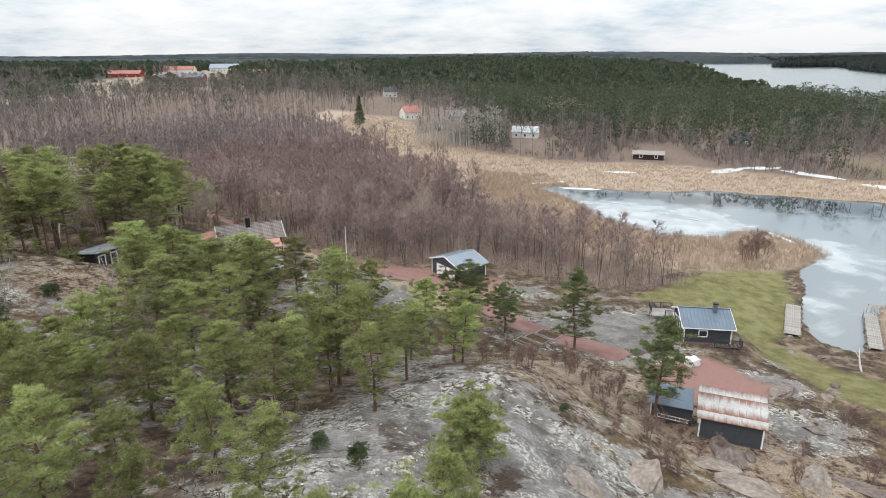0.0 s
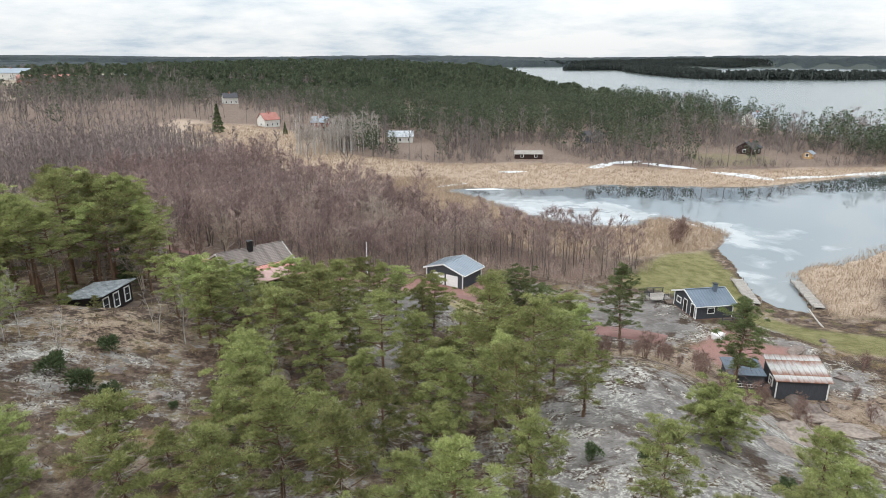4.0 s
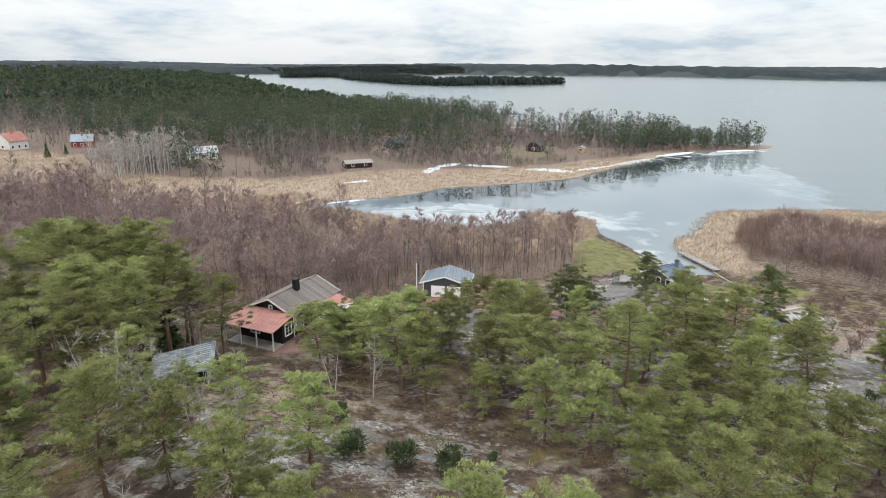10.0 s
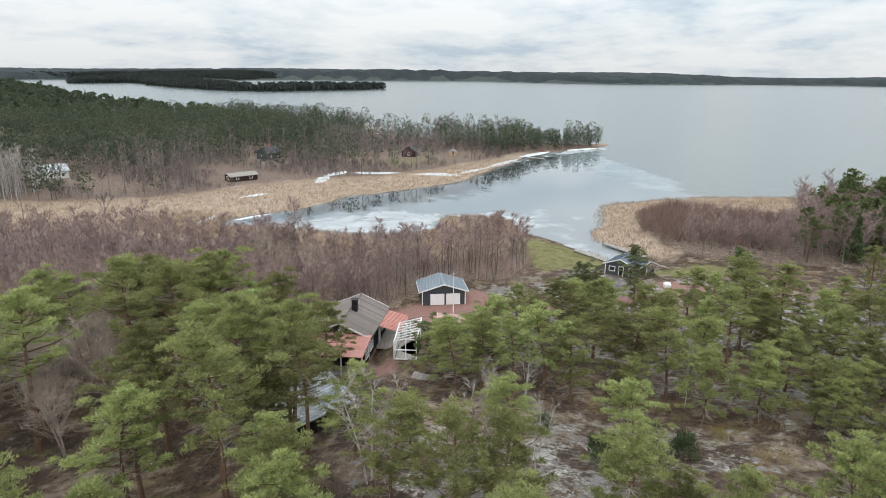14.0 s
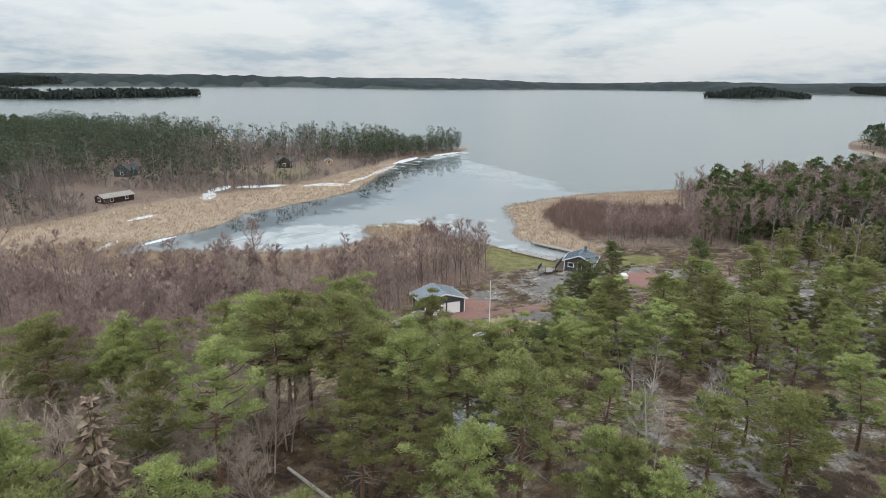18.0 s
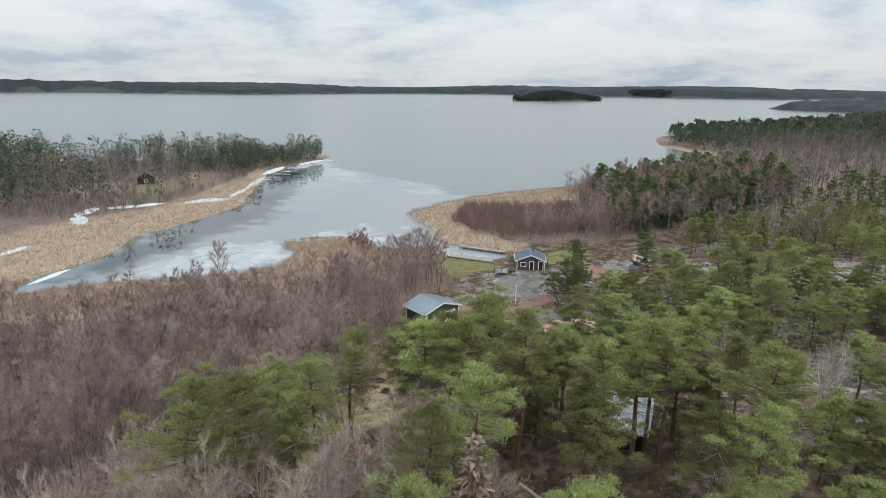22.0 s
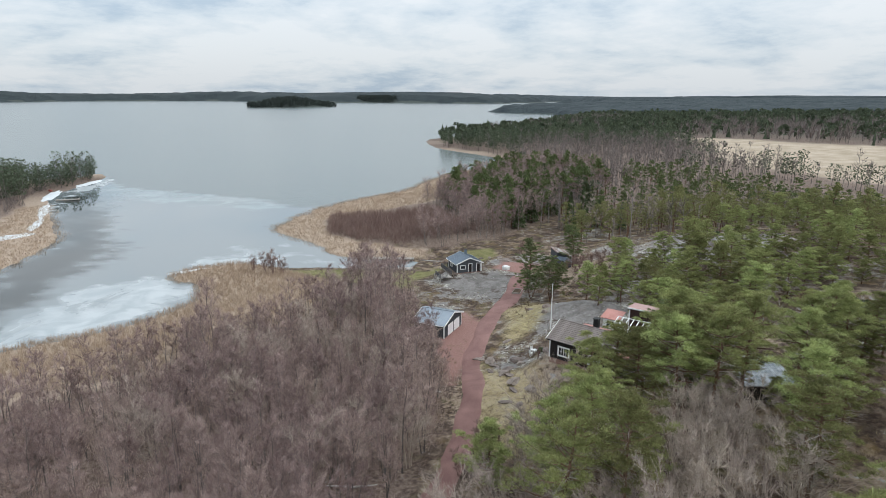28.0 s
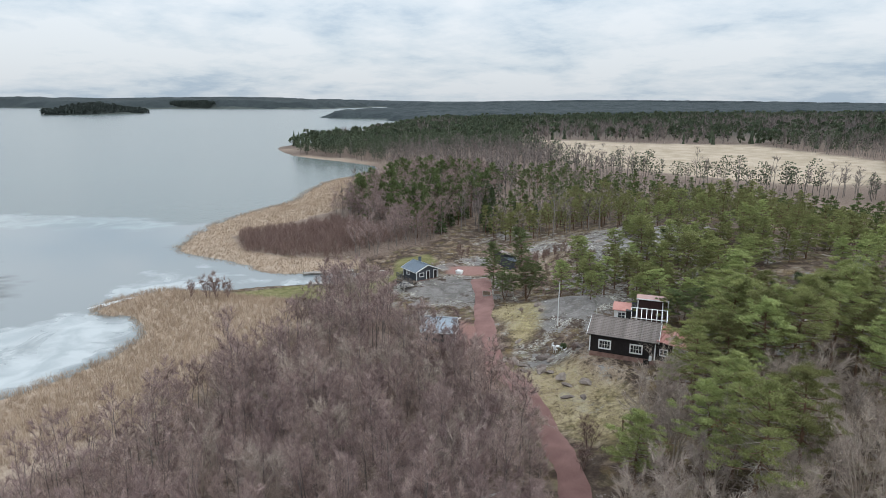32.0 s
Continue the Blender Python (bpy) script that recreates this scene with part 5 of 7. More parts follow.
def bare_shape(h, stems=1, twigs=700, spread=0.22, twig=0.9, width=0.022, limbs=20, clear=0.22):
    """A leafless tree: stems, forking branches and a haze of fine twigs."""
    wood, tips = [], []
    for s_ in range(stems):
        ang = rng.uniform(0, math.tau)
        lean = (0.05 if stems == 1 else 0.20) * h * rng.uniform(0.4, 1.2)
        b0 = np.array([math.cos(ang), math.sin(ang), 0]) * (0 if stems == 1 else 0.25)
        k = np.linspace(0, 1, 6)
        pts = b0 + np.stack([math.cos(ang) * lean * k ** 1.3, math.sin(ang) * lean * k ** 1.3, h * rng.uniform(0.82, 1.0) * k], 1) + rng.normal(size=(6, 3)) * 0.012 * h * k[:, None]
        r0 = 0.0075 * h + 0.015
        wood.append(tapered(pts, r0 * (1 - 0.9 * k), 5))
        nb = max(4, limbs // stems)
        for i in range(nb):
            f = clear + (0.97 - clear) * (i + rng.uniform(0, 1)) / nb
            base = np.array([np.interp(f, k, pts[:, c]) for c in range(3)])
            a2 = rng.uniform(0, math.tau)
            L = h * spread * rng.uniform(0.6, 1.2) * (1.15 - 0.75 * f)
            d = np.array([math.cos(a2), math.sin(a2), rng.uniform(0.7, 1.5)])
            end = base + unit(d) * L
            mid = (base + end) / 2 + np.array([math.cos(a2), math.sin(a2), -0.3]) * L * 0.08
            wood.append(tapered([base, mid, end], [r0 * 0.35 * (1.1 - f), r0 * 0.22 * (1.1 - f), 0.006], 3))
            for q in range(3):
                t_ = rng.uniform(0.35, 1)
                p0 = base + (end - base) * t_
                d2 = unit(unit(d) + rng.normal(size=3) * 0.55)
                p1 = p0 + d2 * L * rng.uniform(0.3, 0.6)
                wood.append(blades(p0[None], p1[None], [0.05]))
                tips.append((p0, p1))
            tips.append((base, end))
            tips.append((mid, end))
    a_ = np.array([t[0] for t in tips])
    b_ = np.array([t[1] for t in tips])
    idx = rng.integers(0, len(a_), twigs)
    p0 = a_[idx] + (b_ - a_)[idx] * rng.uniform(0.1, 1.0, (twigs, 1))
    d = unit(unit((b_ - a_)[idx]) + rng.normal(size=(twigs, 3)) * 0.6 + (0, 0, 0.35))
    p1 = p0 + d * twig * rng.uniform(0.5, 1.3, (twigs, 1))
    return np.concatenate(wood), blades(p0, p1, width * rng.uniform(0.7, 1.4, twigs))


def spruce_shape(h, spread, n=900):
    wood = tapered([(0, 0, 0), (0, 0, h * 0.95)], [0.016 * h, 0.02], 5)
    f = rng.uniform(0.06, 1, n) ** 0.8
    a_ = rng.uniform(0, math.tau, n)
    r = spread * (1 - f) * rng.uniform(0.25, 1.0, n) + 0.05
    layer = 0.15 * np.sin(f * 40)
    base = np.stack([np.cos(a_) * r, np.sin(a_) * r, f * h - 0.15 * r + layer], 1)
    out = np.stack([np.cos(a_), np.sin(a_), np.full(n, -0.25)], 1)
    tip = base + unit(out + rng.normal(size=(n, 3)) * 0.35) * (0.28 + 0.25 * spread * (1 - f))[:, None]
    return wood, blades(base, tip, 0.26)


def tree_maker(name, shape, mats, label, category, group, crown_name="crown"):
    """One tree with trunk and crown; it is copied to its other places."""
    wood, leaf = shape[:2]
    ob = thing(name, Matrix(), label, category, group)
    for n_, tris, m in (("trunk", wood, mats[0]), (crown_name, leaf, mats[1])) + (((("deadwood", shape[2], M["twig_grey"])),) if len(shape) > 2 else ()):
        o_ = new(n_, soup(n_, tris, 0, [m]))
        o_.parent = ob
    return ob


def stand(ob, m):
    """A copy of a tree at the pose and size m, whatever the size of the first one."""
    return copy_thing(ob, m @ Matrix.Scale(1 / ob.scale[0], 4))


def scatter(xr, yr, gap, mask, seed):
    """Jittered places about gap apart inside a mask."""
    r = np.random.default_rng(seed)
    xs, ys = np.meshgrid(np.arange(xr[0], xr[1], gap), np.arange(yr[0], yr[1], gap))
    xs = xs + r.uniform(-0.48, 0.48, xs.shape) * gap
    ys = ys + r.uniform(-0.48, 0.48, ys.shape) * gap
    k = mask(xs, ys)
    return np.stack([xs[k], ys[k]], 1)


def joined(name, shapes, places, scales, mats, label, category, sink=0.1, spin=True, seed=1):
    """Many plants joined into one mesh of kind stuff; shapes: (wood, leaf) triangle arrays."""
    if not len(places):
        return None
    r = np.random.default_rng(seed)
    z = height(places[:, 0], places[:, 1]) - sink
    pick = r.integers(0, len(shapes), len(places))
    ang = r.uniform(0, math.tau, len(places))
    tris, idx = [], []
    for s_, (wood, leaf) in enumerate([q[:2] for q in shapes]):
        k = np.where(pick == s_)[0]
        if not len(k):
            continue
        t_ = np.concatenate([wood, leaf]) if len(wood) else leaf
        c_, n_ = np.cos(ang[k]), np.sin(ang[k])
        sc = scales[k]
        x = (t_[None, ..., 0] * c_[:, None, None] - t_[None, ..., 1] * n_[:, None, None]) * sc[:, None, None] + places[k, 0][:, None, None]
        y = (t_[None, ..., 0] * n_[:, None, None] + t_[None, ..., 1] * c_[:, None, None]) * sc[:, None, None] + places[k, 1][:, None, None]
        zz = t_[None, ..., 2] * sc[:, None, None] + z[k][:, None, None]
        tris.append(np.stack([x, y, zz], -1).reshape(-1, 3, 3))
        idx.append(np.tile(np.r_[np.zeros(len(wood), int), np.ones(len(leaf), int)], len(k)))
    ob = new(name, soup(name, np.concatenate(tris), np.concatenate(idx), mats))
    return tagged(ob, label, category, kind="stuff")


def clear_of(x, y, extra=0.0):
    """Away from buildings and the road."""
    ok = edge_distance(x, y, ROAD, closed=False) > 2.6 + extra
    for cx, cy, r in ((9.9, 94.9, 7.0), (44, 71.5, 7.0), (37, 47.5, 6.5), (-24, 87, 7.5), (-31.5, 82, 5.5), (-21.5, 76.5, 5.5), (-42.5, 76.5, 5.5), (41, 78.5, 5)):
        ok &= np.hypot(x - cx, y - cy) > r + extra
    return ok


PINE_ZONE = [(-100, -30), (-100, 125), (-72, 112), (-52, 104), (-46, 98), (-40, 97), (-39, 90), (-40, 84), (-46, 84), (-47, 66), (-36, 60), (-24, 66), (-12, 69), (-3, 60),
             (3, 48), (0, 34), (9, 22), (22, 12), (20, -30)]
BARE_WEST = [(-39, 106), (-45, 91), (-52, 86), (-61, 88), (-70, 98), (-70, 122), (-48, 122)]
ROCK_GLADE = [(-18, 36), (-8, 43), (1, 35), (5, 29), (0, 20), (-10, 20)]
GLADE = [(-46, 40), (-30, 38), (-24, 44), (-28, 54), (-31, 62), (-22, 70), (-16, 84), (-34, 87), (-47, 72), (-44, 60), (-48, 50)]
PINE_SOUTH = [(22, 12), (40, 6), (52, 32), (66, 30), (78, 10), (105, -35), (150, -70), (100, -140), (20, -140), (-100, -140), (-100, -30), (20, -30)]

pine_kinds = [pine_shape(10.0, 2.7, 0.24, 124, 140), pine_shape(8.6, 2.6, 0.2, 116, 140), pine_shape(11.2, 2.7, 0.42, 116, 140), pine_shape(9.2, 2.9, 0.34, 118, 140),
              pine_shape(6.2, 2.2, 0.12, 104, 140, 0.17), pine_shape(3.6, 1.3, 0.05, 66, 120, 0.14), pine_shape(14.0, 2.7, 0.5, 118, 140), pine_shape(12.8, 2.8, 0.44, 120, 140)]
KIND_HEIGHT = [float(k[1][..., 2].max()) for k in pine_kinds]
pines = [tree_maker("pine_tree", k, (M["pine_bark"], M["pine_needle"]), "young Scots pine with a bushy green crown" if i in (4, 5) else "tall Scots pine with a bare reddish trunk and high green crown" if i > 5
                    else "Scots pine with reddish bark and open green crown on rocky ground", "pine tree", "pines on the hill") for i, k in enumerate(pine_kinds)]
STAND_A = [(-12, 19, 9), (-16, 23, 8), (-19, 25, 9), (-5, 25, 7), (-14, 27, 8), (-24, 27, 7), (-30, 27, 8), (-20, 28, 9), (-3, 32, 9), (-13, 34, 7), (4, 35, 8), (-4, 35, 9), (-17, 35, 9), (-37, 37, 6), (-13, 37, 5.5), (-28, 38, 7), (0, 39, 8), (-16, 39, 5), (-23, 39, 8), (-9, 39, 8), (3, 39, 10), (-6, 42, 8), (-16, 42, 8), (-25, 42, 9), (-29, 42, 6), (-49, 42, 6), (-38, 43, 4.5), (8, 44, 7), (-23, 45, 8), (-44, 46, 8)]
STAND_B = [(-1, 49, 8.5), (2, 50, 8), (11, 50, 7), (-21, 51, 6), (-45, 51, 6), (-50, 53, 7), (10, 53, 9), (-22, 54, 8), (-6, 54, 8), (-16, 55, 8), (-12, 55, 7), (5, 56, 8), (-28, 56, 8), (-54, 58, 8), (-17, 61, 8), (-60, 61, 8), (-22, 62, 7), (-58, 63, 8), (-10, 64, 9), (-3, 64, 7), (-27, 64, 7), (6, 64, 8.5), (-57, 65, 8), (-1, 66, 8), (-15, 66, 8), (-6, 66, 8), (-40, 67, 6), (-50, 67, 9)]
STAND_C = [(-52, 70, 9), (-57, 70, 8), (-48, 73, 9), (-62, 73, 7), (-51, 73, 7), (-60, 75, 9), (-49, 77, 8), (-54, 78, 9), (-62, 80, 8), (-57, 81, 8), (-62, 84, 8), (-51, 84, 9), (-40, 97, 12.5), (5.4, 41.4, 8.2), (12.2, 30, 4.5), (-1, 44.8, 12.5), (-0.4, 35, 9), (-7, 72, 6), (-43, 90, 12), (-46.5, 87, 12), (-41, 94, 12.5), (-44, 98, 13), (-41.5, 81.8, 11)]
STAND_D = [(-38.2, 84.5, 10.5), (-44.5, 85, 12), (-29, 70, 8.5), (-27, 66.5, 9), (-24, 68.5, 8), (-31.5, 67, 8.5), (-37.5, 88.5, 12), (-36.5, 79.5, 9.5), (-46.5, 79.5, 11), (-48, 83, 12), (-16.5, 71, 8), (-19.5, 69, 8.5), (-43.5, 83, 12), (-42.4, 103.3, 12.3), (-52.1, 108.3, 14.8), (-56.5, 109.9, 15.1), (-54.6, 114.8, 15.5), (-59.5, 90.5, 10), (-51.5, 52.3, 8), (-54, 53.5, 9), (-49, 53.4, 7), (-44.5, 71.5, 8.5), (-47, 69.5, 9), (-49.4, 44.9, 8), (-48.6, 39.1, 7), (-50.5, 75.2, 12)]
# trees that stand out singly: place and height
SINGLE = [(-47.8, 87.3, 16.4), (-46.1, 74.8, 14), (-50.2, 68.8, 10.5), (-59, 92, 15), (-61.7, 95.8, 13.5), (-40.5, 90.4, 15.8), (-49.6, 93, 16), (-50.2, 108.8, 13), (-20.5, 49, 10.2),
          (-1.3, 42.5, 9), (-13.2, 32.8, 8), (-23.7, 25.4, 8.5), (-13.5, 22.6, 6.6), (-20.3, 28.4, 9), (-16.9, 25.3, 8.3), (-10.9, 24.3, 5.6), (-28.9, 27.8, 9.5), (-27.2, 31.9, 5), (-22.2, 36.3, 7), (-23.6, 51.6, 6), (-46.2, 62.1, 5), (-44.9, 93.5, 15.4), (-46.8, 95.4, 15)]
SINGLE += [(-43, 89.6, 15.4), (-55.7, 82.1, 11.6), (-48.5, 111.5, 11.8), (-53.2, 106.7, 11), (-18, 64.1, 7.5), (-23.1, 73.3, 6), (-28.7, 62.1, 9.4), (-27.3, 59.3, 10.4), (-26.3, 56.8, 9.4), (-16, 53.4, 11.5), (-1, 44.8, 13.5),
           (-8, 35.5, 9), (-50.8, 72.2, 9), (-44.9, 54.1, 7.2), (-50.7, 52, 7.6), (-3, 36.8, 9.4), (-10.8, 45, 11.5), (5.7, 44.2, 7.9), (-13.9, 39, 7.4), (-17.3, 40.5, 5), (-22.7, 40.6, 8.4), (-9.1, 30.9, 6)]
SINGLE += [(-49.6, 80.2, 13.2), (-53.2, 82.4, 12.4), (-13.4, 58.9, 10.5), (-42.7, 114.2, 9.3), (-47.9, 105.6, 12.2), (2.2, 41, 11), (-20.3, 34.6, 6.5), (-24.2, 35, 6), (-18, 33.2, 6.2)]
tops = list(SINGLE)
BARE_ROCK = [(-31, 48), (-25.5, 40.5), (-29, 33), (-40, 37), (-41, 46)]
# a stand of bare trunks where the ground shows between the trees
OPEN_STAND = [(-63, 78), (-50, 78), (-45, 90), (-45, 104), (-63, 104)]
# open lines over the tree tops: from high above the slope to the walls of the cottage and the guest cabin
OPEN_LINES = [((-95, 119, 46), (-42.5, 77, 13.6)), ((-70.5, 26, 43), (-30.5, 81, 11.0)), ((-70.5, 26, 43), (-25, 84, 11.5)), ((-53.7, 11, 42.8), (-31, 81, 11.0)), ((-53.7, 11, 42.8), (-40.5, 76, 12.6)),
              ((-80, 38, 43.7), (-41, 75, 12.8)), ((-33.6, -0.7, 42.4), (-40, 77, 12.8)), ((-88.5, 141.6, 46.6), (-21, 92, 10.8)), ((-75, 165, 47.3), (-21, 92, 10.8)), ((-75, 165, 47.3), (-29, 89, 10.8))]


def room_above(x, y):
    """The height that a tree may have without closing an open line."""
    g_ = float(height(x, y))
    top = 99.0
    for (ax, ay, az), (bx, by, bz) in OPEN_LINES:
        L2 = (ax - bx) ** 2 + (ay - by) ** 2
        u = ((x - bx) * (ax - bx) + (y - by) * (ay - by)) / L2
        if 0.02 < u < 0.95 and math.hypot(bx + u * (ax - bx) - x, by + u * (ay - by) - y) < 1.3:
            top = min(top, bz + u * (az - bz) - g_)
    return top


def tall_wood(x, y):
    """The high stand west and north of the guest cabin."""
    return x < -39 and y > 69


planted = [q for q in STAND_A + STAND_B + STAND_C + STAND_D if all(math.hypot(q[0] - t_[0], q[1] - t_[1]) > (3.6 if q[1] < 66 else 2.6) for t_ in tops)
           and not inside(np.array(q[0]), np.array(q[1]), BARE_ROCK) and not inside(np.array(q[0]), np.array(q[1]), OPEN_STAND)] + tops
seen_at = np.array([q[:2] for q in planted], float)


def far_from_planted(x, y, gap):
    d = np.full(np.shape(x), 1e9)
    for px_, py_ in seen_at:
        d = np.minimum(d, np.hypot(x - px_, y - py_))
    return d > gap


fill = scatter((-100, 24), (-30, 126), 5.9, lambda x, y: inside(x, y, PINE_ZONE) & ~inside(x, y, BARE_WEST) & clear_of(x, y) & far_from_planted(x, y, 3.8) & (rockiness(x, y) + 0.30 * wave_noise(x, y, 31, 14) < 0.55)
               & ~inside(x, y, GLADE) & ~inside(x, y, ROCK_GLADE) & ~inside(x, y, BARE_ROCK) & ~inside(x, y, OPEN_STAND) & (np.hypot(x + 46.9, y - 61.7) > 3) & (np.hypot(x + 49.9, y - 48.4) > 3), 5)
order = np.argsort(np.min([np.hypot(fill[:, 0] - px_, fill[:, 1] - py_) + add for px_, py_, add in ((-35, 55, 0), (8, 24, 4), (-66, 72, 2), (-66, 98, 4), (-45, 20, 4))], 0))
near, rest = fill[order[:125]], fill[order[125:]]
trees = list(planted) + [(x, y, rng.uniform(4.5, 9.0) + (1.5 if x < -45 else 0)) for x, y in near]
used = set()
for x, y, h_ in trees:
    if tall_wood(x, y) and (x, y, h_) not in tops:
        h_ = max(h_, rng.uniform(10.5, 14.0))
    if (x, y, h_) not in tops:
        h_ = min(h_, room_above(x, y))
    if h_ < 1.6:
        continue
    fit_ = [k for k in range(8) if (0.8 if k > 5 else 0.72) < h_ / KIND_HEIGHT[k] < 1.25] or [6 if h_ > 14 else 5]
    k = fit_[int(rng.integers(0, len(fit_)))]
    m = pose(x, y, float(height(x, y)) - 0.1, 0, 0, rng.uniform(0, 360)) @ Matrix.Scale(h_ / KIND_HEIGHT[k], 4)
    if k not in used:
        used.add(k)
        pines[k].matrix_basis = m
    else:
        stand(pines[k], m)



def leaning(shape, *stems):
    """Several stems of one tree that lean apart: (size, azimuth, lean)."""
    out = []
    for tris in shape:
        bits = []
        for k, az, lean in stems:
            t_ = tris.copy()
            c_, s_ = math.cos(radians(az)), math.sin(radians(az))
            x_, y_ = t_[..., 0] * c_ - t_[..., 1] * s_, t_[..., 0] * s_ + t_[..., 1] * c_
            bend = lean * t_[..., 2] ** 0.85
            bits.append(np.stack([x_ + bend * c_, y_ + bend * s_, t_[..., 2]], -1) * k)
        out.append(np.concatenate(bits))
    return out


dark_kinds = [leaning(pine_shape(9.6, 3.3, 0.30, 96, 120, 0.2), (1.0, 20, 0.16), (0.9, 150, 0.42), (0.82, 265, 0.44)), leaning(pine_shape(7.4, 3.0, 0.40, 90, 120, 0.2), (1.0, 40, 0.34), (0.85, 215, 0.48)),
              pine_shape(11.2, 2.9, 0.16, 180, 130, 0.2), pine_shape(11.0, 2.8, 0.26, 180, 130, 0.2)]
for k, (x, y, h_, text) in zip(dark_kinds, ((11.3, 69.0, 10.0, "broad dark green pine with several leaning trunks"), (16.7, 70.0, 7.5, "low windswept pine with a twisted trunk"),
                                            (25.3, 64.6, 11.2, "dense dark green pine at the edge of the rock"), (31.0, 48.3, 11.2, "dense dark green pine beside the shed"))):
    t_ = tree_maker("pine_tree", k, (M["pine_bark"], M["dark_needle"]), text, "pine tree", "pines on the hill")
    t_.matrix_basis = pose(x, y, float(height(x, y)) - 0.1, 0, 0, 40) @ Matrix.Scale(h_ / float(k[1][..., 2].max()), 4)
broad = leaning(pine_shape(5.6, 2.8, 0.10, 110, 130, 0.18), (1.0, 10, 0.10), (0.85, 130, 0.40), (0.85, 250, 0.40))
t_ = tree_maker("pine_tree", broad, (M["pine_bark"], M["pine_needle"]), "broad round green pine on the bare rock", "pine tree", "pines on the hill")
t_.matrix_basis = pose(11.8, 28.2, float(height(11.8, 28.2)) - 0.1, 0, 0, 0) @ Matrix.Scale(5.5 / float(broad[1][..., 2].max()), 4)
t_ = tree_maker("pine_tree", dark_kinds[1], (M["pine_bark"], M["dark_needle"]), "gnarled dark pine beside the cottage garden", "pine tree", "pines on the hill")
t_.matrix_basis = pose(-25.8, 72.5, float(height(-25.8, 72.5)) - 0.1, 0, 0, 130) @ Matrix.Scale(8.2 / float(dark_kinds[1][1][..., 2].max()), 4)

low_pines = [pine_shape(9.5, 2.3, 0.3, 26, 13, 0.7), pine_shape(8.0, 2.2, 0.25, 24, 13, 0.7), pine_shape(11.0, 2.2, 0.4, 26, 13, 0.7)]
hill_pines = [pine_shape(9.5, 2.3, 0.22, 66, 44, 0.26), pine_shape(8.0, 2.2, 0.2, 62, 44, 0.26), pine_shape(11.0, 2.4, 0.35, 66, 44, 0.26)]
edge_kinds = [pine_shape(9.5, 2.2, 0.22, 48, 17, 0.55), pine_shape(8.0, 2.1, 0.2, 46, 17, 0.55), pine_shape(11.0, 2.3, 0.35, 48, 17, 0.55)]
south = scatter((-100, 150), (-140, 40), 5.4, lambda x, y: inside(x, y, PINE_SOUTH) & (shore(x, y) > 10) & (y > -98) & ~inside(x, y, FIELD), 6)
rest = rest[~inside(rest[:, 0], rest[:, 1], [(-38.6, 88), (-20, 88), (-20, 110), (-38.6, 110)])]
close = (south[:, 1] > -45) & (south[:, 0] < 70)
beside, more = np.concatenate([rest, south[close]]), south[~close]
joined("pine_slope", hill_pines, beside, rng.uniform(0.6, 1.1, len(beside)), [M["pine_bark"], M["pine_needle"]], "bushy green pines on the rocky hillside", "woods", seed=3)
joined("pine_wood", low_pines, more, rng.uniform(0.5, 1.0, len(more)), [M["pine_bark"], M["pine_mid"]], "dense green pine wood on the rocky slope", "woods")

# bare alders along the inlet
alder_kinds = [bare_shape(11.0, 1, 2600, 0.30, 0.85, 0.019, 24, 0.34), bare_shape(9.5, 2, 2800, 0.30, 0.85, 0.019, 24, 0.28), bare_shape(12.0, 1, 2700, 0.28, 0.85, 0.019, 24, 0.40), bare_shape(8.0, 3, 2500, 0.32, 0.8, 0.019, 24, 0.3),
               bare_shape(10.0, 2, 2800, 0.30, 0.85, 0.019, 24, 0.38)]
alders = [tree_maker("alder_tree", k, (M["grey_bark"], M["twig"]), "leafless alder with grey stems and purple-brown twigs", "alder tree", "alders by the inlet") for k in alder_kinds]
places = scatter((-175, 60), (85, 425), 3.0, lambda x, y: inside(x, y, THICK_NORTH) & clear_of(x, y, -0.9) & (np.hypot(x, y - 120) < 210), 9)
order = np.argsort(np.hypot(places[:, 0] + 20, places[:, 1] - 125))
near, rest = places[order[:290]], places[order[290:]]
for i, (x, y) in enumerate(near):
    k = i % 5
    m = pose(x, y, float(height(x, y)) - 0.1, 0, 0, rng.uniform(0, 360)) @ Matrix.Scale(rng.uniform(0.7, 1.08) * float(0.93 + 0.36 * wave_noise(np.array(x), np.array(y), 93, 15)), 4)
    if i < 5:
        alders[k].matrix_basis = m
    else:
        stand(alders[k], m)
low_alders = [bare_shape(10, 1, 660, 0.32, 1.0, 0.036, 11, 0.42), bare_shape(9, 2, 660, 0.32, 1.0, 0.036, 12, 0.36), bare_shape(11, 1, 660, 0.30, 1.0, 0.036, 11, 0.45)]
far_thick = scatter((-175, 0), (150, 425), 6.0, lambda x, y: inside(x, y, THICK_NORTH) & (np.hypot(x, y - 120) >= 210), 10)
sth = scatter((70, 190), (-62, 92), 3.7, lambda x, y: inside(x, y, THICK_SOUTH) & (shore(x, y) > 4), 12)
mid_bare = []
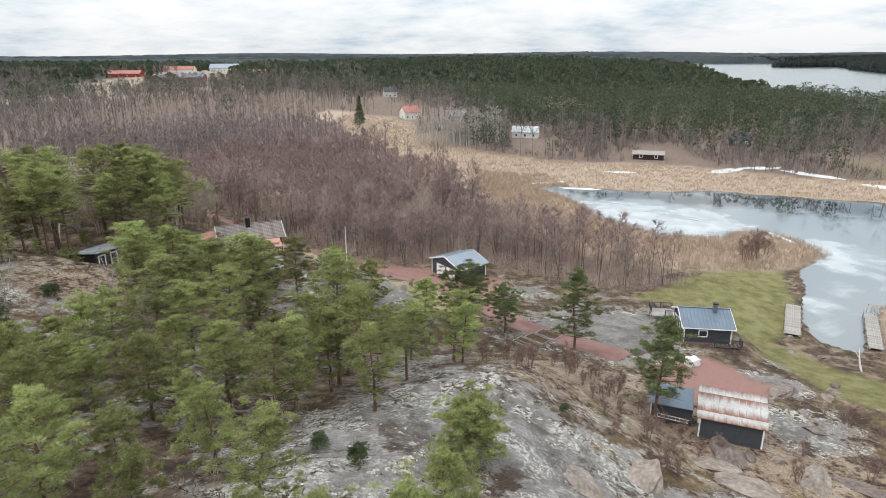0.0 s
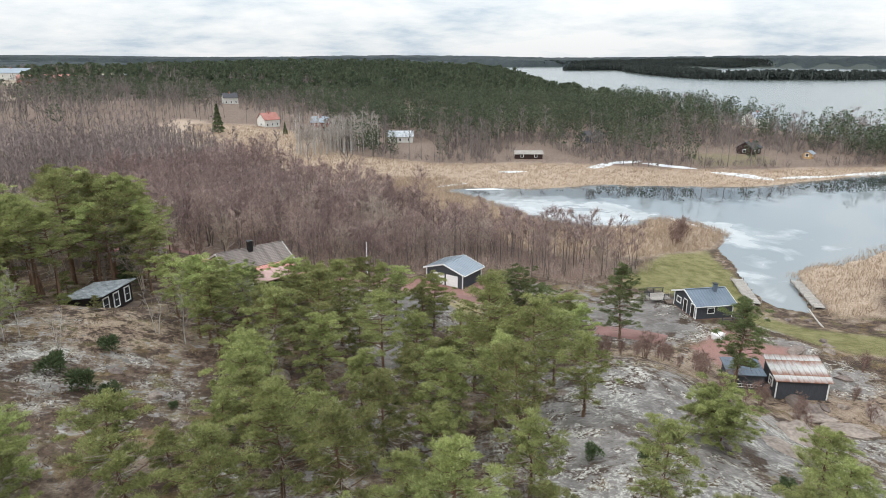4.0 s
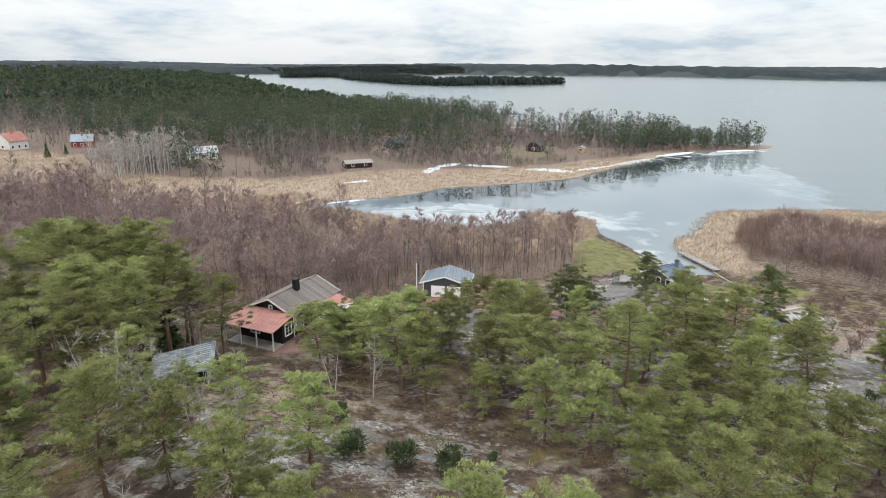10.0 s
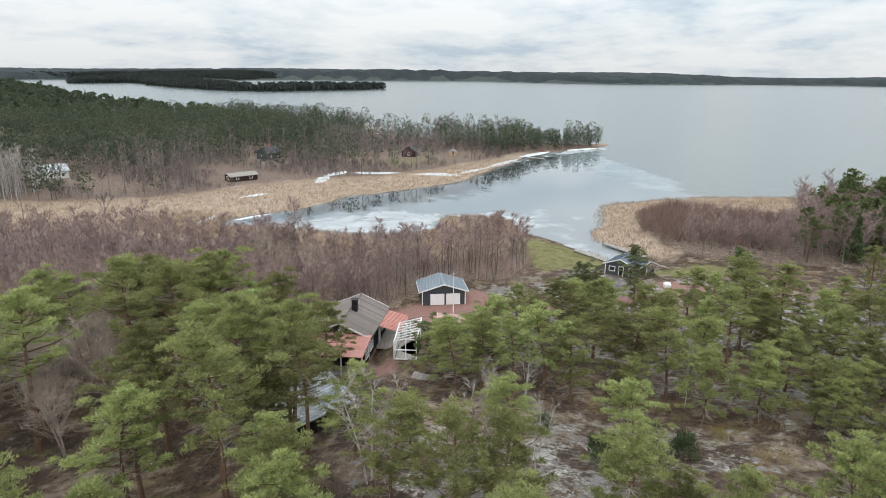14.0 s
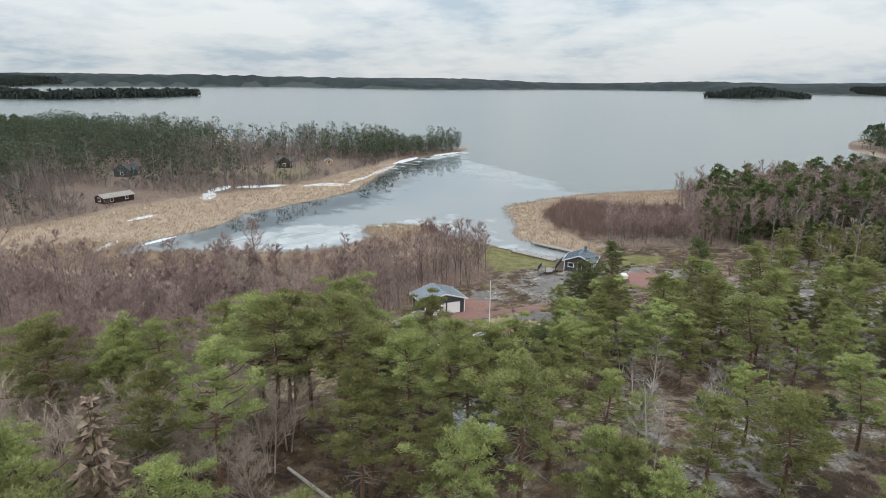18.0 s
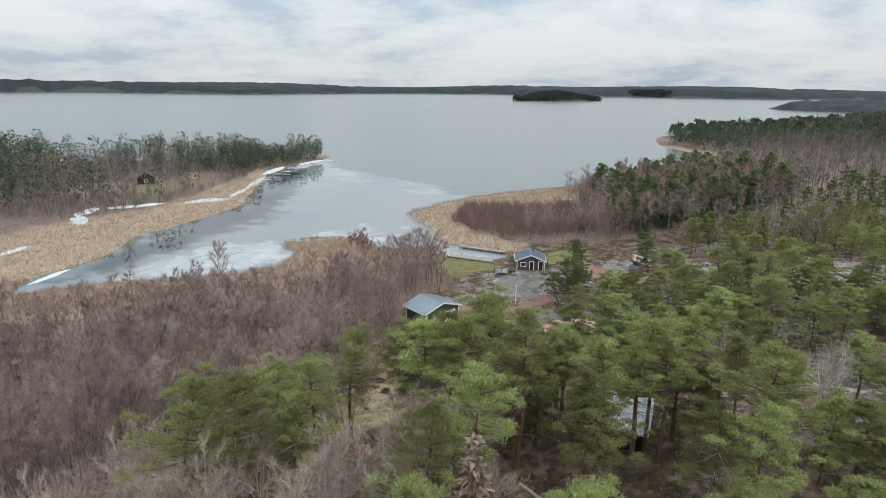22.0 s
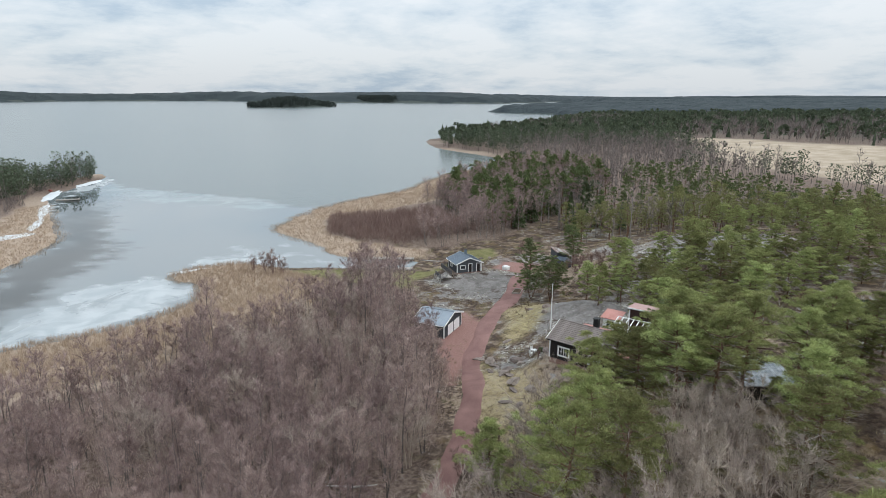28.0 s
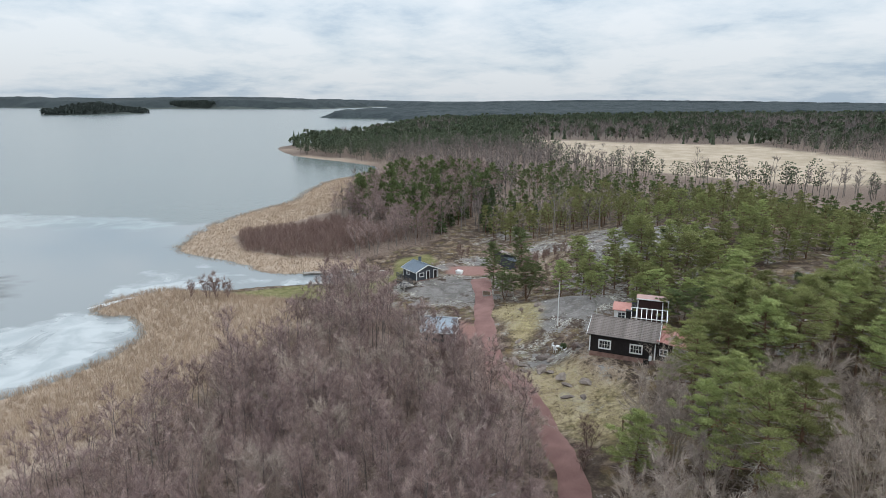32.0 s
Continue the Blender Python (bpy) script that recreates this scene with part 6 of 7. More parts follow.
for h_ in (10.0, 11.5, 9.0, 12.5):
    k_ = np.linspace(0, 1, 4)
    line = np.stack([0.4 * k_ ** 2 * rng.normal(), 0.4 * k_ * rng.normal(), k_ * h_], 1)
    nl, nt_ = 10, 96
    f_ = rng.uniform(0.4, 0.93, nl)
    a_ = rng.uniform(0, math.tau, nl)
    b_ = np.stack([np.interp(f_, k_, line[:, c]) for c in range(3)], 1)
    d_ = unit(np.stack([np.cos(a_), np.sin(a_), rng.uniform(0.8, 1.8, nl)], 1))
    e_ = b_ + d_ * (h_ * 0.30 * (1.2 - f_))[:, None]
    k2 = rng.integers(0, nl, nt_)
    s_ = b_[k2] + (e_ - b_)[k2] * rng.uniform(0.25, 1.0, (nt_, 1))
    t_ = s_ + unit(d_[k2] + rng.normal(0, 0.55, (nt_, 3))) * rng.uniform(0.8, 1.7, (nt_, 1))
    mid_bare.append((np.concatenate([tapered(line, 0.15 * (1 - 0.88 * k_), 3), blades(b_, e_, 0.16)]), blades(s_, t_, 0.09 * rng.uniform(0.6, 1.4, nt_))))
rest_near = np.hypot(rest[:, 0], rest[:, 1] - 120) < 105
patch_size = 0.86 + 0.34 * wave_noise(rest[:, 0], rest[:, 1], 91, 17)
joined("alder_thicket", low_alders, rest[rest_near], rng.uniform(0.8, 1.2, rest_near.sum()) * patch_size[rest_near], [M["grey_bark"], M["twig"]], "leafless grey-brown alder thicket at the water's edge", "woods")
allp = np.concatenate([rest[~rest_near], far_thick])
joined("far_thicket", mid_bare, allp, rng.uniform(0.75, 1.15, len(allp)) * (0.9 + 0.38 * wave_noise(allp[:, 0], allp[:, 1], 92, 22)), [M["grey_bark"], M["twig_dim"]], "leafless grey-brown alder thicket farther along the inlet", "woods")
brush = sth[(sth[:, 0] > 84) & (sth[:, 1] > 46)]
tall = sth[~((sth[:, 0] > 84) & (sth[:, 1] > 46))]
more_brush = scatter((84, 132), (46, 92), 1.9, lambda x, y: inside(x, y, THICK_SOUTH) & (shore(x, y) > 4), 13)
brush_kinds = []
for _ in range(3):
    b_ = np.stack([rng.normal(0, 0.5, 90), rng.normal(0, 0.5, 90), rng.uniform(0, 2.2, 90)], 1)
    brush_kinds.append((np.zeros((0, 3, 3)), blades(b_, b_ + np.stack([rng.normal(0, 0.55, 90), rng.normal(0, 0.55, 90), rng.uniform(1.0, 2.6, 90)], 1), 0.06)))
under_kinds = []
for _ in range(3):
    b_ = np.stack([rng.normal(0, 0.8, 80), rng.normal(0, 0.8, 80), rng.uniform(0, 1.6, 80)], 1)
    under_kinds.append((np.zeros((0, 3, 3)), blades(b_, b_ + np.stack([rng.normal(0, 0.5, 80), rng.normal(0, 0.5, 80), rng.uniform(0.8, 2.2, 80)], 1), 0.035)))
low = scatter((-70, 60), (85, 180), 2.1, lambda x, y: inside(x, y, THICK_NORTH) & clear_of(x, y, -0.6) & (wave_noise(x, y, 95, 9) > -0.35), 21)
joined("thicket_undergrowth", under_kinds, low, rng.uniform(0.6, 1.3, len(low)), [M["grey_bark"], M["twig"]], "leafless undergrowth between the alders", "brush")
joined("shore_brush", brush_kinds, more_brush, rng.uniform(0.7, 1.15, len(more_brush)), [M["grey_bark"], M["twig_red"]], "dense low leafless brush behind the reeds", "brush")
wood_kinds = [bare_shape(10.5, 1, 1000, 0.30, 1.0, 0.036, 26, 0.26), bare_shape(9.5, 2, 1000, 0.28, 1.0, 0.036, 28, 0.24), bare_shape(11.5, 1, 1000, 0.27, 1.0, 0.036, 26, 0.3)]
joined("shore_wood", wood_kinds, tall, rng.uniform(0.8, 1.25, len(tall)), [M["pale_bark"], M["twig"]], "tall leafless trees at the edge of the pine wood", "woods")
mingled = scatter((70, 190), (-62, 44), 5.6, lambda x, y: inside(x, y, THICK_SOUTH) & (shore(x, y) > 12), 18)
joined("edge_pines", edge_kinds, mingled, rng.uniform(0.9, 1.45, len(mingled)), [M["pine_bark"], M["pine_mid"]], "dark pines among the bare trees at the wood's edge", "woods", seed=8)
inner = scatter((10, 150), (-92, 40), 6.0, lambda x, y: inside(x, y, PINE_SOUTH) & (shore(x, y) > 8), 17)
joined("mixed_wood", mid_bare, inner, rng.uniform(0.6, 0.95, len(inner)), [M["pale_bark"], M["twig_oak"]], "bare birches and aspens among the pines", "woods")

grove = scatter((-16, 40), (244, 300), 2.6, lambda x, y: (np.hypot((x - 10) * 0.8 + (y - 270) * 0.6, ((y - 270) * 0.8 - (x - 10) * 0.6) * 2.0) < 26) & (np.hypot(x - 39, y - 290) > 8) & ~((x > 27) & (y > 262)), 19)
joined("aspen_grove", mid_bare, grove, rng.uniform(0.9, 1.35, len(grove)), [M["birch_bark"], M["twig_grey"]], "grove of pale bare aspens beside a white cottage", "woods", seed=9)

# reeds
reed_kinds = []
for _ in range(4):
    b = np.concatenate([rng.uniform(-0.7, 0.7, (26, 2)), np.zeros((26, 1))], 1)
    reed_kinds.append((np.zeros((0, 3, 3)), blades(b, b + np.stack([rng.normal(0, 0.25, 26) + 0.15, rng.normal(0, 0.25, 26), rng.uniform(0.8, 1.7, 26)], 1), 0.06)))
reed_short = []
for _ in range(4):
    b = np.concatenate([rng.uniform(-1.4, 1.4, (34, 2)), np.zeros((34, 1))], 1)
    reed_short.append((np.zeros((0, 3, 3)), blades(b, b + np.stack([rng.normal(0, 0.2, 34), rng.normal(0, 0.2, 34), rng.uniform(0.3, 1.0, 34)], 1), 0.10)))
rp = scatter((15, 100), (100, 206), 1.0, lambda x, y: inside(x, y, REED_NEAR) & (shore(x, y) > -2.5), 14)
rn = scatter((-60, 220), (150, 355), 2.0, lambda x, y: inside(x, y, REED_NORTH) & (shore(x, y) > -3), 15)
rs = scatter((68, 262), (-64, 106), 1.8, lambda x, y: inside(x, y, REED_SOUTH) & (shore(x, y) > -3), 16)
joined("reed_bed", reed_kinds, rp, rng.uniform(0.6, 1.1, len(rp)), [M["reed"], M["reed"]], "dry straw-coloured reeds along the shore", "reeds")
allr = np.concatenate([rn, rs])
joined("far_reed_bed", reed_short, allr, rng.uniform(0.8, 1.2, len(allr)), [M["reed"], M["reed"]], "flattened dry reeds on the low shore across the inlet", "reeds")


# far woods: light shapes by the thousand
def cone_shape(h, r, n=7):
    out = []
    for z0, z1, rr in ((0.12, 0.7, 1.0), (0.45, 1.0, 0.72)):
        a_ = np.arange(n) * math.tau / n + rng.uniform(0, 1)
        jit = rng.uniform(0.65, 1.25, n)
        base = np.stack([np.cos(a_) * r * rr * jit, np.sin(a_) * r * rr * jit, h * z0 * rng.uniform(0.8, 1.25, n)], 1)
        tip = np.array([rng.normal() * 0.15 * r, rng.normal() * 0.15 * r, h * z1])
        out.append(np.stack([base, np.roll(base, -1, 0), np.repeat(tip[None], n, 0)], 1))
    return np.concatenate(out)


def round_shape(h, r):
    """A pine crown seen from afar: ragged tufts on a stem."""
    n = 11
    c_ = unit(rng.normal(size=(n, 3))) * (r, r, h * 0.24) + (0, 0, h * 0.68)
    out = unit(c_ - (0, 0, h * 0.6)) * r * 0.8
    t1 = blades(c_, c_ + out + (0, 0, 0.25 * r), rng.uniform(1.2, 2.0, n) * r)
    t2 = blades(c_ + out, c_ - out * 0.6, rng.uniform(1.0, 1.8, n) * r)
    return np.concatenate([t1, t2])


def stem(h, w=0.35):
    return np.array([[(-w / 2, 0, 0), (w / 2, 0, 0), (0, 0, h)], [(0, -w / 2, 0), (0, w / 2, 0), (0, 0, h)]], float)


def brush_shape(h, n=18, w=0.42):
    b = np.stack([rng.normal(0, 0.5, n), rng.normal(0, 0.5, n), rng.uniform(0.1, 0.55, n) * h], 1)
    t_ = b + np.stack([rng.normal(0, 0.16 * h, n), rng.normal(0, 0.16 * h, n), rng.uniform(0.25, 0.5, n) * h], 1)
    return blades(b, t_, w * rng.uniform(0.6, 1.4, n))


def mid_pine(h, r, n=165):
    f = rng.uniform(0.28, 1.0, n)
    a_ = rng.uniform(0, math.tau, n)
    rad = r * np.sin(np.clip((f - 0.2) * 1.15, 0, 1) * math.pi) ** 0.7 * rng.uniform(0.3, 1.0, n)
    b_ = np.stack([np.cos(a_) * rad, np.sin(a_) * rad, f * h * 0.93], 1)
    d_ = unit(np.stack([np.cos(a_), np.sin(a_), rng.uniform(0.1, 0.9, n)], 1) + rng.normal(0, 0.35, (n, 3)))
    return stem(h * 0.9, 0.3), blades(b_, b_ + d_ * rng.uniform(0.45, 0.85, (n, 1)), rng.uniform(0.35, 0.7, n))


near_conifers = [mid_pine(12, 3.0), mid_pine(10, 2.8), mid_pine(14, 3.0), mid_pine(13, 2.6), mid_pine(11, 3.2), mid_pine(12.5, 2.7)]
conifers = [(stem(9), round_shape(13, 2.2)), (stem(8), round_shape(11, 2.4)), (stem(9), cone_shape(14, 2.0)), (stem(9), round_shape(14, 2.0))]
barewood = [(stem(11, 0.28), brush_shape(12)), (stem(10, 0.28), brush_shape(10.5)), (stem(12, 0.26), brush_shape(13))]


def conifer_share(x, y):
    """How much of the far wood is evergreen."""
    v = 0.5 + 0.7 * wave_noise(x, y, 41, 130) + 0.75 * wave_noise(x, y, 42, 26)
    v = v + 0.9 * np.exp(-((x - 230) ** 2 + (y - 420) ** 2) / 190 ** 2) + 0.8 * np.exp(-((x - 150) ** 2 + (y - 900) ** 2) / 420 ** 2)
    v = v - 1.2 * np.exp(-((x + 150) ** 2 + (y - 300) ** 2) / 170 ** 2) - 0.7 * np.exp(-((x - 80) ** 2 + (y - 238) ** 2) / 32 ** 2) + 0.9 * np.exp(-((x - 85) ** 2 + (y - 330) ** 2) / 60 ** 2) - 0.6 * np.exp(-((x - 190) ** 2 + (y - 230) ** 2) / 38 ** 2) + 0.7 * np.exp(-((x - 285) ** 2 + (y - 185) ** 2) / 30 ** 2)
    v = v + 0.8 * np.exp(-((x - 400) ** 2 + (y + 140) ** 2) / 120 ** 2) - 1.3 * np.exp(-((x - 230) ** 2 + (y + 110) ** 2) / 75 ** 2) - 0.7 * np.exp(-((x - 250) ** 2 + (y + 390) ** 2) / 60 ** 2)
    v = v - 1.6 * np.exp(-((x - 112) ** 2 + (y - 62) ** 2) / 45 ** 2) - 1.5 * np.exp(-((x - 33) ** 2 + (y - 276) ** 2) / 20 ** 2)
    return v + 0.5 * (np.hypot(x, y) > 900)


FAR_YARDS = [(-22, 353), (6, 353), (39, 290), (80, 231), (250, 302), (178, 221), (-49, 485), (128, 268), (200, 205), (-10, 400), (41, 279), (43, 268), (-60, 430), (150, 232), (165, 225), (120, 262)]
VILLAGE = [(-340, 420), (-420, 1050), (-180, 1050), (-160, 760), (-200, 430)]


def woodland(x, y):
    s_ = shore(x, y)
    ok = s_ > 7
    for z_ in (REED_NEAR, REED_NORTH, REED_SOUTH, LAWN, FIELD, MEADOW_N):
        ok &= ~inside(x, y, z_)
    ok &= ~((x > 95) & (x < 262) & (y > -70) & (y < 112) & (s_ < 34))
    ok &= ~((x > 30) & (x < 78) & (y > 30) & (y < 112)) & ~((x > 70) & (x < 160) & (y > 36) & (y < 112))
    ok &= ~(inside(x, y, VILLAGE) & (wave_noise(x, y, 51, 40) > -0.25))
    for hx, hy in FAR_YARDS:
        ok &= np.hypot(x - hx, y - hy) > 12
    # open gardens on the south side of the houses
    for hx, hy in ((6, 353), (-22, 353), (39, 290), (-49, 485), (178, 221), (90, 256)):
        ok &= (np.hypot(x - hx, np.maximum(np.abs(y - hy + 22) - 22, 0)) > 9)
    ok &= ~((edge_distance(x, y, FIELD) < 22) & (y > -245) & (x < 210) & (x > -20))
    return ok & (wave_noise(x, y, 52, 55) > -0.5)


def band(lo, hi, gap, seed, span):
    x0, x1, y0, y1 = span

    def mask(x, y):
        d = np.hypot(x + 40, y - 60)
        front = (x + 40) * 0.85 + (y - 60) * 0.35 > -0.72 * d
        k = (d > lo) & (d <= hi) & front
        k[k] = woodland(x[k], y[k])
        return k & ~inside(x, y, THICK_NORTH) & ~inside(x, y, THICK_SOUTH) & ~inside(x, y, PINE_SOUTH) & ~inside(x, y, PINE_ZONE)
    return scatter((x0, x1), (y0, y1), gap, mask, seed)


def canopy(name, lo, hi, cell, span, h, seed):
    """The closed roof of a far forest: one ragged sheet over the land, falling to the ground at its edges."""
    xs, ys = np.arange(-span, span, cell), np.arange(-span, span, cell)
    x, y = np.meshgrid(xs, ys)
    r = np.random.default_rng(seed)
    x, y = x + r.uniform(-0.3, 0.3, x.shape) * cell, y + r.uniform(-0.3, 0.3, y.shape) * cell
    d = np.hypot(x + 40, y - 60)
    wood = (d > lo - cell) & (d <= hi + cell) & ((x + 40) * 0.85 + (y - 60) * 0.35 > -0.72 * d)
    s_ = np.full(x.shape, -50.0)
    s_[wood] = shore(x[wood], y[wood])
    for cx, cy, a_, b_, r_ in ISLES:
        wood &= np.hypot(x - cx, y - cy) > a_ + 20
    wood &= (s_ > 2) & ~inside(x, y, FIELD) & ~inside(x, y, VILLAGE)
    z = np.full(x.shape, -3.0)
    z[wood] = height(x[wood], y[wood]) + h * r.uniform(0.62, 1.12, wood.sum()) * (0.7 + 0.3 * step(2, 60, s_[wood]))
    me = grid_mesh(name, xs, ys, z, (wood[:-1, :-1] | wood[1:, :-1] | wood[:-1, 1:] | wood[1:, 1:]))
    co = np.empty(x.size * 3)
    me.vertices.foreach_get("co", co)
    co = co.reshape(-1, 3)
    co[:, 0], co[:, 1] = x.reshape(-1), y.reshape(-1)
    me.vertices.foreach_set("co", co.reshape(-1))
    me.update()
    me.materials.append(M["canopy_hazed"])
    tagged(new(name, me), "distant forest across the water", "woods", kind="stuff")


def woods(name, pts, size, seed, bare=None, green=None, sink=0.1):
    share = conifer_share(pts[:, 0], pts[:, 1])
    r = np.random.default_rng(seed)
    ev = r.uniform(0, 1, len(pts)) < share
    joined(name + "_evergreen", green or conifers, pts[ev], size * r.uniform(0.7, 1.15, ev.sum()), [M["grey_bark"], M["pine_hazed"]], "distant dark green coniferous woods", "woods", sink=sink, seed=seed)
    joined(name + "_bare", bare or barewood, pts[~ev], size * r.uniform(0.7, 1.3, (~ev).sum()), [M["pale_bark"], M["twig_far"]], "distant leafless grey-brown woods", "woods", seed=seed + 1)


woods("near_woods", band(90, 480, 6.2, 61, (-500, 520, -420, 540)), 1.18, 62, mid_bare, near_conifers)
woods("middle_woods", band(480, 1100, 9.0, 63, (-1150, 1150, -1050, 1200)), 1.2, 64, sink=2.5)
tip = scatter((222, 306), (160, 215), 4.6, lambda x, y: (shore(x, y) > 4) & (x + 1.2 * y > 470), 70)
woods("headland", tip, 0.95, 71, mid_bare, near_conifers, sink=1.5)
under = scatter((-70, 300), (165, 420), 4.2, lambda x, y: woodland(x, y) & ~inside(x, y, THICK_NORTH) & (shore(x, y) < 110), 75)
low_brush = [(np.zeros((0, 3, 3)), brush_shape(4.5, 26, 0.16)) for _ in range(3)]
joined("north_brush", low_brush, under, rng.uniform(0.7, 1.2, len(under)), [M["twig_far"], M["twig_far"]], "leafless undergrowth beneath the trees across the inlet", "brush", seed=76)
isle_trees = np.concatenate([scatter((cx - a_, cx + a_), (cy - a_, cy + a_), 7.0, lambda x, y: shore(x, y) > 1, 80 + i) for i, (cx, cy, a_, b_, r_) in enumerate(ISLES)])
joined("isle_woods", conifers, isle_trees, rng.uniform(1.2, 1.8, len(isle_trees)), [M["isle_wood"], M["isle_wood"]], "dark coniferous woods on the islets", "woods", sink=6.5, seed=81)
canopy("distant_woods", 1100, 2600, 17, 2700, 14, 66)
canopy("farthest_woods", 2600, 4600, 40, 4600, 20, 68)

# dry grass, heather and litter on the near ground
tufts = []
for _ in range(4):
    b_ = np.concatenate([rng.normal(0, 0.24, (16, 2)), np.zeros((16, 1))], 1)
    tufts.append((np.zeros((0, 3, 3)), blades(b_, b_ + np.stack([rng.normal(0, 0.12, 16), rng.normal(0, 0.12, 16), rng.uniform(0.08, 0.28, 16)], 1), 0.05)))
grass = scatter((-60, 60), (10, 112), 1.2, lambda x, y: clear_of(x, y, -0.3) & (rockiness(x, y) < 0.4) & (wave_noise(x, y, 71, 6) > -0.1) & ~inside(x, y, LAWN) & (shore(x, y) > 6), 72)
joined("dry_grass", tufts, grass, rng.uniform(0.6, 1.3, len(grass)), [M["dry_grass"], M["dry_grass"]], "pale dry grass tufts between the rocks", "grass", sink=0.02)
ling = scatter((-75, 25), (12, 84), 1.5, lambda x, y: clear_of(x, y, -0.3) & (rockiness(x, y) < 0.62) & (wave_noise(x, y, 73, 5) > 0.12), 74)
joined("heather", tufts, ling, rng.uniform(0.8, 1.5, len(ling)), [M["heather"], M["heather"]], "low dark brown heather on the hill", "heather", sink=0.02)


# ---- single trees and shrubs ----
birch_kinds = [bare_shape(9.0, 1, 500, 0.22, 0.7, 0.025), bare_shape(8.0, 2, 500, 0.24, 0.7, 0.025)]
birches = [tree_maker("birch_tree", k, (M["birch_bark"], M["twig_grey"]), "slender leafless birch with a white trunk", "birch tree", "birches among the pines") for k in birch_kinds]
for i, (x, y, k) in enumerate([(-30, 60, 0.95), (-51.7, 61.5, 1.15), (-45, 56, 0.85), (-47, 58, 0.9), (-44, 57, 0.8), (-23, 63, 0.9), (-46, 52, 0.7), (-48, 63, 0.9), (-50, 61, 0.8), (-40, 54, 0.6),
                               (-21, 47, 0.8), (-46, 141, 1.35), (-36, 88, 0.9), (-4, 27, 0.5), (-55, 44, 0.8), (-33, 62, 0.7)]):
    m = pose(x, y, float(height(x, y)) - 0.1, 0, 0, i * 77) @ Matrix.Scale(k, 4)
    if i < 2:
        birches[i].matrix_basis = m
    else:
        stand(birches[i % 2], m)

oak_kinds = [bare_shape(7.5, 4, 2600, 0.40, 0.75, 0.022, 48), bare_shape(6.5, 5, 2600, 0.42, 0.75, 0.022, 50), bare_shape(8.5, 3, 2600, 0.38, 0.75, 0.022, 44)]
oaks = [tree_maker("bare_tree", k, (M["twig_oak"], M["twig_oak"]), "spreading leafless tree with pale grey branches", "bare tree", "bare trees by the drive") for k in oak_kinds]
oak_zone = [(-38, 106), (-44, 99), (-50, 92), (-58, 96), (-66, 104), (-76, 118), (-72, 138), (-56, 136), (-44, 122)]
extra = scatter((-80, -36), (90, 140), 4.2, lambda x, y: inside(x, y, oak_zone) & clear_of(x, y) & (np.hypot(x + 46.8, y - 101.6) > 4.5), 33)
within = scatter((-60, 40), (98, 150), 9.5, lambda x, y: inside(x, y, THICK_NORTH) & clear_of(x, y), 34)
pale = [tuple(q) for q in extra] + [tuple(q) for q in within] + [(-53, 97), (-56.5, 93.5), (-58, 89.5), (-48.5, 97), (-48.5, 92.5), (-55, 101), (-62, 97), (-52, 92), (-38, 82), (-44, 88), (-40, 104), (17, 110), (21, 113)]
for i, (x, y) in enumerate(pale):
    m = pose(x, y, float(height(x, y)) - 0.1, 0, 0, i * 61) @ Matrix.Scale(0.85 + 0.5 * ((i * 37) % 10) / 10, 4)
    if i < 3:
        oaks[i].matrix_basis = m
    else:
        stand(oaks[i % 3], m)



def bush_shape(h, r, n):
    """A rounded evergreen bush: leaning lobes of short sprays."""
    lobes = np.stack([rng.normal(0, 0.4 * r, 9), rng.normal(0, 0.4 * r, 9), rng.uniform(0.3, 0.78, 9) * h], 1)
    k = rng.integers(0, 9, n)
    d = unit(rng.normal(size=(n, 3)) + (0, 0, 0.3))
    base = lobes[k] + d * rng.uniform(0.3, 1.0, (n, 1)) * (0.42 * r, 0.42 * r, 0.26 * h)
    base[:, 2] = np.maximum(base[:, 2], 0.05)
    tip = base + unit(d + rng.normal(size=(n, 3)) * 0.4 + (0, 0, 0.5)) * 0.26
    return tapered([(0, 0, 0), (0, 0, h * 0.6)], [0.06, 0.02], 4), blades(base, tip, 0.12)


juniper = tree_maker("juniper_bush", bush_shape(2.2, 1.25, 1100), (M["pine_bark"], M["spruce_needle"]), "dense dark green juniper bush on the rock", "juniper", "junipers on the hill", "foliage")
for i, (x, y, k) in enumerate([(-36, 47, 1.1), (-36, 56, 0.9), (-39, 50, 1.1), (-34, 45, 1.0), (4, 26, 0.7), (1, 28, 0.6), (-3, 29, 0.8), (-13, 88, 0.55), (-29, 45, 0.4), (12, 22, 0.6), (20, 40, 0.4)]):
    m = pose(x, y, float(height(x, y)) - 0.1, 0, 0, i * 50) @ Matrix.Scale(k, 4)
    if i:
        stand(juniper, m)
    else:
        juniper.matrix_basis = m
spruce = tree_maker("spruce_tree", spruce_shape(7.5, 1.7, 1600), (M["pine_bark"], M["spruce_needle"]), "dark green narrow spruce tree", "spruce tree", "spruces", "foliage")
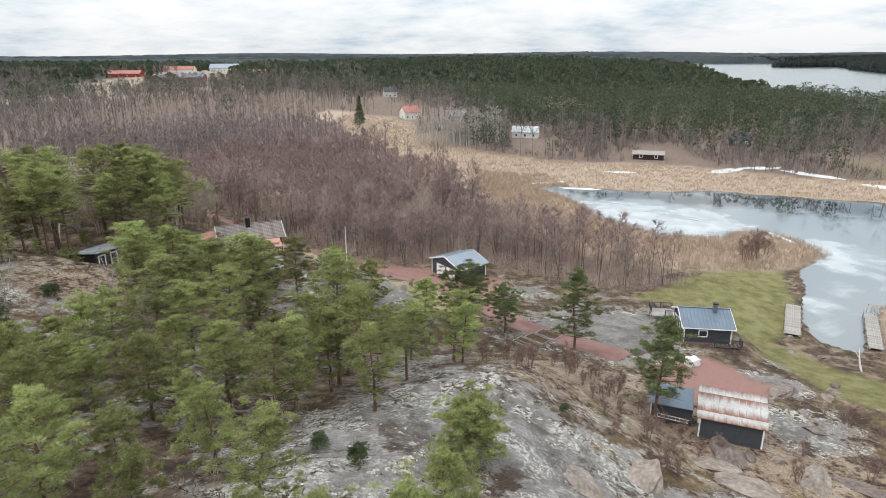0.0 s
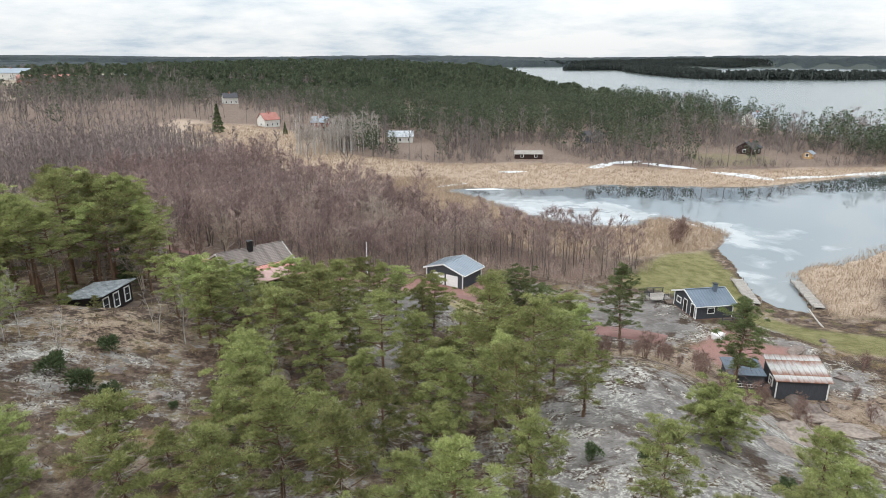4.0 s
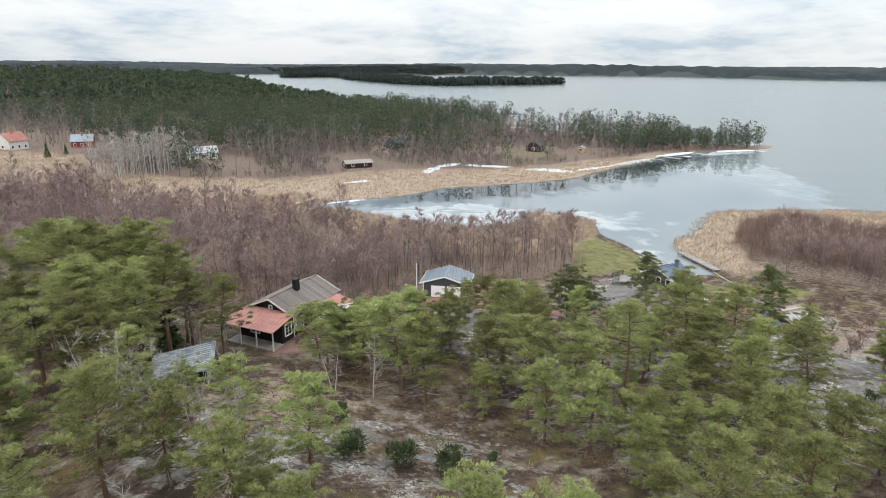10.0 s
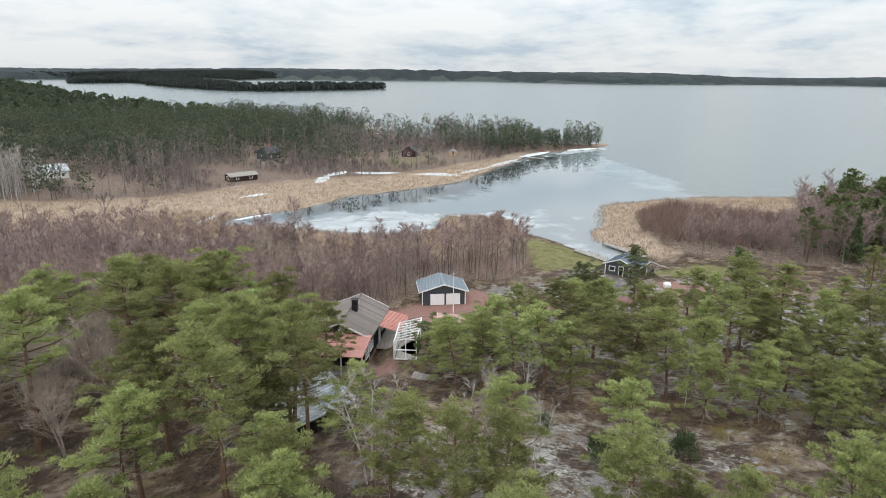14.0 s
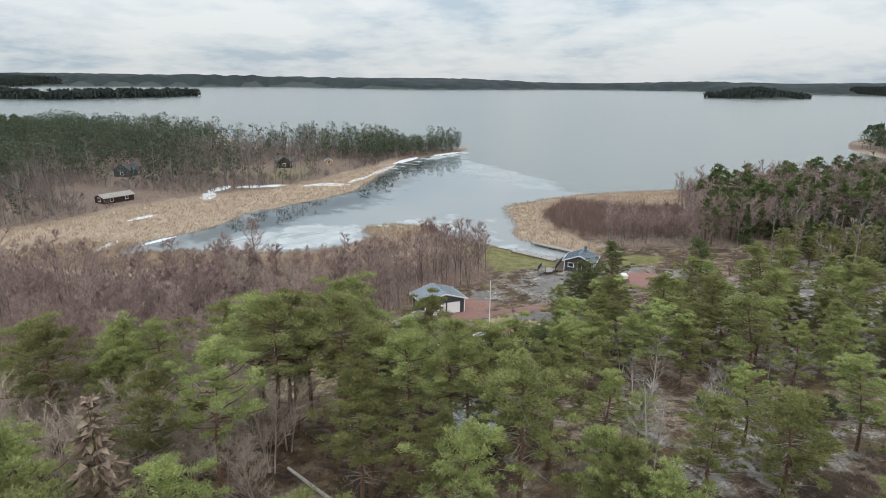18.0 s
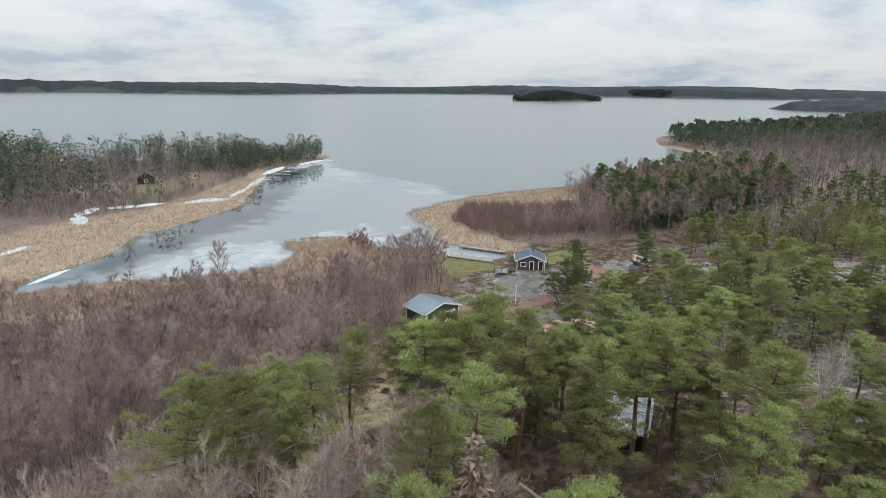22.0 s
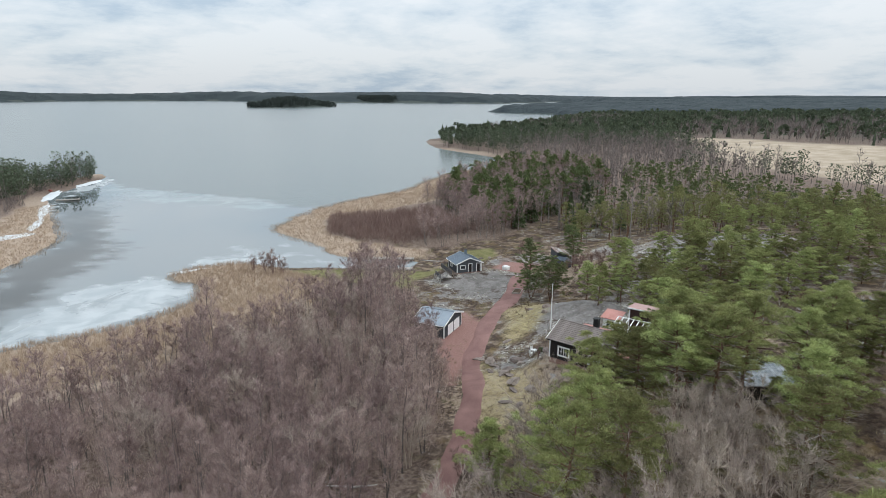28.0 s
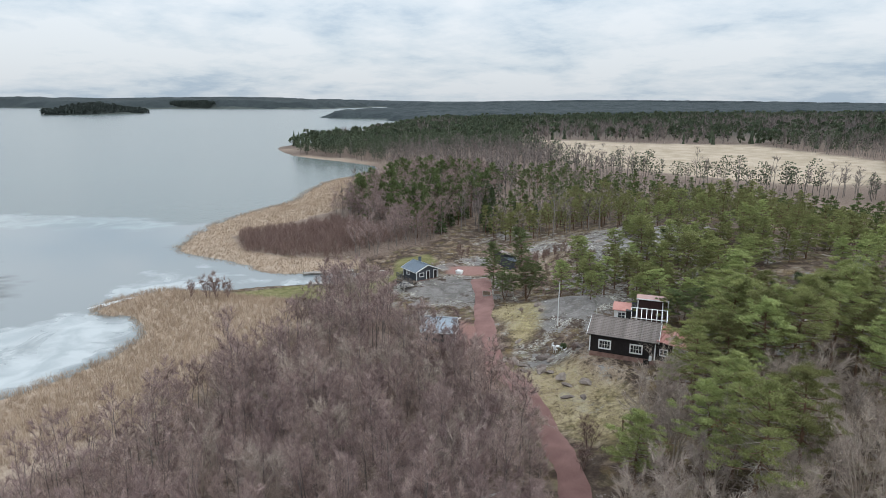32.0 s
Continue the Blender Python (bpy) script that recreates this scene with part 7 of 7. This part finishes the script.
for i, (x, y, k) in enumerate([(-40.5, 86, 1.0), (-46, 325, 1.9), (-14, 322, 0.8), (-6, 328, 0.6), (70, 20, 1.3), (78, 14, 1.4), (66, 12, 1.2), (84, 4, 1.4), (92, -4, 1.3), (60, 8, 1.1), (86, 24, 1.5), (93, 29, 1.7), (99, 18, 1.8), (105, 24, 1.6), (91, 12, 1.6), (111, 10, 1.8), (118, 2, 1.7), (101, 4, 1.5), (81, 32, 1.4), (126, -8, 1.8)]):
    m = pose(x, y, float(height(x, y)) - 0.1, 0, 0, i * 50) @ Matrix.Scale(k, 4)
    if i:
        stand(spruce, m)
    else:
        spruce.matrix_basis = m
dead = tree_maker("dead_spruce", spruce_shape(7.5, 1.8, 520), (M["pine_bark"], M["dead_needle"]), "dead brown spruce among the green pines", "spruce tree", "", "foliage")
dead.matrix_basis = pose(-68.5, 92.9, float(height(-68.5, 92.9)) - 0.1) @ Matrix.Scale(1.9, 4)
shrub_kind = bare_shape(3.6, 7, 700, 0.3, 0.7, 0.03, 28)
shrub = tree_maker("bare_shrub", shrub_kind, (M["twig_red"], M["twig_red"]), "leafless brown shrub with many thin stems", "shrub", "bare shrubs")
for i, (x, y, k) in enumerate([(-34, 110, 1.1), (-36, 114, 0.9), (-37, 106, 0.9), (24, 56, 0.7), (25, 53, 0.6), (28, 52, 0.7), (22, 50, 0.6), (69, 113.5, 1.7), (71, 115, 1.5), (67, 112, 1.4), (-18, 92, 0.5), (52, 50, 0.8), (56, 47, 0.9),
                               (48, 40, 0.8), (30, 44, 0.6), (3, 80, 0.35), (41, 39, 0.7), (74, 118, 1.2), (23, 52.5, 0.8), (26, 48.5, 0.7), (21, 54, 0.6), (29, 47, 0.6), (33, 45.5, 0.6), (24, 46, 0.5), (36, 43.5, 0.55), (19, 57, 0.6), (44, 44, 0.6), (53, 46, 0.7)] + [(float(x), float(y), 0.45 + 0.4 * (j_ * 7 % 10) / 10) for j_, (x, y) in enumerate(scatter((15, 34), (38, 58), 4.0, lambda x, y: (rockiness(x, y) < 0.45) & (edge_distance(x, y, ROAD, closed=False) > 4) & (np.hypot(x - 35, y - 48) > 6), 35))]):
    m = pose(x, y, float(height(x, y)) - 0.05, 0, 0, i * 50) @ Matrix.Scale(k, 4)
    if i:
        stand(shrub, m)
    else:
        shrub.matrix_basis = m


# ---- boulders ----
def boulder_mesh(seed):
    bm = bmesh.new()
    bmesh.ops.create_icosphere(bm, subdivisions=3, radius=1.0)
    pick = random.Random(int(seed * 10))
    cuts = [(Vector((pick.gauss(0, 1), pick.gauss(0, 1), pick.gauss(0.3, 0.7))).normalized(), pick.uniform(0.5, 0.8)) for _ in range(9)]
    for v_ in bm.verts:
        n_ = 1 + 0.22 * noise.noise(v_.co * 1.1 + Vector((seed, 0, 0))) + 0.12 * noise.noise(v_.co * 3 + Vector((0, seed, 0)))
        for pn, pd in cuts:
            over = v_.co.dot(pn) - pd
            if over > 0:
                v_.co -= pn * over
        v_.co = Vector((v_.co.x * n_ * 1.25, v_.co.y * n_, max(v_.co.z, -0.5) * n_ * 0.62))
    me = bpy.data.meshes.new("boulder")
    bm.to_mesh(me)
    bm.free()
    me.materials.append(M["rock"])
    return me


boulders = [boulder_mesh(s_ * 7.3) for s_ in range(4)]
stones = [(37, 42.6, 1.1), (38.6, 43, 0.9), (41, 42.5, 0.7), (4, 43, 0.8), (5, 41, 0.6), (-24, 101, 0.9), (-26, 100, 0.8), (-6, 95, 1.1), (-8, 94, 1.3), (-10, 94.5, 0.9), (-15, 95.5, 1.3), (-17, 96, 1), (-20, 97, 1.4), (-22, 98.5, 0.9), (-14, 92, 0.9), (-12, 96.5, 0.9), (53, 56, 0.9), (55, 58, 0.7), (56, 60, 0.8), (-35, 52, 0.7), (-31, 47, 0.8), (-20, 52, 0.9), (14, 34, 0.9), (20, 30, 1.2), (8, 70, 0.8), (2, 76, 1), (-1, 79, 0.8), (5, 78, 0.7)]
more_stones = [(60, 78.5, 0.5), (63, 84, 0.5), (64.4, 87, 0.45), (66.5, 92, 0.5), (69, 97, 0.45), (71.5, 101, 0.5), (57, 72, 0.6), (61, 71.5, 0.7), (64, 70.5, 0.6), (33, 40, 0.9), (45, 35, 1.1), (50, 33, 0.8), (36.5, 43.4, 1.5), (33, 40, 1.3), (26, 34, 1.7), (35, 36.5, 1.6), (43, 39.5, 1.4), (47, 38.5, 1.2), (48.5, 56.8, 1.2), (47.7, 48.7, 1.1), (-12, 91.3, 1.4), (-3.4, 88.2, 0.9), (-24.2, 97.1, 1.2), (-14, 94.3, 1.3), (-17.5, 89.7, 1.2)]
for i, (x, y, k) in enumerate(stones + more_stones):
    o_ = new("boulder", boulders[i % 4])
    o_.matrix_basis = pose(x, y, float(height(x, y)) + 0.1 * k, 0, 0, i * 83) @ Matrix.Diagonal((k * 0.95, k * 0.66, k * 0.62, 1) if y > 85 else (k * 1.9, k * 1.15, k * 0.8, 1) if k >= 1.2 else (k, k * 0.85, k * 0.9, 1))
    tagged(o_, "rounded grey granite boulder lying on the ground", "boulder", "boulders")


# ---- garden things ----
def garden_table(x, y):
    z = float(height(x, y))
    t_ = thing("garden_table", pose(x, y, z, 0, 0, 20), "white garden table on the rock", "table")
    part("tabletop", blocks(*[(-0.6, 0.6, -0.38 + 0.13 * k, -0.27 + 0.13 * k, 0.70, 0.73) for k in range(6)]), M["white_paint"], t_)
    for sx in (-0.5, 0.5):
        for sy in (-0.3, 0.3):
            part("leg", blocks((sx - 0.03, sx + 0.03, sy - 0.03, sy + 0.03, -0.15, 0.697)), M["white_paint"], t_)
    for k, (dx, dy, r) in enumerate(((0, -0.9, 0), (0, 0.95, 180), (-1.15, 0, -90), (1.15, 0, 90))):
        c_ = thing("garden_chair", pose(x + dx, y + dy, z, 0, 0, r), "white garden chair beside the table", "chair", "garden chairs")
        part("seat", blocks((-0.24, 0.24, -0.24, 0.24, 0.42, 0.46)), M["white_paint"], c_)
        part("backrest", blocks((-0.24, 0.24, -0.27, -0.243, 0.46, 0.92)), M["white_paint"], c_)
        for sx in (-0.2, 0.2):
            for sy in (-0.2, 0.2):
                part("leg", blocks((sx - 0.025, sx + 0.025, sy - 0.025, sy + 0.025, -0.15, 0.418)), M["white_paint"], c_)


garden_table(-12.8, 88.6)
for i, (x, y) in enumerate([(22.6, 69.6), (20.9, 67.9), (19.2, 66.2)]):
    z = float(height(x, y))
    b_ = thing("raised_bed", pose(x, y, z, 0, 0, -45), "raised garden bed framed with grey boards", "garden bed", "raised beds")
    for a0 in ((-1.6, 1.6, -0.9, -0.82), (-1.6, 1.6, 0.82, 0.9), (-1.6, -1.52, -0.82, 0.82), (1.52, 1.6, -0.82, 0.82)):
        part("board", blocks((*a0, -0.3, 0.35)), M["old_plank"], b_)
    part("soil", blocks((-1.51, 1.51, -0.81, 0.81, -0.3, 0.24)), M["heather"], b_)
fence = thing("garden_fence", pose(15.2, 68.6, float(height(15.2, 68.6)), 0, 0, -45), "low wooden fence round the garden beds", "fence")
for k in range(6):
    part("post", blocks((k * 2.0 - 0.05, k * 2.0 + 0.05, -0.05, 0.05, -0.6, 1.0)), M["old_plank"], fence)
for z in (0.35, 0.8):
    part("rail", blocks((0, 10, 0.052, 0.09, z - 0.05, z + 0.05)), M["old_plank"], fence)
pl = thing("wooden_pole", pose(-39, 111, float(height(-39, 111)) - 0.2), "old leaning wooden pole by the drive", "pole")
bm = bmesh.new()
tube(bm, [(0, 0, 0), (0.05, 0, 2.6), (0.15, 0.05, 5.4)], [0.13, 0.11, 0.09], 7)
part("shaft", bm, M["pine_bark"], pl)
part("stub", blocks((0.02, 0.30, -0.04, 0.04, 5.0, 5.08)), M["pine_bark"], pl)
for i, (x, y, r, L) in enumerate([(-60, 68, 125, 4.5), (-12, 106, 30, 5), (-2, 112, 160, 5), (-30, 124, 70, 6), (65.2, 69.6, 63, 9.5)]):
    lg = thing("fallen_trunk", pose(x, y, float(height(x, y)) + 0.1, 0, 0, r), "pale fallen tree trunk lying on the ground", "log", "fallen trunks")
    bm = bmesh.new()
    tube(bm, [(-L / 2, 0, 0), (0, 0.15, 0.1), (L / 2, 0, 0.35)], [0.16, 0.13, 0.07], 7)
    part("stem", bm, M["birch_bark"], lg)
    bm = bmesh.new()
    tube(bm, [(L * 0.2, 0.1, 0.15), (L * 0.35, 0.7, 0.6)], [0.05, 0.02], 5)
    part("branch_stub", bm, M["birch_bark"], lg)
# a broken trunk leaning in the stand
lg = thing("leaning_trunk", pose(-54.5, 84.9, float(height(-54.5, 84.9)) - 0.1), "pale barkless trunk leaning against a pine", "log")
bm = bmesh.new()
tube(bm, [(0, 0, 0), (-0.7, 1.6, 1.75), (-1.4, 3.3, 3.6)], [0.17, 0.15, 0.11], 8)
part("stem", bm, M["birch_bark"], lg)
bm = bmesh.new()
tube(bm, [(-1.0, 2.35, 2.55), (-1.5, 2.3, 3.1)], [0.05, 0.02], 5)
part("branch_stub", bm, M["birch_bark"], lg)


def parked_car(x, y, rot):
    """A small hatchback: body, cabin with glazing, lamps and wheels."""
    car = thing("parked_car", pose(x, y, float(height(x, y)) + 0.02, 0, 0, rot), "small red car parked under the pines", "car")
    side = [(-2.0, 0.34), (-2.05, 0.75), (-1.9, 0.95), (0.95, 0.95), (1.85, 0.80), (2.02, 0.60), (1.98, 0.34)]
    cab = [(-1.82, 0.94), (-1.5, 1.42), (-0.2, 1.46), (0.35, 1.36), (1.0, 0.94)]
    for name, line, w0, w1, mat in (("body", side, 0.82, 0.82, M["red_car"]), ("cabin", cab, 0.74, 0.58, M["dark_pane"])):
        bm = bmesh.new()
        mid_z = (min(q[1] for q in line), max(q[1] for q in line))
        loops = []
        for sg in (-1, 1):
            loops.append([bm.verts.new((px_, sg * (w0 + (w1 - w0) * (pz_ - mid_z[0]) / (mid_z[1] - mid_z[0])), pz_)) for px_, pz_ in line])
        bm.faces.new(loops[0])
        bm.faces.new(loops[1][::-1])
        for i in range(len(line)):
            j = (i + 1) % len(line)
            bm.faces.new((loops[0][i], loops[1][i], loops[1][j], loops[0][j]))
        bmesh.ops.recalc_face_normals(bm, faces=bm.faces)
        bmesh.ops.bevel(bm, geom=list(bm.edges), offset=0.06, segments=2, affect="EDGES")
        part(name, bm, mat, car)
    part("roof_panel", blocks((-1.42, -0.05, -0.56, 0.56, 1.455, 1.485)), M["red_car"], car)
    for sg in (-1, 1):
        part("headlight", blocks((1.93, 2.03, sg * 0.58 - 0.14, sg * 0.58 + 0.14, 0.60, 0.72)), M["white_paint"], car)
        part("mirror", blocks((0.62, 0.75, sg * 0.90 - 0.08, sg * 0.90 + 0.08, 0.96, 1.08)), M["red_car"], car)
        for wx in (-1.25, 1.28):
            bm = bmesh.new()
            bmesh.ops.create_cone(bm, cap_ends=True, segments=16, radius1=0.31, radius2=0.31, depth=0.2, matrix=pose(wx, sg * 0.76, 0.31, 90, 0, 0))
            w_ = part("wheel", bm, M["tyre"], car)
            bm = bmesh.new()
            bmesh.ops.create_cone(bm, cap_ends=True, segments=12, radius1=0.19, radius2=0.17, depth=0.04, matrix=pose(wx, sg * 0.875, 0.31, 90, 0, 0))
            part("rim", bm, M["light_roof"], w_)
    return car


M["red_car"] = material("red_car_paint", (0.26, 0.03, 0.03), (0.34, 0.05, 0.045), 1.0, 0.25, 0, spec=0.6)
M["dark_pane"] = material("car_glazing", (0.05, 0.06, 0.065), (0.09, 0.10, 0.105), 1.0, 0.08, 0, spec=0.9)
M["tyre"] = material("rubber_tyre", (0.015, 0.015, 0.015), (0.03, 0.03, 0.03), 5, 0.9, 0.1)
parked_car(-46.8, 101.6, 10)
# steps in the slope south of the cottage
st = thing("garden_steps", pose(-27.5, 72.6, float(height(-27.5, 72.6)), 0, 0, 20), "timber-edged earth steps in the slope", "steps")
for k in range(4):
    part("tread", blocks((-0.8, 0.8, -0.3 + 0.6 * k, 0.3 + 0.6 * k, -0.5, 0.04 + 0.1 * k)), M["old_plank"], st)
# shelter sail: a dark cloth over a frame near the garden house
sh = thing("smoker_tent", pose(-16.0, 71.5, float(height(-16, 71.5)), 0, 0, 10), "black cloth tent on poles in the garden", "tent")
bm = bmesh.new()
top_ = bm.verts.new((0, 0, 2.6))
ring_ = [bm.verts.new((1.3 * math.cos(a_), 1.3 * math.sin(a_), 1.5)) for a_ in np.arange(8) * math.tau / 8]
low_ = [bm.verts.new((1.0 * math.cos(a_), 1.0 * math.sin(a_), 0.0)) for a_ in np.arange(8) * math.tau / 8]
for k in range(8):
    bm.faces.new((top_, ring_[k], ring_[(k + 1) % 8]))
    if k != 6:
        bm.faces.new((ring_[k], low_[k], low_[(k + 1) % 8], ring_[(k + 1) % 8]))
part("canopy", bm, M["dark_roof"], sh)


# ---- houses across the water ----
def far_house(name, x, y, rot, lx, ly, ze, rise, wall, roof, label, rows=1, cols=3, chimney=True):
    z = float(height(x, y)) - 0.2
    o_ = thing(name, pose(x, y, z, 0, 0, rot), label, "house")
    zr = ze + rise
    bm = blocks((-lx / 2 + 0.15, lx / 2 - 0.15, -ly / 2, ly / 2, -1, ze))
    gable_wall(bm, -lx / 2, -lx / 2 + 0.148, -ly / 2, ly / 2, -1, ze, zr)
    gable_wall(bm, lx / 2 - 0.148, lx / 2, -ly / 2, ly / 2, -1, ze, zr)
    part("wall", bm, M[wall], o_)
    for s_ in (-1, 1):
        b_ = bmesh.new()
        k_ = rise / (ly / 2)
        slope(b_, -lx / 2 - 0.4, lx / 2 + 0.4, s_ * 0.005, zr + 0.2, s_ * (ly / 2 + 0.5), ze - 0.5 * k_ + 0.2, 0.18)
        part("roof_slope", b_, M[roof], o_)
    if chimney:
        part("chimney", blocks((-0.4, 0.4, -0.9, -0.2, zr - 0.6, zr + 1.1)), M["red_tile"], o_)
    for r_ in range(rows):
        for c_ in range(cols):
            a_ = -lx / 2 + lx * (c_ + 0.5) / cols
            for side, out in (("-y", ly / 2 + 0.03), ("+y", ly / 2 + 0.03)):
                w_ = new("window")
                w_.parent, w_.matrix_basis = o_, face(side, a_, out, 0.9 + 2.6 * r_)
                part("window_frame", blocks((-0.6, -0.45, -0.05, 0.02, -0.1, 1.3), (0.45, 0.6, -0.05, 0.02, -0.1, 1.3), (-0.45, 0.45, -0.05, 0.02, 1.15, 1.3), (-0.45, 0.45, -0.05, 0.02, -0.1, 0.02)), M["white_paint"], w_)
                part("pane", blocks((-0.45, 0.45, -0.01, 0.02, 0.02, 1.15)), M["glass"], w_)
    for side in ("-x", "+x"):
        w_ = new("window")
        w_.parent, w_.matrix_basis = o_, face(side, 0, lx / 2 + 0.03, 1.0)
        part("window_frame", blocks((-0.7, -0.55, -0.05, 0.02, -0.1, 1.3), (0.55, 0.7, -0.05, 0.02, -0.1, 1.3), (-0.55, 0.55, -0.05, 0.02, 1.15, 1.3), (-0.55, 0.55, -0.05, 0.02, -0.1, 0.02)), M["white_paint"], w_)
        part("pane", blocks((-0.55, 0.55, -0.01, 0.02, 0.02, 1.15)), M["glass"], w_)
    return o_


far_house("villa", -22, 353, 30, 9, 8, 4.2, 3.2, "white_far", "red_tile", "pale lilac-white wooden villa with a red tile roof")
far_house("red_cottage", 6, 353, -20, 9, 7, 3.2, 2.6, "red_wood", "light_roof", "red wooden cottage with a pale sheet roof")
far_house("white_cottage", 38.7, 290, -12, 12, 7, 3.0, 2.2, "white_far", "mossy_roof", "white cottage with a mossy pale roof", chimney=False)
far_house("red_boathouse", 80, 231, -14, 11, 5, 2.2, 0.9, "brown_wood", "old_plank", "low brown boathouse with a weathered grey roof", cols=2, chimney=False)
far_house("manor_house", 250, 302, 10, 12, 9, 5.4, 3.0, "white_far", "light_roof", "white two-storey house among bare trees", 2, 4)
far_house("summer_cottage", 178, 221, 25, 8, 7, 2.8, 2.4, "brown_wood", "dark_roof", "brown summer cottage under bare trees", cols=2)
far_house("white_house", -49, 485, 15, 10, 8, 4.6, 3.0, "white_far", "dark_roof", "white wooden house with a dark roof")
far_house("red_barn", -272, 620, 8, 46, 12, 4.5, 3.4, "red_wood", "metal_roof", "long red barn with a blue-grey roof", cols=8, chimney=False)
far_house("cow_house", -366, 690, 4, 36, 12, 4.0, 3.2, "red_wood", "red_tile", "red farm building with a red tile roof", cols=4, chimney=False)
far_house("storehouse", -318, 650, 95, 11, 9, 4.0, 3.0, "red_wood", "red_tile", "red storehouse with white trim", cols=2, chimney=False)
far_house("ochre_store", -302, 665, 4, 22, 10, 3.6, 2.8, "yellow_far", "red_tile", "ochre outbuilding with a red tile roof", cols=3, chimney=False)
far_house("farmhouse", -272, 740, 6, 34, 12, 7.0, 4.5, "white_far", "light_roof", "large white farmhouse with a pale roof", 2, 5)
far_house("long_barn", -224, 690, 4, 52, 12, 4.6, 3.4, "red_wood", "red_tile", "long red barn with a faded red roof", cols=6, chimney=False)
far_house("tile_barn", -322, 730, 4, 34, 11, 6.0, 3.6, "white_far", "red_tile", "plastered farm building with a red tile roof", cols=3)
far_house("green_roofed_barn", -170, 755, 60, 16, 11, 5.0, 4.0, "red_wood", "light_roof", "red barn with a green sheet roof", cols=3, chimney=False)
far_house("red_shed", -190, 720, 20, 16, 9, 3.4, 2.6, "red_wood", "dark_roof", "red shed beside the barn", cols=2, chimney=False)
far_house("grey_house", 128, 268, 10, 9, 7, 3.2, 2.4, "grey_wood", "dark_roof", "grey wooden house half hidden by trees", cols=2)
far_house("pale_hut", 195, 206, 30, 4, 3.4, 2.2, 0.9, "yellow_far", "light_roof", "small pale hut near the shore", cols=1, chimney=False)
pier("far_jetty", pose(222, 176, 0, 0, 0, -95), 9, 2.2, 0.5, "small jetty on the far shore", 4)
boat = thing("rowing_boat", pose(252, 181, float(height(252, 181)) + 0.1, 0, 0, 15), "upturned red rowing boat on the shore", "boat")
bm = bmesh.new()
bmesh.ops.create_icosphere(bm, subdivisions=3, radius=1.0)
for v_ in bm.verts:
    v_.co = Vector((v_.co.x * 2.3, v_.co.y * 0.75, max(v_.co.z, 0) * 0.6))
part("hull", bm, M["red_wood"], boat, smooth=True)
bm = bmesh.new()
tube(bm, [(-2.2, 0, 0.1), (-1, 0, 0.58), (1, 0, 0.58), (2.2, 0, 0.1)], [0.04] * 4, 4)
part("keel", bm, M["red_wood"], boat)


# melting ice left on the low shore
def ice_sheet(x, y, lx, ly, rot):
    bm = bmesh.new()
    n, rings = 20, 3
    c_, s_ = math.cos(radians(rot)), math.sin(radians(rot))
    rim = [rng.uniform(0.75, 1.15) for _ in range(n)]
    prev = None
    rows_ = []
    for k in range(rings + 1):
        row = []
        for i in range(n):
            a_ = i * math.tau / n
            u, v = lx * rim[i] * k / rings * math.cos(a_), ly * rim[i] * k / rings * math.sin(a_)
            px_, py_ = x + u * c_ - v * s_, y + u * s_ + v * c_
            row.append(bm.verts.new((px_ - x, py_ - y, max(float(height(px_, py_)), 0.0) + (0.16 if k < rings else -0.05))))
        rows_.append(row)
    for k in range(rings):
        for i in range(n):
            j = (i + 1) % n
            bm.faces.new((rows_[k][i], rows_[k + 1][i], rows_[k + 1][j], rows_[k][j]))
    bmesh.ops.remove_doubles(bm, verts=bm.verts, dist=0.001)
    bmesh.ops.recalc_face_normals(bm, faces=bm.faces)
    me = bpy.data.meshes.new("ice_sheet")
    bm.to_mesh(me)
    bm.free()
    me.materials.append(M["ice_edge"])
    for f_ in me.polygons:
        f_.use_smooth = True
    ob = new("ice_sheet", me)
    ob.matrix_basis = pose(x, y, 0)
    tagged(ob, "white melting ice lying along the reeds", "ice", "ice along the shore")


for q in ((37, 195, 7, 1.6, 15), (64, 206, 6, 1.4, -12), (47, 187, 7, 1.2, -10), (101, 209, 8, 3.2, 25), (114, 213.5, 9, 2.6, 3), (126, 202, 11, 3.2, -52), (144, 182, 12, 3.0, -35), (168, 177, 15, 1.8, -2), (198, 178, 20, 2.2, 3), (238, 179, 17, 3.0, -5), (276, 166, 16, 3.0, -22),
          (84, 133, 6, 1.0, 100)):
    ice_sheet(*q)
